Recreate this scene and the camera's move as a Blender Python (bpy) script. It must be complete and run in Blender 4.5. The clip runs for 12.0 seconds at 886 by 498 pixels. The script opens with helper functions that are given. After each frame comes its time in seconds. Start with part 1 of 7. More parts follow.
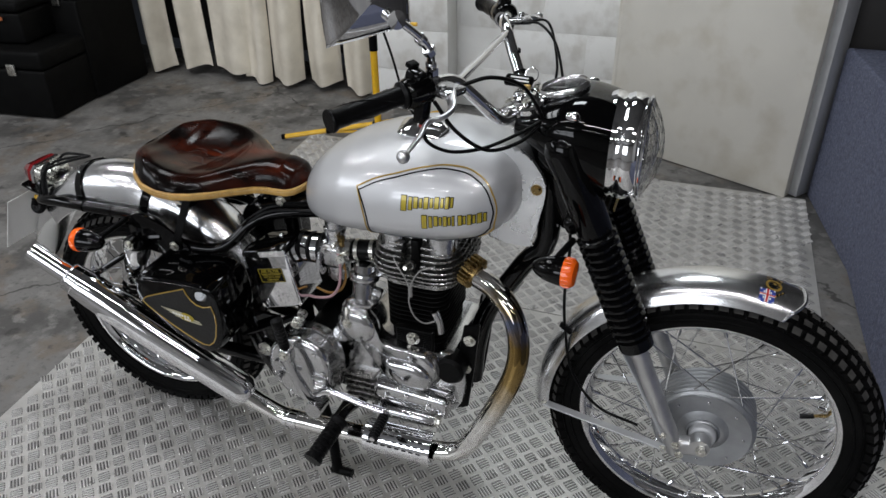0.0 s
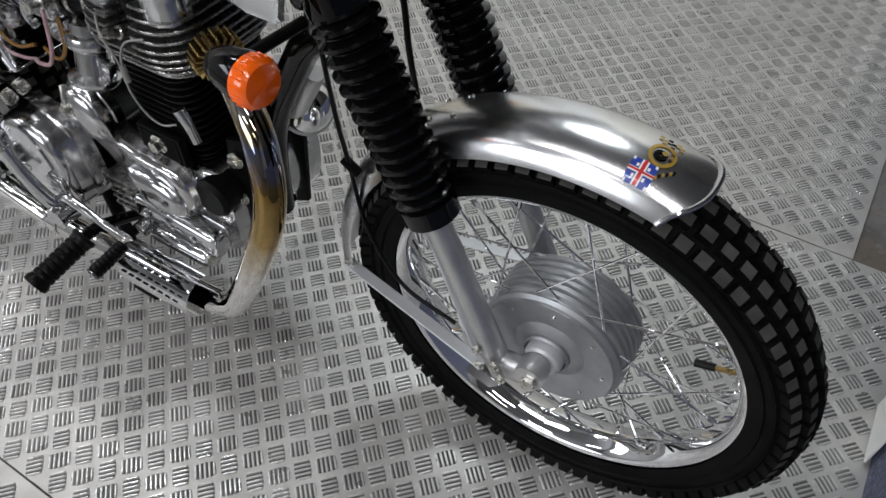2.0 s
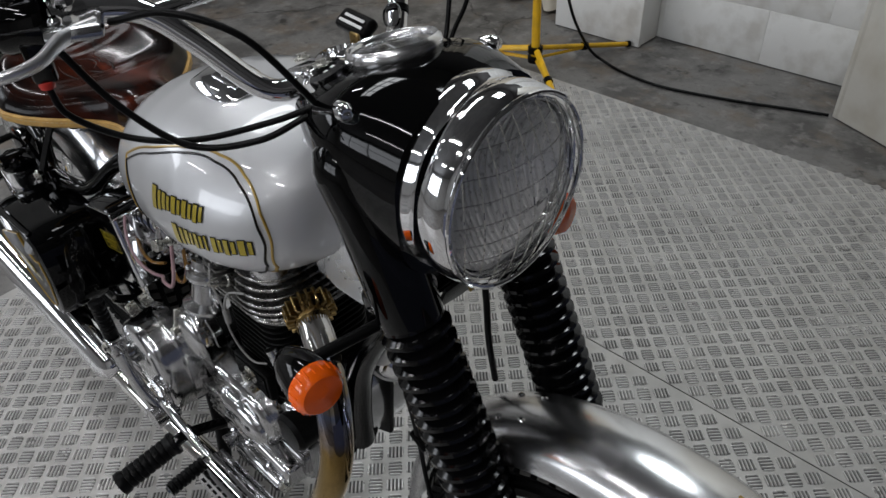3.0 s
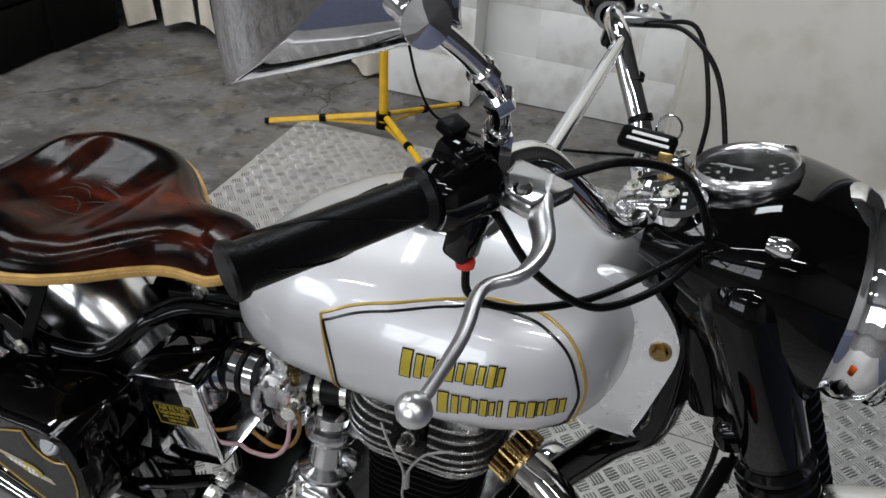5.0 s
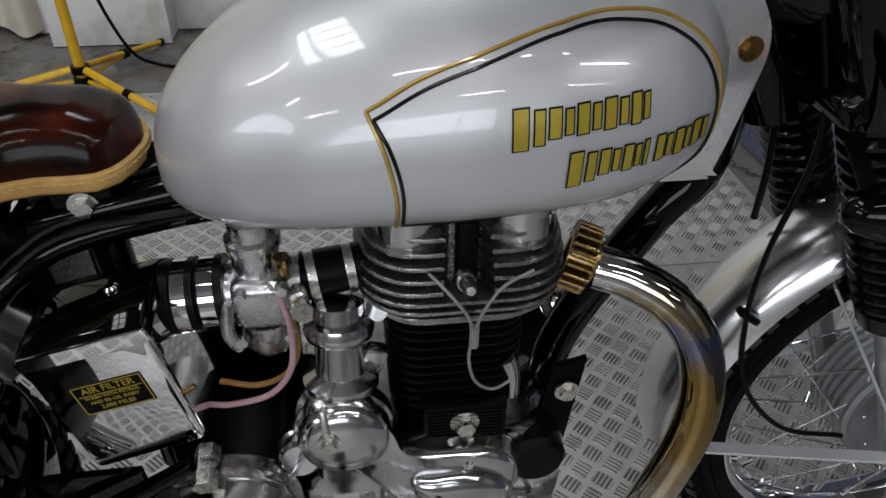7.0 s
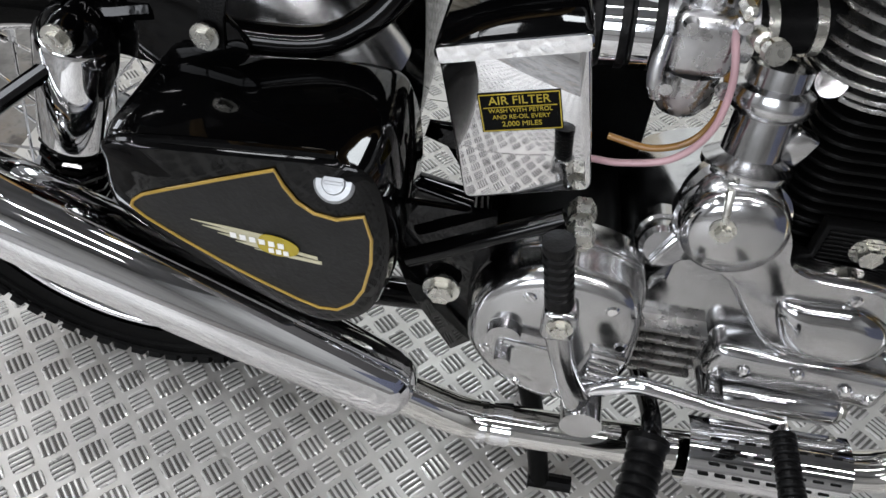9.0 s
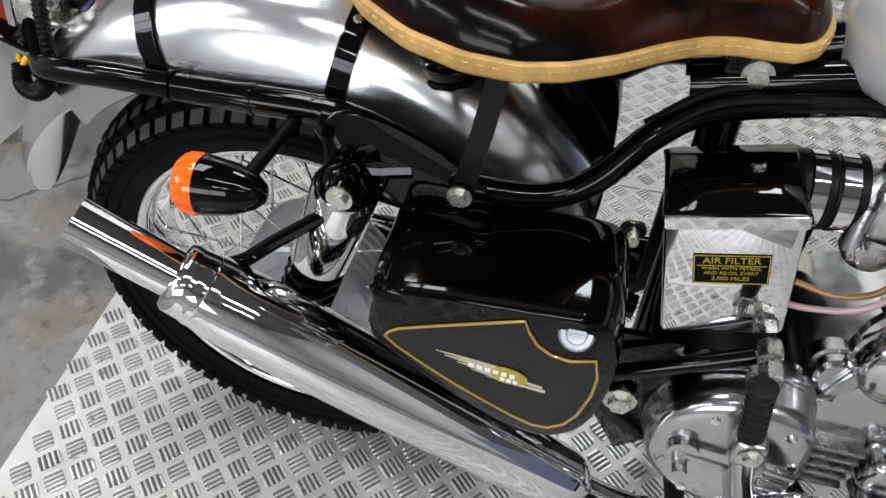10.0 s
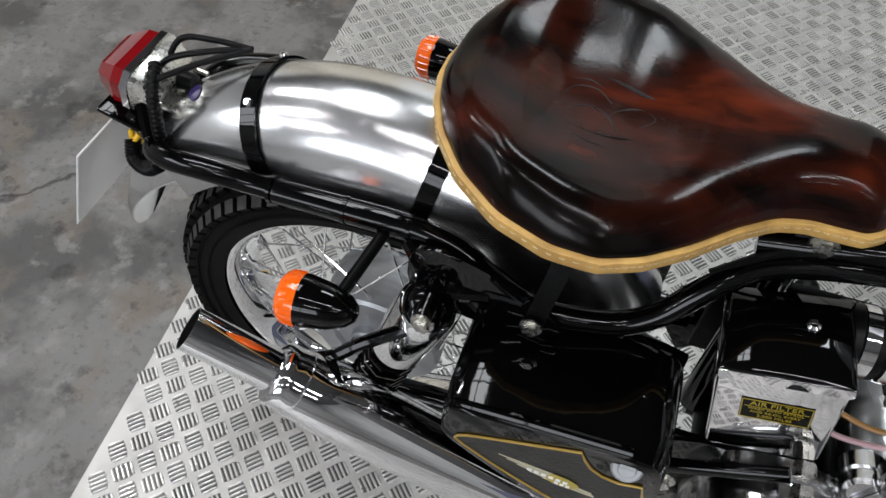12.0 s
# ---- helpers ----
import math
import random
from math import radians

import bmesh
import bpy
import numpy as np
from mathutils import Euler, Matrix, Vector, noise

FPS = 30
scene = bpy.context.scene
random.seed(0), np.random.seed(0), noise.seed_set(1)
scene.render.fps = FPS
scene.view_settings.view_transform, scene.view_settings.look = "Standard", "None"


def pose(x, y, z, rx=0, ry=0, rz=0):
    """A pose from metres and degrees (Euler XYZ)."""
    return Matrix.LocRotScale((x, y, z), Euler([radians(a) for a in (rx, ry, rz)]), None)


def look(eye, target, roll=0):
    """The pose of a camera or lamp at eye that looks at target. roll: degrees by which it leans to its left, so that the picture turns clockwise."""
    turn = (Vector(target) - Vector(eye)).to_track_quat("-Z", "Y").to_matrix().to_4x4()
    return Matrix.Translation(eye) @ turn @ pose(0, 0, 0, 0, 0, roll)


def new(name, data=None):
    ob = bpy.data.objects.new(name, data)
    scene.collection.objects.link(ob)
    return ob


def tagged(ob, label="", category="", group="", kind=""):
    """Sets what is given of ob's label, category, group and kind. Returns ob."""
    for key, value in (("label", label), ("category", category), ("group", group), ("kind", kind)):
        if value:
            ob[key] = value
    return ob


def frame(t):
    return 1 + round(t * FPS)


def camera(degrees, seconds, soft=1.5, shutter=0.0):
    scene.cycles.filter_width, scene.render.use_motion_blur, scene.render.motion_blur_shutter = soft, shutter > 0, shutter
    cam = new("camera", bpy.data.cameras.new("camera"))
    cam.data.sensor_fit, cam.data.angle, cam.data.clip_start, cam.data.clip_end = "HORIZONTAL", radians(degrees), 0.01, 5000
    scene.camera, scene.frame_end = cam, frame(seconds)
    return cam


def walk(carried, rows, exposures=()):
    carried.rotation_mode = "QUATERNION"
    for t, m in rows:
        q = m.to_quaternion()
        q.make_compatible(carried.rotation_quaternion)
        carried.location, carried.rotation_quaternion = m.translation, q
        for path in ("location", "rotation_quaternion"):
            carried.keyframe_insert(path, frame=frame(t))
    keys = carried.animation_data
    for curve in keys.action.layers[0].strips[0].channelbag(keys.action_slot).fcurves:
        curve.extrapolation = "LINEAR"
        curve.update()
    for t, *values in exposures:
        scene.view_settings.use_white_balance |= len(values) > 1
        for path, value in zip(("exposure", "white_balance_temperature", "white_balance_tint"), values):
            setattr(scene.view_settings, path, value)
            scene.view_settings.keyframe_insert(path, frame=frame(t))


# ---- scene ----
cam = camera(62.5, 12.0)
PATH = [
    (0, (1.25, -1.22, 1.425), (0.662, 0.381, 0.38), -0.9),
    (0.5, (1.265, -1.062, 1.332), (0.702, 0.476, 0.183), -1.0),
    (1, (1.289, -0.871, 1.233), (0.758, 0.535, -0.086), 0.4),
    (1.5, (1.41, -0.702, 1.17), (0.829, 0.568, -0.261), 0.3),
    (2, (1.533, -0.566, 1.154), (0.843, 0.542, -0.362), -0.2),
    (2.5, (1.558, -0.47, 1.19), (0.618, 0.589, -0.223), -3.6),
    (3, (1.511, -0.422, 1.262), (0.383, 0.685, 0.037), -2.8),
    (3.2, (1.497, -0.422, 1.291), (0.326, 0.704, 0.124), -2.5),
    (4.8, (1.058, -0.642, 1.312), (0.408, 0.908, 0.227), 3.5),
    (5, (0.984, -0.622, 1.279), (0.417, 0.939, 0.166), 3.8),
    (5.5, (0.848, -0.583, 1.242), (0.605, 0.985, 0.024), 3.2),
    (6, (0.743, -0.576, 1.196), (0.84, 1.007, -0.021), 1.9),
    (6.5, (0.68, -0.592, 1.138), (0.92, 1.018, -0.025), -0.4),
    (7, (0.679, -0.588, 1.038), (0.902, 1.011, -0.142), 0.9),
    (7.2, (0.677, -0.586, 1.0), (0.886, 0.978, -0.229), 1.1),
    (8.8, (0.509, -0.581, 0.886), (0.405, 0.801, -0.556), 3.5),
    (9, (0.469, -0.587, 0.89), (0.307, 0.794, -0.548), 3.9),
    (9.5, (0.384, -0.602, 0.921), (0.121, 0.78, -0.501), 3.9),
    (10, (0.318, -0.606, 1.008), (0.03, 0.791, -0.394), 2.7),
    (10.5, (0.287, -0.609, 1.088), (0.034, 0.725, -0.381), 1.7),
    (11, (0.27, -0.579, 1.135), (0.004, 0.661, -0.412), 3.5),
    (11.5, (0.25, -0.531, 1.148), (-0.077, 0.611, -0.461), 2.8),
    (12, (0.257, -0.512, 1.184), (-0.094, 0.66, -0.399), 2.7),
]
walk(cam, [(t, look(eye, target, roll)) for t, eye, target, roll in PATH], [(0, -0.65), (1.0, -0.55), (2.0, -0.45), (3.2, -0.95), (4.8, -0.58), (5.5, -0.42), (6.5, -0.82), (7.2, -0.98), (8.8, -0.05), (10.5, 0.02), (12.0, -0.32)])

# ---- world and lamps ----
world = bpy.data.worlds.new("world")
scene.world = world
world.use_nodes = True
world.node_tree.nodes["Background"].inputs["Color"].default_value = (0.75, 0.83, 1.0, 1)
world.node_tree.nodes["Background"].inputs["Strength"].default_value = 0.02


def strip_lamp(x, y, z, length, width, watts, turn=0.0, colour=(0.972, 0.967, 1.0)):
    data = bpy.data.lights.new("area_light", "AREA")
    data.shape, data.size, data.size_y = "RECTANGLE", length, width
    data.energy, data.color = watts, colour
    ob = new("area_light", data)
    ob.matrix_world = pose(x, y, z, 0, 0, turn)
    return ob


# the tube at 2.5, -2.0 is added to brighten the headlamp chrome
TUBES = [(0.2, -1.5, 14), (1.2, -1.5, 22), (-2.4, 0.5, 32), (0.5, -3.6, 22), (-2.6, -3.2, 26), (2.8, -3.6, 12), (2.5, -2.0, 34), (-2.6, -1.5, 22)]
for tx, ty, watts in TUBES:
    strip_lamp(tx, ty, 3.34, 1.15, 0.045, watts)
# assumed unseen back light over the far side, then daylight from the roof light
strip_lamp(0.6, 1.6, 3.46, 0.8, 0.5, 38, 0, (0.90, 0.96, 1.0))
strip_lamp(-0.95, 0.60, 3.50, 0.62, 1.50, 52, 0, (0.94, 0.97, 1.0))
# daylight from the high window in the south wall
sky = strip_lamp(-1.0, -5.98, 2.30, 4.2, 1.8, 205, 0, (0.89, 0.93, 1.0))
sky.matrix_world = pose(-1.0, -5.98, 2.30, 82, 0, 0)
# added fill lamp on the west wall, to brighten the chrome's reflections
west_fill = strip_lamp(-4.46, -2.6, 2.75, 1.0, 2.4, 75, 0, (0.89, 0.93, 1.0))
west_fill.matrix_world = pose(-4.46, -2.6, 2.75, 0, -90, 0)


# ---- materials ----
def mat(name, colour, rough=0.5, metal=0.0, scale=20.0, vary=0.12, grain=0.0, grain_scale=300.0, rough_vary=0.0, coat=0.0,
        stain=None, stain_scale=3.0, stain_amount=0.5, specular=0.5, piece=0.0, ior=1.5):
    """Principled surface with broad variation, a second tone in patches, and fine relief."""
    m = bpy.data.materials.new(name)
    m.use_nodes = True
    nt = m.node_tree
    b = nt.nodes["Principled BSDF"]
    b.inputs["Metallic"].default_value = metal
    b.inputs["Roughness"].default_value = rough
    b.inputs["Coat Weight"].default_value = coat
    b.inputs["Coat Roughness"].default_value = 0.04
    b.inputs["Specular IOR Level"].default_value = specular
    b.inputs["IOR"].default_value = ior
    tc = nt.nodes.new("ShaderNodeTexCoord")

    def noise_at(s, detail=5.0):
        n = nt.nodes.new("ShaderNodeTexNoise")
        n.inputs["Scale"].default_value, n.inputs["Detail"].default_value = s, detail
        nt.links.new(tc.outputs["Object"], n.inputs["Vector"])
        return n

    n1 = noise_at(scale)
    ramp = nt.nodes.new("ShaderNodeMapRange")
    ramp.inputs["From Min"].default_value, ramp.inputs["From Max"].default_value = 0.3, 0.7
    ramp.inputs["To Min"].default_value, ramp.inputs["To Max"].default_value = 1 - vary, 1 + vary
    nt.links.new(n1.outputs["Fac"], ramp.inputs["Value"])
    col = nt.nodes.new("ShaderNodeVectorMath")
    col.operation = "SCALE"
    nt.links.new(ramp.outputs["Result"], col.inputs["Scale"])
    if stain:
        n2 = noise_at(stain_scale, 8.0)
        r2 = nt.nodes.new("ShaderNodeMapRange")
        r2.inputs["From Min"].default_value, r2.inputs["From Max"].default_value = 0.48, 0.68
        r2.inputs["To Max"].default_value = stain_amount
        nt.links.new(n2.outputs["Fac"], r2.inputs["Value"])
        mix = nt.nodes.new("ShaderNodeMix")
        mix.data_type = "RGBA"
        mix.inputs["A"].default_value, mix.inputs["B"].default_value = (*colour, 1), (*stain, 1)
        nt.links.new(r2.outputs["Result"], mix.inputs["Factor"])
        nt.links.new(mix.outputs["Result"], col.inputs[0])
    else:
        col.inputs[0].default_value = colour
    last = col
    if piece:
        oi = nt.nodes.new("ShaderNodeObjectInfo")
        pr = nt.nodes.new("ShaderNodeMapRange")
        pr.inputs["To Min"].default_value, pr.inputs["To Max"].default_value = 1 - piece, 1 + piece
        nt.links.new(oi.outputs["Random"], pr.inputs["Value"])
        last = nt.nodes.new("ShaderNodeVectorMath")
        last.operation = "SCALE"
        nt.links.new(col.outputs["Vector"], last.inputs[0])
        nt.links.new(pr.outputs["Result"], last.inputs["Scale"])
    nt.links.new(last.outputs["Vector"], b.inputs["Base Color"])
    if rough_vary:
        n3 = noise_at(scale * 2.3)
        r3 = nt.nodes.new("ShaderNodeMapRange")
        r3.inputs["From Min"].default_value, r3.inputs["From Max"].default_value = 0.3, 0.7
        r3.inputs["To Min"].default_value = max(0.01, rough - rough_vary)
        r3.inputs["To Max"].default_value = rough + rough_vary
        nt.links.new(n3.outputs["Fac"], r3.inputs["Value"])
        nt.links.new(r3.outputs["Result"], b.inputs["Roughness"])
    if grain:
        n4 = noise_at(grain_scale, 3.0)
        bump = nt.nodes.new("ShaderNodeBump")
        bump.inputs["Strength"].default_value, bump.inputs["Distance"].default_value = grain, 0.002
        nt.links.new(n4.outputs["Fac"], bump.inputs["Height"])
        nt.links.new(bump.outputs["Normal"], b.inputs["Normal"])
    return m


chrome = mat("chrome", (0.83, 0.83, 0.84), 0.04, 1.0, 8, 0.05, rough_vary=0.02)
guard_alloy = mat("brushed_guard_alloy", (0.84, 0.84, 0.845), 0.22, 1.0, 10, 0.05, rough_vary=0.025, grain=0.04, grain_scale=90)
alloy = mat("polished_alloy", (0.55, 0.55, 0.555), 0.165, 1.0, 14, 0.10, rough_vary=0.07, grain=0.05, grain_scale=90)
lever_alloy = mat("lever_alloy", (0.74, 0.74, 0.75), 0.33, 1.0, 30, 0.06, rough_vary=0.05, grain=0.04, grain_scale=300)
dull_alloy = mat("satin_alloy", (0.58, 0.58, 0.58), 0.36, 0.9, 25, 0.12, rough_vary=0.06, grain=0.06, grain_scale=500, stain=(0.42, 0.42, 0.41), stain_amount=0.4)
hub_alloy = mat("hub_alloy", (0.36, 0.37, 0.38), 0.45, 0.8, 25, 0.12, rough_vary=0.1, grain=0.15, grain_scale=400)
fin_alloy = mat("finned_alloy", (0.34, 0.335, 0.325), 0.27, 0.95, 30, 0.2, rough_vary=0.12, grain=0.2, grain_scale=500, stain=(0.06, 0.057, 0.054), stain_scale=14)
grey_steel = mat("grey_painted_steel", (0.50, 0.51, 0.52), 0.38, 0.3, 18, 0.08, grain=0.05)
zinc = mat("zinc_plate", (0.66, 0.65, 0.60), 0.28, 1.0, 60, 0.15, rough_vary=0.1)
gloss_black = mat("gloss_black_enamel", (0.0010, 0.0010, 0.0011), 0.04, 0.0, 12, 0.3, rough_vary=0.015, grain=0.05, grain_scale=42, specular=0.45, ior=1.36)
satin_black = mat("satin_black", (0.0025, 0.0025, 0.0025), 0.34, 0.0, 30, 0.3, grain=0.2, grain_scale=600, stain=(0.004, 0.004, 0.004), specular=0.3, ior=1.2)
iron_black = mat("black_barrel_paint", (0.003, 0.003, 0.003), 0.36, 0.0, 30, 0.3, grain=0.3, grain_scale=400, specular=0.4, ior=1.2)
rubber = mat("black_rubber", (0.0028, 0.0028, 0.003), 0.32, 0.0, 40, 0.25, grain=0.2, grain_scale=500, stain=(0.005, 0.005, 0.005), stain_scale=30, stain_amount=0.4, specular=0.5, ior=1.22)
boot_rubber = mat("gaiter_rubber", (0.002, 0.002, 0.0022), 0.11, 0.0, 40, 0.25, grain=0.05, grain_scale=300, specular=0.5, ior=1.38)
tyre_rubber = mat("tyre_rubber", (0.0032, 0.0032, 0.0032), 0.55, 0.0, 30, 0.25, grain=0.3, grain_scale=500, stain=(0.007, 0.007, 0.0067), stain_scale=9, stain_amount=0.6, specular=0.4, ior=1.18)
pale_rubber = mat("pale_rubber", (0.060, 0.058, 0.055), 0.7, 0.0, 30, 0.3, grain=0.3, grain_scale=300, specular=0.3, ior=1.2)
silver = mat("silver_tank_paint", (0.60, 0.605, 0.615), 0.44, 0.52, 5, 0.03, grain=0.03, grain_scale=1500, coat=1.0)
bare_sheet = mat("silver_sheet", (0.74, 0.75, 0.76), 0.27, 0.75, 12, 0.08, rough_vary=0.08, grain=0.1, grain_scale=120)
gold = mat("gold_paint", (0.40, 0.31, 0.022), 0.32, 0.25, 60, 0.12, coat=0.5)
gold_line = mat("gold_line", (0.42, 0.27, 0.05), 0.3, 0.3, 60, 0.1, coat=0.6)
black_line = mat("black_line", (0.004, 0.004, 0.005), 0.2, 0.0, 60, 0.1, coat=0.1, specular=0.25)
brass = mat("brass_fins", (0.30, 0.21, 0.085), 0.30, 1.0, 40, 0.25, rough_vary=0.12, stain=(0.20, 0.12, 0.04), stain_scale=40)
orange = mat("orange_lens", (0.90, 0.125, 0.003), 0.12, 0.0, 40, 0.08, coat=0.35)
red = mat("red_lens", (0.17, 0.003, 0.005), 0.06, 0.0, 40, 0.1, coat=0.8)
tan_leather = mat("tan_leather_edge", (0.56, 0.34, 0.10), 0.5, 0.0, 50, 0.18, grain=0.3, grain_scale=500, stain=(0.36, 0.18, 0.05), stain_scale=30)
thread = mat("pale_thread", (0.52, 0.40, 0.22), 0.8, 0.0, 80, 0.1)
white_plastic = mat("white_plate", (0.82, 0.82, 0.80), 0.35, 0.0, 8, 0.05)
yellow = mat("yellow_enamel", (0.72, 0.42, 0.01), 0.35, 0.0, 20, 0.1, grain=0.1, grain_scale=200, stain=(0.45, 0.25, 0.02), stain_scale=12, stain_amount=0.4)
tread_plate = mat("aluminium_tread_plate", (0.52, 0.508, 0.485), 0.44, 0.5, 5, 0.13, rough_vary=0.1, grain=0.2, grain_scale=600, stain=(0.42, 0.405, 0.38), stain_scale=16, stain_amount=0.7)
bar_alloy = mat("worn_tread_bar", (0.68, 0.67, 0.655), 0.34, 0.6, 9, 0.15, rough_vary=0.1)
wall_paint = mat("white_block_paint", (0.74, 0.74, 0.72), 0.6, 0.0, 5, 0.05, grain=0.5, grain_scale=60, stain=(0.60, 0.59, 0.56), stain_scale=4, stain_amount=0.6)
panel_paint = mat("cream_panel", (0.66, 0.64, 0.58), 0.55, 0.0, 4, 0.05, grain=0.15, grain_scale=90, stain=(0.50, 0.46, 0.37), stain_scale=6, stain_amount=0.6)
curtain_cloth = mat("cream_canvas", (0.68, 0.63, 0.53), 0.8, 0.0, 8, 0.08, grain=0.3, grain_scale=300, stain=(0.45, 0.40, 0.32), stain_scale=5, stain_amount=0.5)
case_black = mat("black_case", (0.0035, 0.0035, 0.0035), 0.5, 0.0, 20, 0.3, grain=0.3, grain_scale=300, specular=0.4, ior=1.2)
blue_carpet = mat("blue_grey_carpet", (0.085, 0.095, 0.15), 0.9, 0.0, 90, 0.35, grain=0.8, grain_scale=350, stain=(0.20, 0.21, 0.25), stain_scale=260, stain_amount=0.7)
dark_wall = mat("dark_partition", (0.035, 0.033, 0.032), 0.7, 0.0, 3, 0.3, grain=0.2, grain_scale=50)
roof_sheet = mat("roof_sheet", (0.16, 0.16, 0.16), 0.7, 0.0, 3, 0.15, grain=0.1)
tread_gap_shade = mat("tread_gap_shade", (0.10, 0.096, 0.09), 0.6, 0.2, 7, 0.3, grain=0.3, grain_scale=500, stain=(0.26, 0.252, 0.24), stain_scale=9, stain_amount=0.7)
pale_wall = mat("pale_hall_wall", (0.46, 0.46, 0.45), 0.7, 0.0, 2, 0.1, grain=0.2, grain_scale=40, stain=(0.33, 0.33, 0.33), stain_scale=1.4)
union_red = mat("flag_red", (0.55, 0.03, 0.03), 0.3, 0.0, 60, 0.1, coat=0.5)
union_blue = mat("flag_blue", (0.02, 0.05, 0.32), 0.3, 0.0, 60, 0.1, coat=0.5)
pink_hose = mat("pink_hose", (0.42, 0.26, 0.28), 0.3, 0.0, 30, 0.1, coat=0.4)
amber_hose = mat("amber_hose", (0.24, 0.12, 0.025), 0.25, 0.0, 30, 0.1, coat=0.4)
wire_grey = mat("grey_wire", (0.25, 0.245, 0.235), 0.45, 0.0, 30, 0.1)


def worn_concrete():
    """Trowelled concrete: grey with brown cast, oil spots, pale scuffs and hairline cracks."""
    m = mat("worn_concrete", (0.13, 0.13, 0.13), 0.58, 0.0, 5, 0.2, rough_vary=0.14, grain=0.35, grain_scale=140)
    nt = m.node_tree
    b = nt.nodes["Principled BSDF"]
    tc = nt.nodes.new("ShaderNodeTexCoord")

    def layer(last, scale, lo, hi, colour, amount, detail=8.0, crack=False):
        if crack:
            n = nt.nodes.new("ShaderNodeTexVoronoi")
            n.feature = "DISTANCE_TO_EDGE"
            w = nt.nodes.new("ShaderNodeTexNoise")
            w.inputs["Scale"].default_value, w.inputs["Detail"].default_value = 6.0, 6.0
            ad = nt.nodes.new("ShaderNodeMix")
            ad.data_type = "RGBA"
            ad.inputs["Factor"].default_value = 0.18
            nt.links.new(tc.outputs["Object"], w.inputs["Vector"])
            nt.links.new(tc.outputs["Object"], ad.inputs["A"])
            nt.links.new(w.outputs["Color"], ad.inputs["B"])
            nt.links.new(ad.outputs["Result"], n.inputs["Vector"])
            out = n.outputs["Distance"]
        else:
            n = nt.nodes.new("ShaderNodeTexNoise")
            n.inputs["Detail"].default_value, n.inputs["Roughness"].default_value = detail, 0.62
            nt.links.new(tc.outputs["Object"], n.inputs["Vector"])
            out = n.outputs["Fac"]
        n.inputs["Scale"].default_value = scale
        r = nt.nodes.new("ShaderNodeMapRange")
        r.inputs["From Min"].default_value, r.inputs["From Max"].default_value = lo, hi
        r.inputs["To Max"].default_value = amount
        nt.links.new(out, r.inputs["Value"])
        mix = nt.nodes.new("ShaderNodeMix")
        mix.data_type = "RGBA"
        mix.inputs["B"].default_value = (*colour, 1)
        nt.links.new(r.outputs["Result"], mix.inputs["Factor"])
        if last is None:
            mix.inputs["A"].default_value = (0.165, 0.160, 0.152, 1)
        else:
            nt.links.new(last.outputs["Result"], mix.inputs["A"])
        return mix

    x = layer(None, 3.1, 0.46, 0.58, (0.060, 0.057, 0.054), 0.85)
    x = layer(x, 4.7, 0.52, 0.62, (0.150, 0.122, 0.095), 0.75)
    x = layer(x, 14.0, 0.55, 0.64, (0.23, 0.222, 0.21), 0.65)
    x = layer(x, 9.0, 0.58, 0.66, (0.030, 0.028, 0.026), 0.8)
    x = layer(x, 70.0, 0.55, 0.75, (0.055, 0.052, 0.05), 0.55, 3.0)
    x = layer(x, 0.75, 0.0045, 0.0015, (0.025, 0.023, 0.021), 0.8, crack=True)
    nt.links.new(x.outputs["Result"], b.inputs["Base Color"])
    return m


def leather():
    """Burnished saddle leather: red brown with near-black mottling."""
    m = mat("oxblood_leather", (0.05, 0.012, 0.006), 0.17, 0.0, 10, 0.3, grain=0.05, grain_scale=200, rough_vary=0.05, coat=0.05, specular=0.19, ior=1.4)
    nt = m.node_tree
    b = nt.nodes["Principled BSDF"]
    tc = nt.nodes.new("ShaderNodeTexCoord")
    mp = nt.nodes.new("ShaderNodeMapping")
    mp.inputs["Scale"].default_value = (8, 17, 15)
    n = nt.nodes.new("ShaderNodeTexNoise")
    n.inputs["Scale"].default_value, n.inputs["Detail"].default_value, n.inputs["Distortion"].default_value = 1.0, 11.0, 0.5
    r = nt.nodes.new("ShaderNodeValToRGB")
    e = r.color_ramp.elements
    e[0].position, e[0].color = 0.32, (0.0025, 0.0014, 0.0012, 1)
    e[1].position, e[1].color = 0.80, (0.150, 0.022, 0.006, 1)
    mid = e.new(0.52)
    mid.color = (0.030, 0.0058, 0.0026, 1)
    # the dye is rubbed through along the middle and left dark at the rim
    off = nt.nodes.new("ShaderNodeMapping")
    off.inputs["Location"].default_value = (-0.35 * 2.2, 0, 0)
    off.inputs["Scale"].default_value = (2.2, 3.6, 0)
    sq = nt.nodes.new("ShaderNodeVectorMath")
    sq.operation = "DOT_PRODUCT"
    fall = nt.nodes.new("ShaderNodeMath")
    fall.operation = "MULTIPLY_ADD"
    fall.inputs[1].default_value = -0.55
    nt.links.new(tc.outputs["Object"], off.inputs["Vector"])
    nt.links.new(off.outputs["Vector"], sq.inputs[0])
    nt.links.new(off.outputs["Vector"], sq.inputs[1])
    nt.links.new(sq.outputs["Value"], fall.inputs[0])
    nt.links.new(n.outputs["Fac"], fall.inputs[2])
    nt.links.new(tc.outputs["Object"], mp.inputs["Vector"])
    nt.links.new(mp.outputs["Vector"], n.inputs["Vector"])
    nt.links.new(fall.outputs["Value"], r.inputs["Fac"])
    nt.links.new(r.outputs["Color"], b.inputs["Base Color"])
    return m


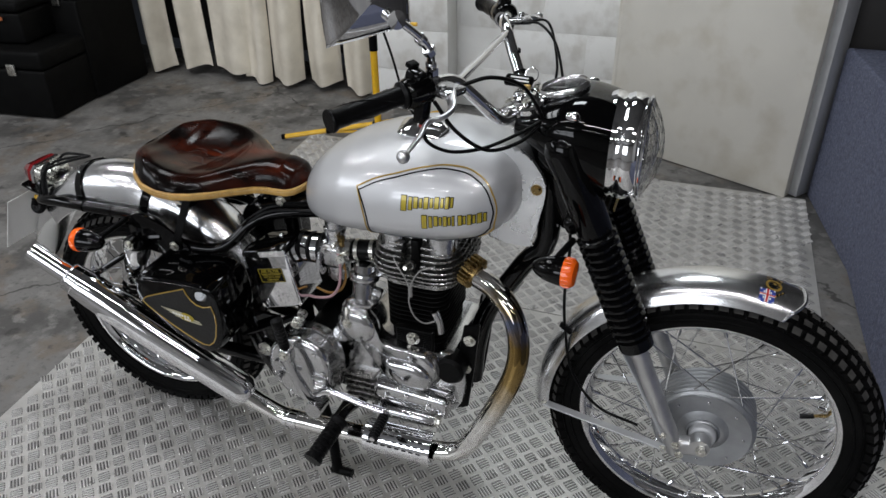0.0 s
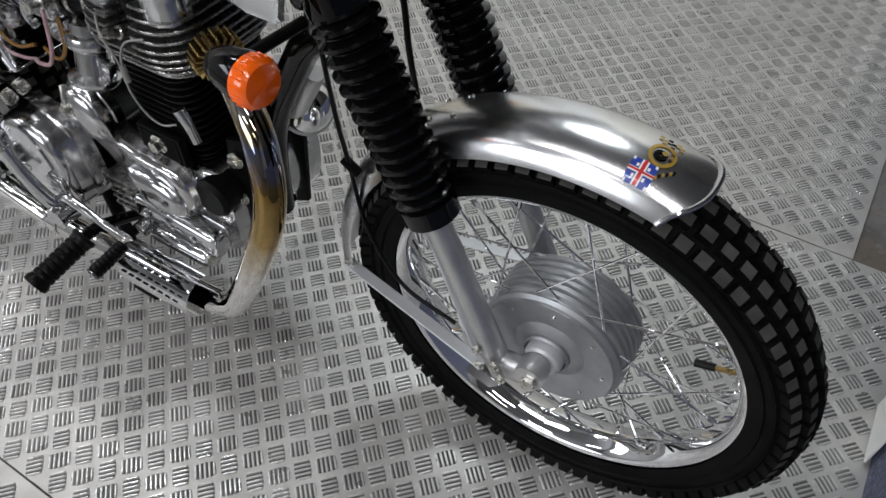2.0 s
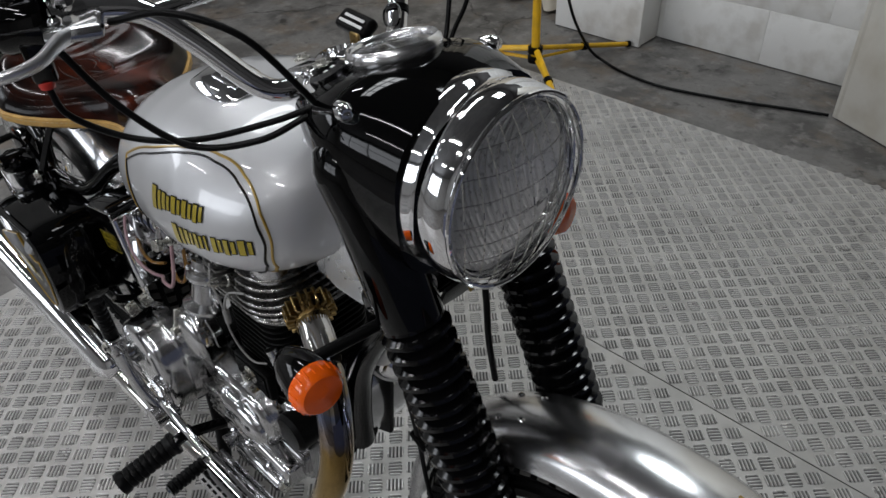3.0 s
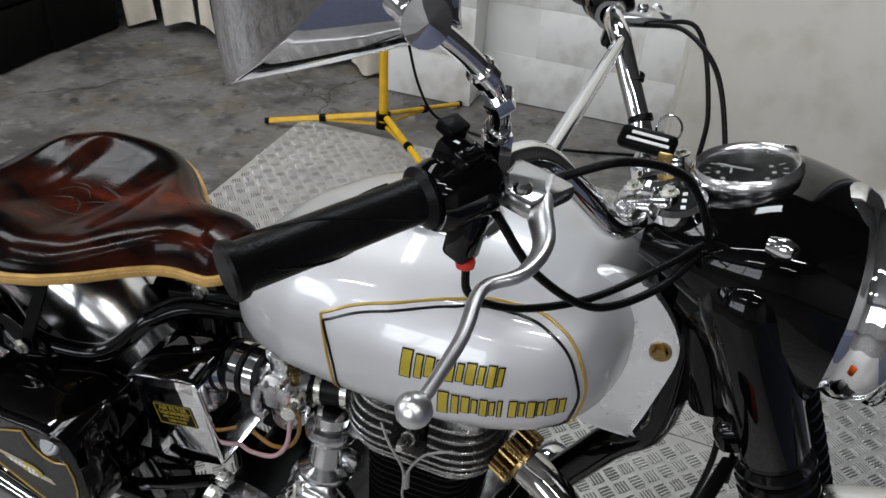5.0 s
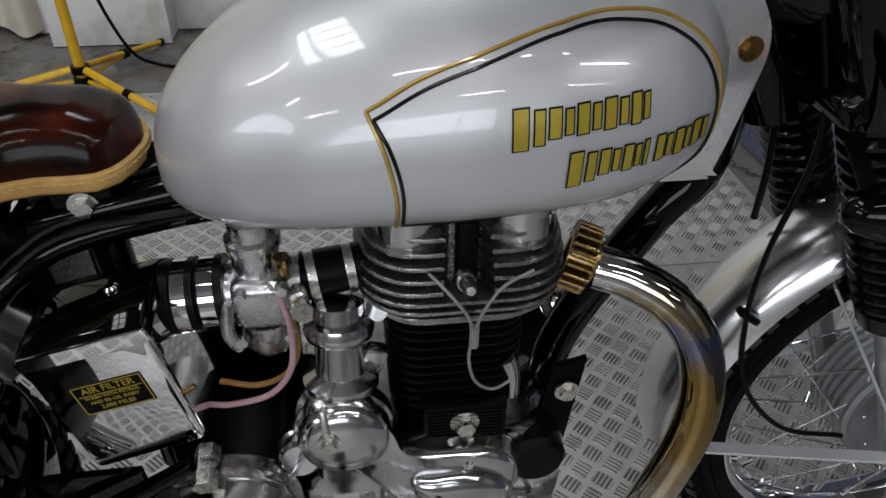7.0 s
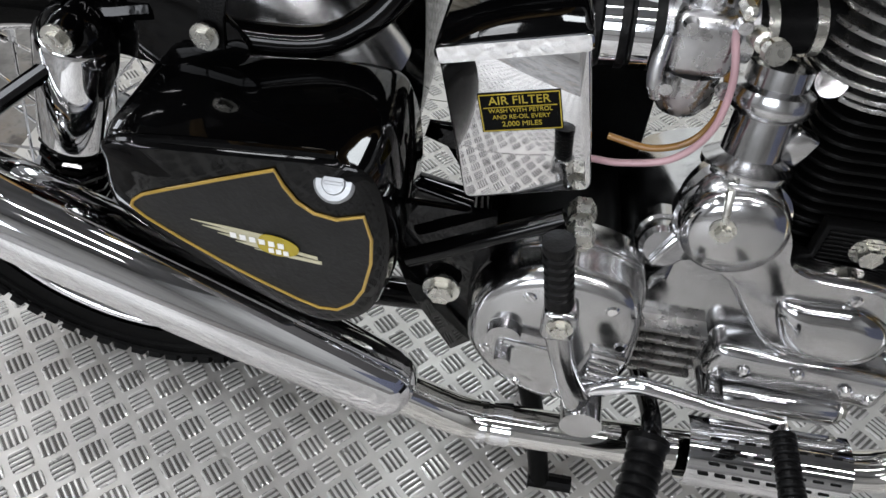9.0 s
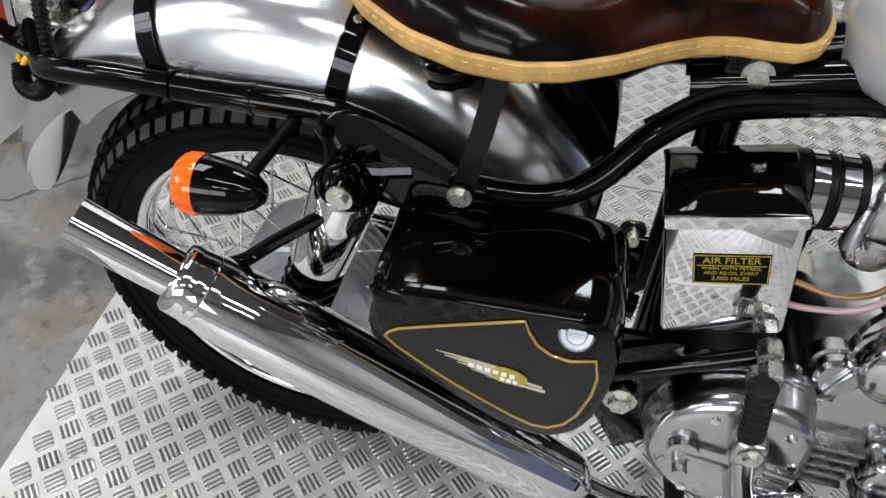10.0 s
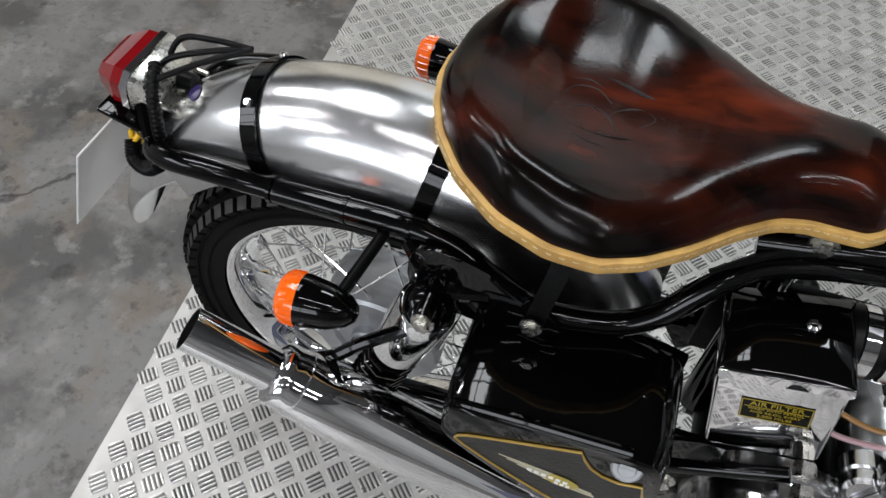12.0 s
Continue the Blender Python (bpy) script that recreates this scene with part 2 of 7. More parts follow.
def heat_dark_chrome():
    """Chromed pipe, blued and browned by heat close to the exhaust port, and darkened there in place of dark
    reflections.
    """
    m = mat("heat_tinted_darkened_chrome", (0.8, 0.8, 0.8), 0.045, 1.0, 12, 0.05, rough_vary=0.015)
    nt = m.node_tree
    b = nt.nodes["Principled BSDF"]
    tc = nt.nodes.new("ShaderNodeTexCoord")
    sep = nt.nodes.new("ShaderNodeSeparateXYZ")
    n = nt.nodes.new("ShaderNodeTexNoise")
    n.inputs["Scale"].default_value = 30
    add = nt.nodes.new("ShaderNodeMath")
    add.operation = "MULTIPLY_ADD"
    add.inputs[1].default_value = 0.08
    r = nt.nodes.new("ShaderNodeValToRGB")
    e = r.color_ramp.elements
    e[0].position, e[0].color = 0.37, (0.82, 0.81, 0.78, 1)
    e[1].position, e[1].color = 0.66, (0.62, 0.60, 0.58, 1)
    # heat tints, darkened further to paint in the dark surroundings they reflect
    for pos, c in ((0.41, (0.62, 0.58, 0.50, 1)), (0.48, (0.36, 0.25, 0.10, 1)), (0.56, (0.24, 0.155, 0.05, 1)), (0.615, (0.16, 0.19, 0.29, 1)), (0.635, (0.34, 0.26, 0.13, 1))):
        e.new(pos).color = c
    nt.links.new(tc.outputs["Object"], sep.inputs["Vector"])
    nt.links.new(tc.outputs["Object"], n.inputs["Vector"])
    nt.links.new(n.outputs["Fac"], add.inputs[0])
    nt.links.new(sep.outputs["Z"], add.inputs[2])
    nt.links.new(add.outputs["Value"], r.inputs["Fac"])
    nt.links.new(r.outputs["Color"], b.inputs["Base Color"])
    return m


concrete = worn_concrete()
seat_leather = leather()
pipe_chrome = heat_dark_chrome()
glass = bpy.data.materials.new("clear_glass")
glass.use_nodes = True
gb = glass.node_tree.nodes["Principled BSDF"]
gb.inputs["Transmission Weight"].default_value, gb.inputs["Roughness"].default_value, gb.inputs["IOR"].default_value = 1.0, 0.03, 1.45
lens_glass = glass.copy()
lens_glass.name = "fluted_lens_glass"
lens_glass.node_tree.nodes["Principled BSDF"].inputs["Roughness"].default_value = 0.06
lens_glass.node_tree.nodes["Principled BSDF"].inputs["IOR"].default_value = 1.16
carb_alloy = mat("zinc_casting", (0.62, 0.62, 0.63), 0.26, 1.0, 30, 0.15, rough_vary=0.12, grain=0.12, grain_scale=300, stain=(0.34, 0.33, 0.32), stain_scale=18, stain_amount=0.6)
dial_glass = glass.copy()
dial_glass.name = "thin_dial_glass"
dial_glass.node_tree.nodes["Principled BSDF"].inputs["IOR"].default_value = 1.05
lamp_glow = bpy.data.materials.new("lamp_tube")
lamp_glow.use_nodes = True
lg = lamp_glow.node_tree.nodes["Principled BSDF"]
lg.inputs["Emission Color"].default_value, lg.inputs["Emission Strength"].default_value = (1, 0.98, 0.94, 1), 6.0
lamp_silver = mat("silvered_reflector", (0.90, 0.90, 0.89), 0.30, 0.35, 60, 0.06, rough_vary=0.06, grain=0.15, grain_scale=90)


# ---- mesh tools ----
def part(name, bm, material, parent=None, label="", smooth=35):
    """Links a bmesh as one mesh object under a thing or a part."""
    me = bpy.data.meshes.new(name)
    bmesh.ops.recalc_face_normals(bm, faces=bm.faces)
    bm.to_mesh(me)
    bm.free()
    if smooth:
        for p in me.polygons:
            p.use_smooth = True
        me.set_sharp_from_angle(angle=radians(smooth))
    me.materials.append(material)
    ob = new(name, me)
    ob.parent = parent
    return tagged(ob, label)


def shared(name, me, m, parent):
    """One more object on a mesh that others use too."""
    ob = new(name, me)
    ob.parent, ob.matrix_basis = parent, m
    return ob


def mesh_of(bm, material, smooth=35):
    ob = part("seed", bm, material, None, "", smooth)
    me = ob.data
    bpy.data.objects.remove(ob)
    return me


def thing(name, label, category, place=(0, 0, 0), group="", kind=""):
    ob = new(name)
    ob.location = place
    return tagged(ob, label, category, group, kind)


def loft(bm, rings, closed=True, cap=True, loop=False):
    """Skin over rings of points with equal counts."""
    rows = [[bm.verts.new(p) for p in ring] for ring in rings]
    n = len(rows[0])
    pairs = list(zip(rows, rows[1:])) + ([(rows[-1], rows[0])] if loop else [])
    for a, b in pairs:
        for i in range(n if closed else n - 1):
            j = (i + 1) % n
            bm.faces.new((a[i], a[j], b[j], b[i]))
    if cap and closed and not loop:
        bm.faces.new(list(reversed(rows[0])))
        bm.faces.new(rows[-1])
    return bm


def curve_points(pts, steps=8):
    """Catmull-Rom through the points."""
    p = [Vector(q) for q in pts]
    if len(p) < 3 or steps < 2:
        return p
    p = [2 * p[0] - p[1]] + p + [2 * p[-1] - p[-2]]
    out = []
    for i in range(1, len(p) - 2):
        for k in range(steps):
            t = k / steps
            a, b, c, d = p[i - 1], p[i], p[i + 1], p[i + 2]
            out.append(0.5 * (2 * b + (c - a) * t + (2 * a - 5 * b + 4 * c - d) * t * t + (3 * b - a - 3 * c + d) * t ** 3))
    return out + [p[-2]]


def tube(bm, pts, r, segs=12, steps=8, flat=1.0):
    """A round bar along a smooth line; r may be a list, one for each given point."""
    line = curve_points(pts, steps)
    radii = [r] * len(line)
    if not isinstance(r, (int, float)):
        f = np.linspace(0, len(r) - 1, len(line))
        radii = [float(v) for v in np.interp(f, range(len(r)), r)]
    rings, side = [], None
    for i, q in enumerate(line):
        d = (line[min(i + 1, len(line) - 1)] - line[max(i - 1, 0)]).normalized()
        if side is None:
            side = d.orthogonal().normalized()
        side = (side - d * side.dot(d)).normalized()
        up = d.cross(side)
        rings.append([q + radii[i] * (math.cos(a) * side + flat * math.sin(a) * up) for a in (2 * math.pi * k / segs for k in range(segs))])
    return loft(bm, rings)


def lathe(bm, profile, m, segs=32, arc=None):
    """Turns (radius, height) pairs about the local z axis of m."""
    rings = []
    for k in range(segs):
        a = 2 * math.pi * k / segs
        rings.append([m @ Vector((r * math.cos(a), r * math.sin(a), h)) for r, h in profile])
    return loft(bm, rings, closed=False, cap=False, loop=True)


def axis_pose(a, b):
    """A pose at a whose z axis points to b."""
    d = Vector(b) - Vector(a)
    return Matrix.Translation(a) @ d.to_track_quat("Z", "Y").to_matrix().to_4x4()


def block(bm, size, m, bevel=0.004, segs=2):
    made = bmesh.ops.create_cube(bm, size=1.0, matrix=m @ Matrix.Diagonal((*size, 1)))
    if bevel:
        edges = list({e for v in made["verts"] for e in v.link_edges})
        bmesh.ops.bevel(bm, geom=edges, offset=bevel, segments=segs, affect="EDGES", profile=0.5)
    return bm


def prism(bm, outline, depth, m, bevel=0.0, segs=2, dome=0.0):
    """A plate of the given outline (local x, y), depth along local z."""
    n = len(outline)
    low = [bm.verts.new(m @ Vector((x, y, 0))) for x, y in outline]
    high = [bm.verts.new(m @ Vector((x, y, depth))) for x, y in outline]
    for i in range(n):
        bm.faces.new((low[i], low[(i + 1) % n], high[(i + 1) % n], high[i]))
    a, b = bm.faces.new(list(reversed(low))), bm.faces.new(high)
    if bevel:
        bmesh.ops.bevel(bm, geom=list(b.edges), offset=bevel, segments=segs, affect="EDGES", profile=0.5)
    return bm


def smooth_outline(pts, steps=6):
    """A closed smooth outline through 2-D points."""
    p = [Vector((x, y, 0)) for x, y in pts]
    n, out = len(p), []
    for i in range(n):
        a, b, c, d = p[i - 1], p[i], p[(i + 1) % n], p[(i + 2) % n]
        for k in range(steps):
            t = k / steps
            q = 0.5 * (2 * b + (c - a) * t + (2 * a - 5 * b + 4 * c - d) * t * t + (3 * b - a - 3 * c + d) * t ** 3)
            out.append((q.x, q.y))
    return out


SIDE = Matrix(((1, 0, 0, 0), (0, 0, -1, 0), (0, 1, 0, 0), (0, 0, 0, 1)))


def on_side(y):
    """Local x, y lie along world x, z; local z points to the near side (-y), from the plane y."""
    return Matrix.Translation((0, y, 0)) @ SIDE


def hexbolt(bm, m, r=0.008, h=0.006):
    lathe(bm, [(0, h), (r, h), (r, 0.0)], m, 6)
    lathe(bm, [(0, 0.0015), (r * 1.5, 0.0015), (r * 1.5, -0.001)], m, 16)
    return bm


def NB():
    return bmesh.new()


# ---- the hall ----
def slab(name, size, place, material, label="", bevel=0.003, turn=0.0, kind="structure", category=""):
    bm = NB()
    block(bm, size, pose(*place, 0, 0, turn), bevel)
    return tagged(part(name, bm, material, None, label), label, category, "", kind)


slab("floor", (9.0, 9.0, 0.2), (0, -1.6, -0.105), concrete, "worn grey concrete floor with pale stains", 0, category="floor")
# unseen walls and roof, added to set what the chrome reflects
slab("wall_west", (0.2, 9.0, 3.7), (-4.6, -1.6, 1.8), pale_wall, "added hall wall, unseen, pale to brighten the chrome", 0, category="wall")
slab("wall_east", (0.2, 9.0, 3.7), (4.6, -1.6, 1.8), pale_wall, "added hall wall, unseen, pale to brighten the chrome", 0, category="wall")
slab("wall_south", (9.0, 0.2, 3.7), (0, -6.2, 1.8), pale_wall, "added hall wall, unseen, pale to brighten the chrome", 0, category="wall")
slab("ceiling", (9.4, 9.4, 0.15), (0, -1.6, 3.62), roof_sheet, "added grey roof over the hall, unseen, toned for the reflections", 0, category="ceiling")

window = thing("window_1", "wide high window in the south wall", "window", (-1.0, -6.1, 2.30), kind="structure")
for px, pz, sx, sz in ((0, 0.95, 4.4, 0.08), (0, -0.95, 4.4, 0.08), (-2.16, 0, 0.08, 1.82), (2.16, 0, 0.08, 1.82), (-0.7, 0, 0.06, 1.82), (0.7, 0, 0.06, 1.82), (0, 0.1, 4.24, 0.05)):
    bm = NB()
    block(bm, (sx, 0.10, sz), pose(px, 0.30, pz), 0.006)
    part("window_frame", bm, grey_steel, window)
# unseen window frame, added round the west fill lamp
window = thing("west_fill_frame", "added window frame round the west fill lamp", "window", (-4.5, -2.6, 2.75), kind="structure")
for py, pz, sy, sz in ((0, 0.54, 2.6, 0.08), (0, -0.54, 2.6, 0.08), (-1.26, 0, 0.08, 1.0), (1.26, 0, 0.08, 1.0), (-0.4, 0, 0.05, 1.0), (0.4, 0, 0.05, 1.0)):
    bm = NB()
    block(bm, (0.10, sy, sz), pose(0.06, py, pz), 0.006)
    part("window_frame", bm, grey_steel, window)

# back wall: painted blocks, a shallow pier and a doorway hung with canvas
slab("wall_north", (5.3, 0.2, 2.35), (2.05, 2.535, 1.175), wall_paint, "white painted block wall", 0, category="wall")
# unseen dark sheet, added so the gloss black reflects no pale wall
slab("wall_upper", (9.2, 0.2, 1.25), (0, 2.535, 2.98), dark_wall, "added dark sheet above the block wall that darkens reflections", 0, category="wall")
slab("wall_north_west", (2.2, 0.2, 2.35), (-3.6, 2.535, 1.175), wall_paint, "white painted block wall", 0, category="wall")
# its dark colour stands in for the unlit space past the curtain
slab("wall_behind", (2.4, 0.1, 3.2), (-1.55, 3.3, 1.55), dark_wall, "wall behind the curtain, coloured dark in place of an unlit space", 0, category="wall")
pier = slab("wall_pier", (0.44, 0.15, 2.36), (-0.21, 2.353, 1.18), wall_paint, "white painted block pier", 0.012, category="wall")
bm = NB()
block(bm, (0.4385, 0.02, 0.2145), Matrix.Identity(4), 0.0022, 2)
block_mesh = mesh_of(bm, mat("block_face", (0.74, 0.74, 0.72), 0.6, 0.0, 6, 0.04, grain=0.5, grain_scale=70, stain=(0.50, 0.48, 0.44), stain_scale=9, stain_amount=0.7, piece=0.02))
wall_north = bpy.data.objects["wall_north"]
for row in range(11):
    for colm in range(5):
        bx = 0.245 + 0.44 * colm + (0.22 if row % 2 else 0)
        if bx < 1.6:
            shared("wall_block", block_mesh, pose(bx, 2.4425, 0.107 + 0.2155 * row), wall_north)
    shared("wall_block", block_mesh, pose(-0.21, 2.2855, 0.107 + 0.2155 * row), pier)

# cream board that closes the corner
PANEL = math.degrees(math.atan2(1.795 - 2.17, 1.655 - 0.858))
cream = thing("panel_board", "tall cream painted board with grubby lower edge", "board", (1.2565, 1.9825, 0), kind="structure")
bm = NB()
block(bm, (0.881, 0.05, 2.6), pose(0.011, 0.023, 1.3, 0, 0, PANEL), 0.003)
part("board", bm, panel_paint, cream)
bm = NB()
block(bm, (0.09, 0.05, 2.6), pose(0.455, -0.115, 1.3, 0, 0, 52), 0.003)
part("edge_post", bm, grey_steel, cream, "grey metal edge post")
slab("panel_return", (0.05, 0.28, 2.6), (0.895, 2.30, 1.3), panel_paint, "cream painted return of the board", 0.003, category="board")

# carpeted display block and the dark partition behind it
display = thing("display_block", "low display block covered in blue-grey carpet", "display stand", (1.85, 0.9, 0))
bm = NB()
low = [(1.86, -1.2), (1.86, 0.6), (1.845, 1.27), (1.75, 1.86), (2.6, 1.86), (2.6, -1.2)]
prism(bm, [(x - 1.85, y - 0.9) for x, y in low], 0.62, Matrix.Identity(4), 0.012)
part("carpet_cover", bm, blue_carpet, display)
bm = NB()
block(bm, (0.004, 0.125, 0.30), pose(1.850, 0.305, 0.155), 0.001, 1)
tagged(part("notice_card", bm, white_plastic), "plain white card leaning on the carpeted display block", "card")
slab("partition_east", (0.1, 3.2, 2.6), (2.66, 0.4, 1.3), dark_wall, "dark partition behind the display block", 0.003, category="wall")
slab("partition_corner", (0.9, 0.06, 2.6), (2.2, 2.0, 1.3), dark_wall, "dark partition in the corner", 0.003, category="wall")

# lamps under the roof
for tx, ty, watts in TUBES:
    lamp = thing("tube_lamp", "unseen white fluorescent tube lamp under the roof", "ceiling lamp", (tx, ty, 3.45), "roof lamps")
    bm = NB()
    block(bm, (1.25, 0.12, 0.06), pose(0, 0, 0), 0.01)
    part("housing", bm, white_plastic, lamp)
    bm = NB()
    lathe(bm, [(0.0, -0.57), (0.014, -0.57), (0.014, 0.57), (0.0, 0.57)], pose(0, 0, -0.05, 0, 90, 0), 12)
    part("tube", bm, lamp_glow, lamp)
    for s in (-0.6, 0.6):
        bm = NB()
        lathe(bm, [(0.0, 0.0), (0.0035, 0.0), (0.0035, 0.14), (0.0, 0.14)], pose(s * 0.9, 0, 0.0), 8)
        part("hanger", bm, zinc, lamp)

# glazing bars of the roof light over the motorcycle
rooflight = thing("window_3", "long roof light with thin glazing bars", "roof window", (-0.95, 0.60, 3.49), kind="structure")
for px, py, sx, sy in ((0, 0.77, 0.70, 0.04), (0, -0.77, 0.70, 0.04), (-0.33, 0, 0.04, 1.50), (0.33, 0, 0.04, 1.50), (0, 0, 0.045, 1.50), (0, -0.375, 0.62, 0.045), (0, 0, 0.62, 0.045), (0, 0.375, 0.62, 0.045)):
    bm = NB()
    block(bm, (sx, sy, 0.05), pose(px, py, -0.03), 0.003)
    part("glazing_bar", bm, grey_steel, rooflight)

# ---- tread plate sheets ----
plate_edge = lambda y: -0.427 - 0.0735 * y


def tread_sheet(y0, y1, x1):
    """A floor sheet and its raised five-bar pattern."""
    bm = NB()
    g = 0.0018
    prism(bm, [(plate_edge(y0), y0 + g), (x1, y0 + g), (x1, y1 - g), (plate_edge(y1), y1 - g)], 0.0045, pose(0, 0, -0.0045))
    sheet = tagged(part("floor_sheet", bm, tread_plate, None, "", 0), "aluminium five-bar tread plate sheet laid on concrete", "floor plate", "floor sheets", "structure")
    pitch, turn = 0.0392, radians(46.0)
    e1 = np.array((math.cos(turn), math.sin(turn)))
    e2 = np.array((-e1[1], e1[0]))
    o = np.array((-0.407, -0.142))
    # one bar: a low ridge with sloping ends
    L, W, H = 0.0154, 0.0022, 0.0030
    base = np.array([(-L, 0, 0), (-L * 0.75, -W, 0), (L * 0.75, -W, 0), (L, 0, 0), (L * 0.75, W, 0), (-L * 0.75, W, 0),
                     (-L * 0.72, -W * 0.45, H), (L * 0.72, -W * 0.45, H), (L * 0.72, W * 0.45, H), (-L * 0.72, W * 0.45, H)])
    faces = [(0, 1, 6), (0, 6, 9), (0, 9, 5), (1, 2, 7, 6), (2, 3, 7), (3, 8, 7), (3, 4, 8), (4, 5, 9, 8), (6, 7, 8, 9)]
    verts, polys, slots = [], [], []
    # dark patch under each group: shade between the bars, put into colour
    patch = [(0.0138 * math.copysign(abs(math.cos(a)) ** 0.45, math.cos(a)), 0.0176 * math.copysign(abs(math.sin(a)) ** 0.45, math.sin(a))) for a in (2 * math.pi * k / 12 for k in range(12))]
    for i in range(-70, 100):
        for j in range(-90, 90):
            c = o + pitch * (i * e1 + j * e2)
            if not (y0 + 0.012 < c[1] < y1 - 0.012 and plate_edge(c[1]) + 0.012 < c[0] < x1 - 0.012):
                continue
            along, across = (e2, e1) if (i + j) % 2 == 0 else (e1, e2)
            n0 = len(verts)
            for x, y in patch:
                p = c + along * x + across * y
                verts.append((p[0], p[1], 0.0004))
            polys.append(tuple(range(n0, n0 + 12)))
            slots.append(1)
            for k in range(-2, 3):
                q = c + across * k * 0.0075
                s = 0.86 if abs(k) == 2 else 1.0
                n0 = len(verts)
                for x, y, z in base:
                    p = q + along * x * s + across * y
                    verts.append((p[0], p[1], z))
                polys += [tuple(n0 + v for v in f) for f in faces]
                slots += [0] * len(faces)
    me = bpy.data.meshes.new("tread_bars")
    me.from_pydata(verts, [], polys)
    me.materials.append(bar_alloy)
    me.materials.append(tread_gap_shade)
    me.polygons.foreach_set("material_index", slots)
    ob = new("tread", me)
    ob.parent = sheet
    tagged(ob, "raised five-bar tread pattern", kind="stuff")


tread_sheet(-1.705, -0.505, 1.86)
tread_sheet(-0.505, 0.695, 1.86)
tread_sheet(0.695, 1.81, 1.74)


# ---- canvas strips in the opening ----
def canvas_strip(x, w, seed, drop):
    rnd = random.Random(seed)
    bm = NB()
    rows, cols = 14, 14
    ph, amp = rnd.random() * 6, 0.018 + 0.02 * rnd.random()
    lean = rnd.uniform(-0.05, 0.05)
    front, back = [], []
    for r in range(rows + 1):
        z = drop + (2.3 - drop) * (r / rows) ** 1.2
        k = 1 - r / rows
        ring = []
        for c in range(cols + 1):
            u = c / cols
            xx = x + (u - 0.5) * w * (1 - 0.12 * k * math.sin(ph)) + lean * k + 0.01 * math.sin(5 * u + ph + 2 * k)
            yy = 2.45 - 0.05 * math.sin(math.pi * u) * (0.6 + 0.4 * k) - amp * math.sin(2.2 * math.pi * u + ph + k) + 0.012 * k * math.sin(9 * k + ph)
            ring.append(Vector((xx, yy, z + 0.012 * math.sin(4 * u + ph) * k)))
        front.append(ring)
    rings = [f + [p + Vector((0, 0.004, 0)) for p in reversed(f)] for f in front]
    loft(bm, rings)
    ob = part("canvas_strip", bm, curtain_cloth, None, "", 60)
    return tagged(ob, "hanging cream canvas strip with soiled lower end", "curtain", "curtain strips")


xs = -2.52
for n, (w, drop, gap) in enumerate([(0.20, 0.10, 0.02), (0.20, 0.06, 0.02), (0.19, 0.02, 0.10), (0.20, 0.05, 0.03), (0.26, 0.06, 0.0), (0.18, 0.02, 0.01), (0.20, 0.03, 0.0),
                                    (0.2, 0.04, 0.0), (0.19, 0.02, 0.01), (0.22, 0.03, 0.0), (0.2, 0.02, 0.0)]):
    canvas_strip(xs + w / 2, w, n + 3, drop)
    xs += w + gap


# ---- black equipment cases ----
def equipment_case(name, size, place, turn, label, trim_mat, trim_label):
    ob = thing(name, label, "equipment case", place)
    ob.rotation_euler[2] = radians(turn)
    sx, sy, sz = size
    bm = NB()
    block(bm, (sx, sy, sz * 0.72), pose(0, 0, sz * 0.36), 0.015, 3)
    part("body", bm, case_black, ob)
    bm = NB()
    block(bm, (sx * 1.01, sy * 1.01, sz * 0.27), pose(0, 0, sz * 0.862), 0.02, 3)
    part("lid", bm, case_black, ob)
    bm = NB()
    tube(bm, [(-0.09, -sy / 2 - 0.004, sz * 0.5), (-0.08, -sy / 2 - 0.03, sz * 0.53), (0.08, -sy / 2 - 0.03, sz * 0.53), (0.09, -sy / 2 - 0.004, sz * 0.5)], 0.007, 8, 4)
    part("handle", bm, trim_mat, ob, trim_label)
    for s in (-0.3, 0.3):
        bm = NB()
        block(bm, (0.05, 0.012, 0.06), pose(s * sx, -sy / 2 - 0.005, sz * 0.72), 0.003)
        part("latch", bm, zinc, ob, "metal latch")
    return ob


red_trim = mat("red_webbing", (0.30, 0.02, 0.03), 0.6, 0.0, 40, 0.2, grain=0.3)
equipment_case("equipment_case", (0.95, 0.52, 0.36), (-2.46, 1.77, 0), 6, "large black equipment case with red handle on the floor", red_trim, "red handle")
equipment_case("equipment_case", (0.80, 0.42, 0.22), (-2.55, 1.80, 0.362), 9, "flat black case with orange strap lying on a larger case", red_trim, "red handle")
bm = NB()
block(bm, (0.62, 0.012, 0.018), pose(-2.50, 1.565, 0.50, 0, 0, 9), 0.003)
tagged(part("webbing_strap", bm, mat("orange_webbing", (0.40, 0.12, 0.04), 0.7, 0.0, 40, 0.2, grain=0.3), None), "orange webbing strap along the flat black case", "strap")
equipment_case("equipment_case", (0.62, 0.45, 0.75), (-2.30, 2.12, 0.0), 2, "tall black case against the curtain", case_black, "black handle")

# ---- yellow tripod ----
tripod = thing("lamp_tripod", "yellow tubular work-lamp tripod standing on the tread plate", "tripod", (-0.194, 1.824, 0))
bm = NB()
tube(bm, [(0, 0, 0.05), (0, 0, 0.47)], 0.017, 16, 1)
part("lower_pole", bm, yellow, tripod)
bm = NB()
tube(bm, [(0, 0, 0.45), (0, 0, 0.57)], 0.020, 16, 1)
part("clamp_sleeve", bm, satin_black, tripod, "black clamp sleeve")
bm = NB()
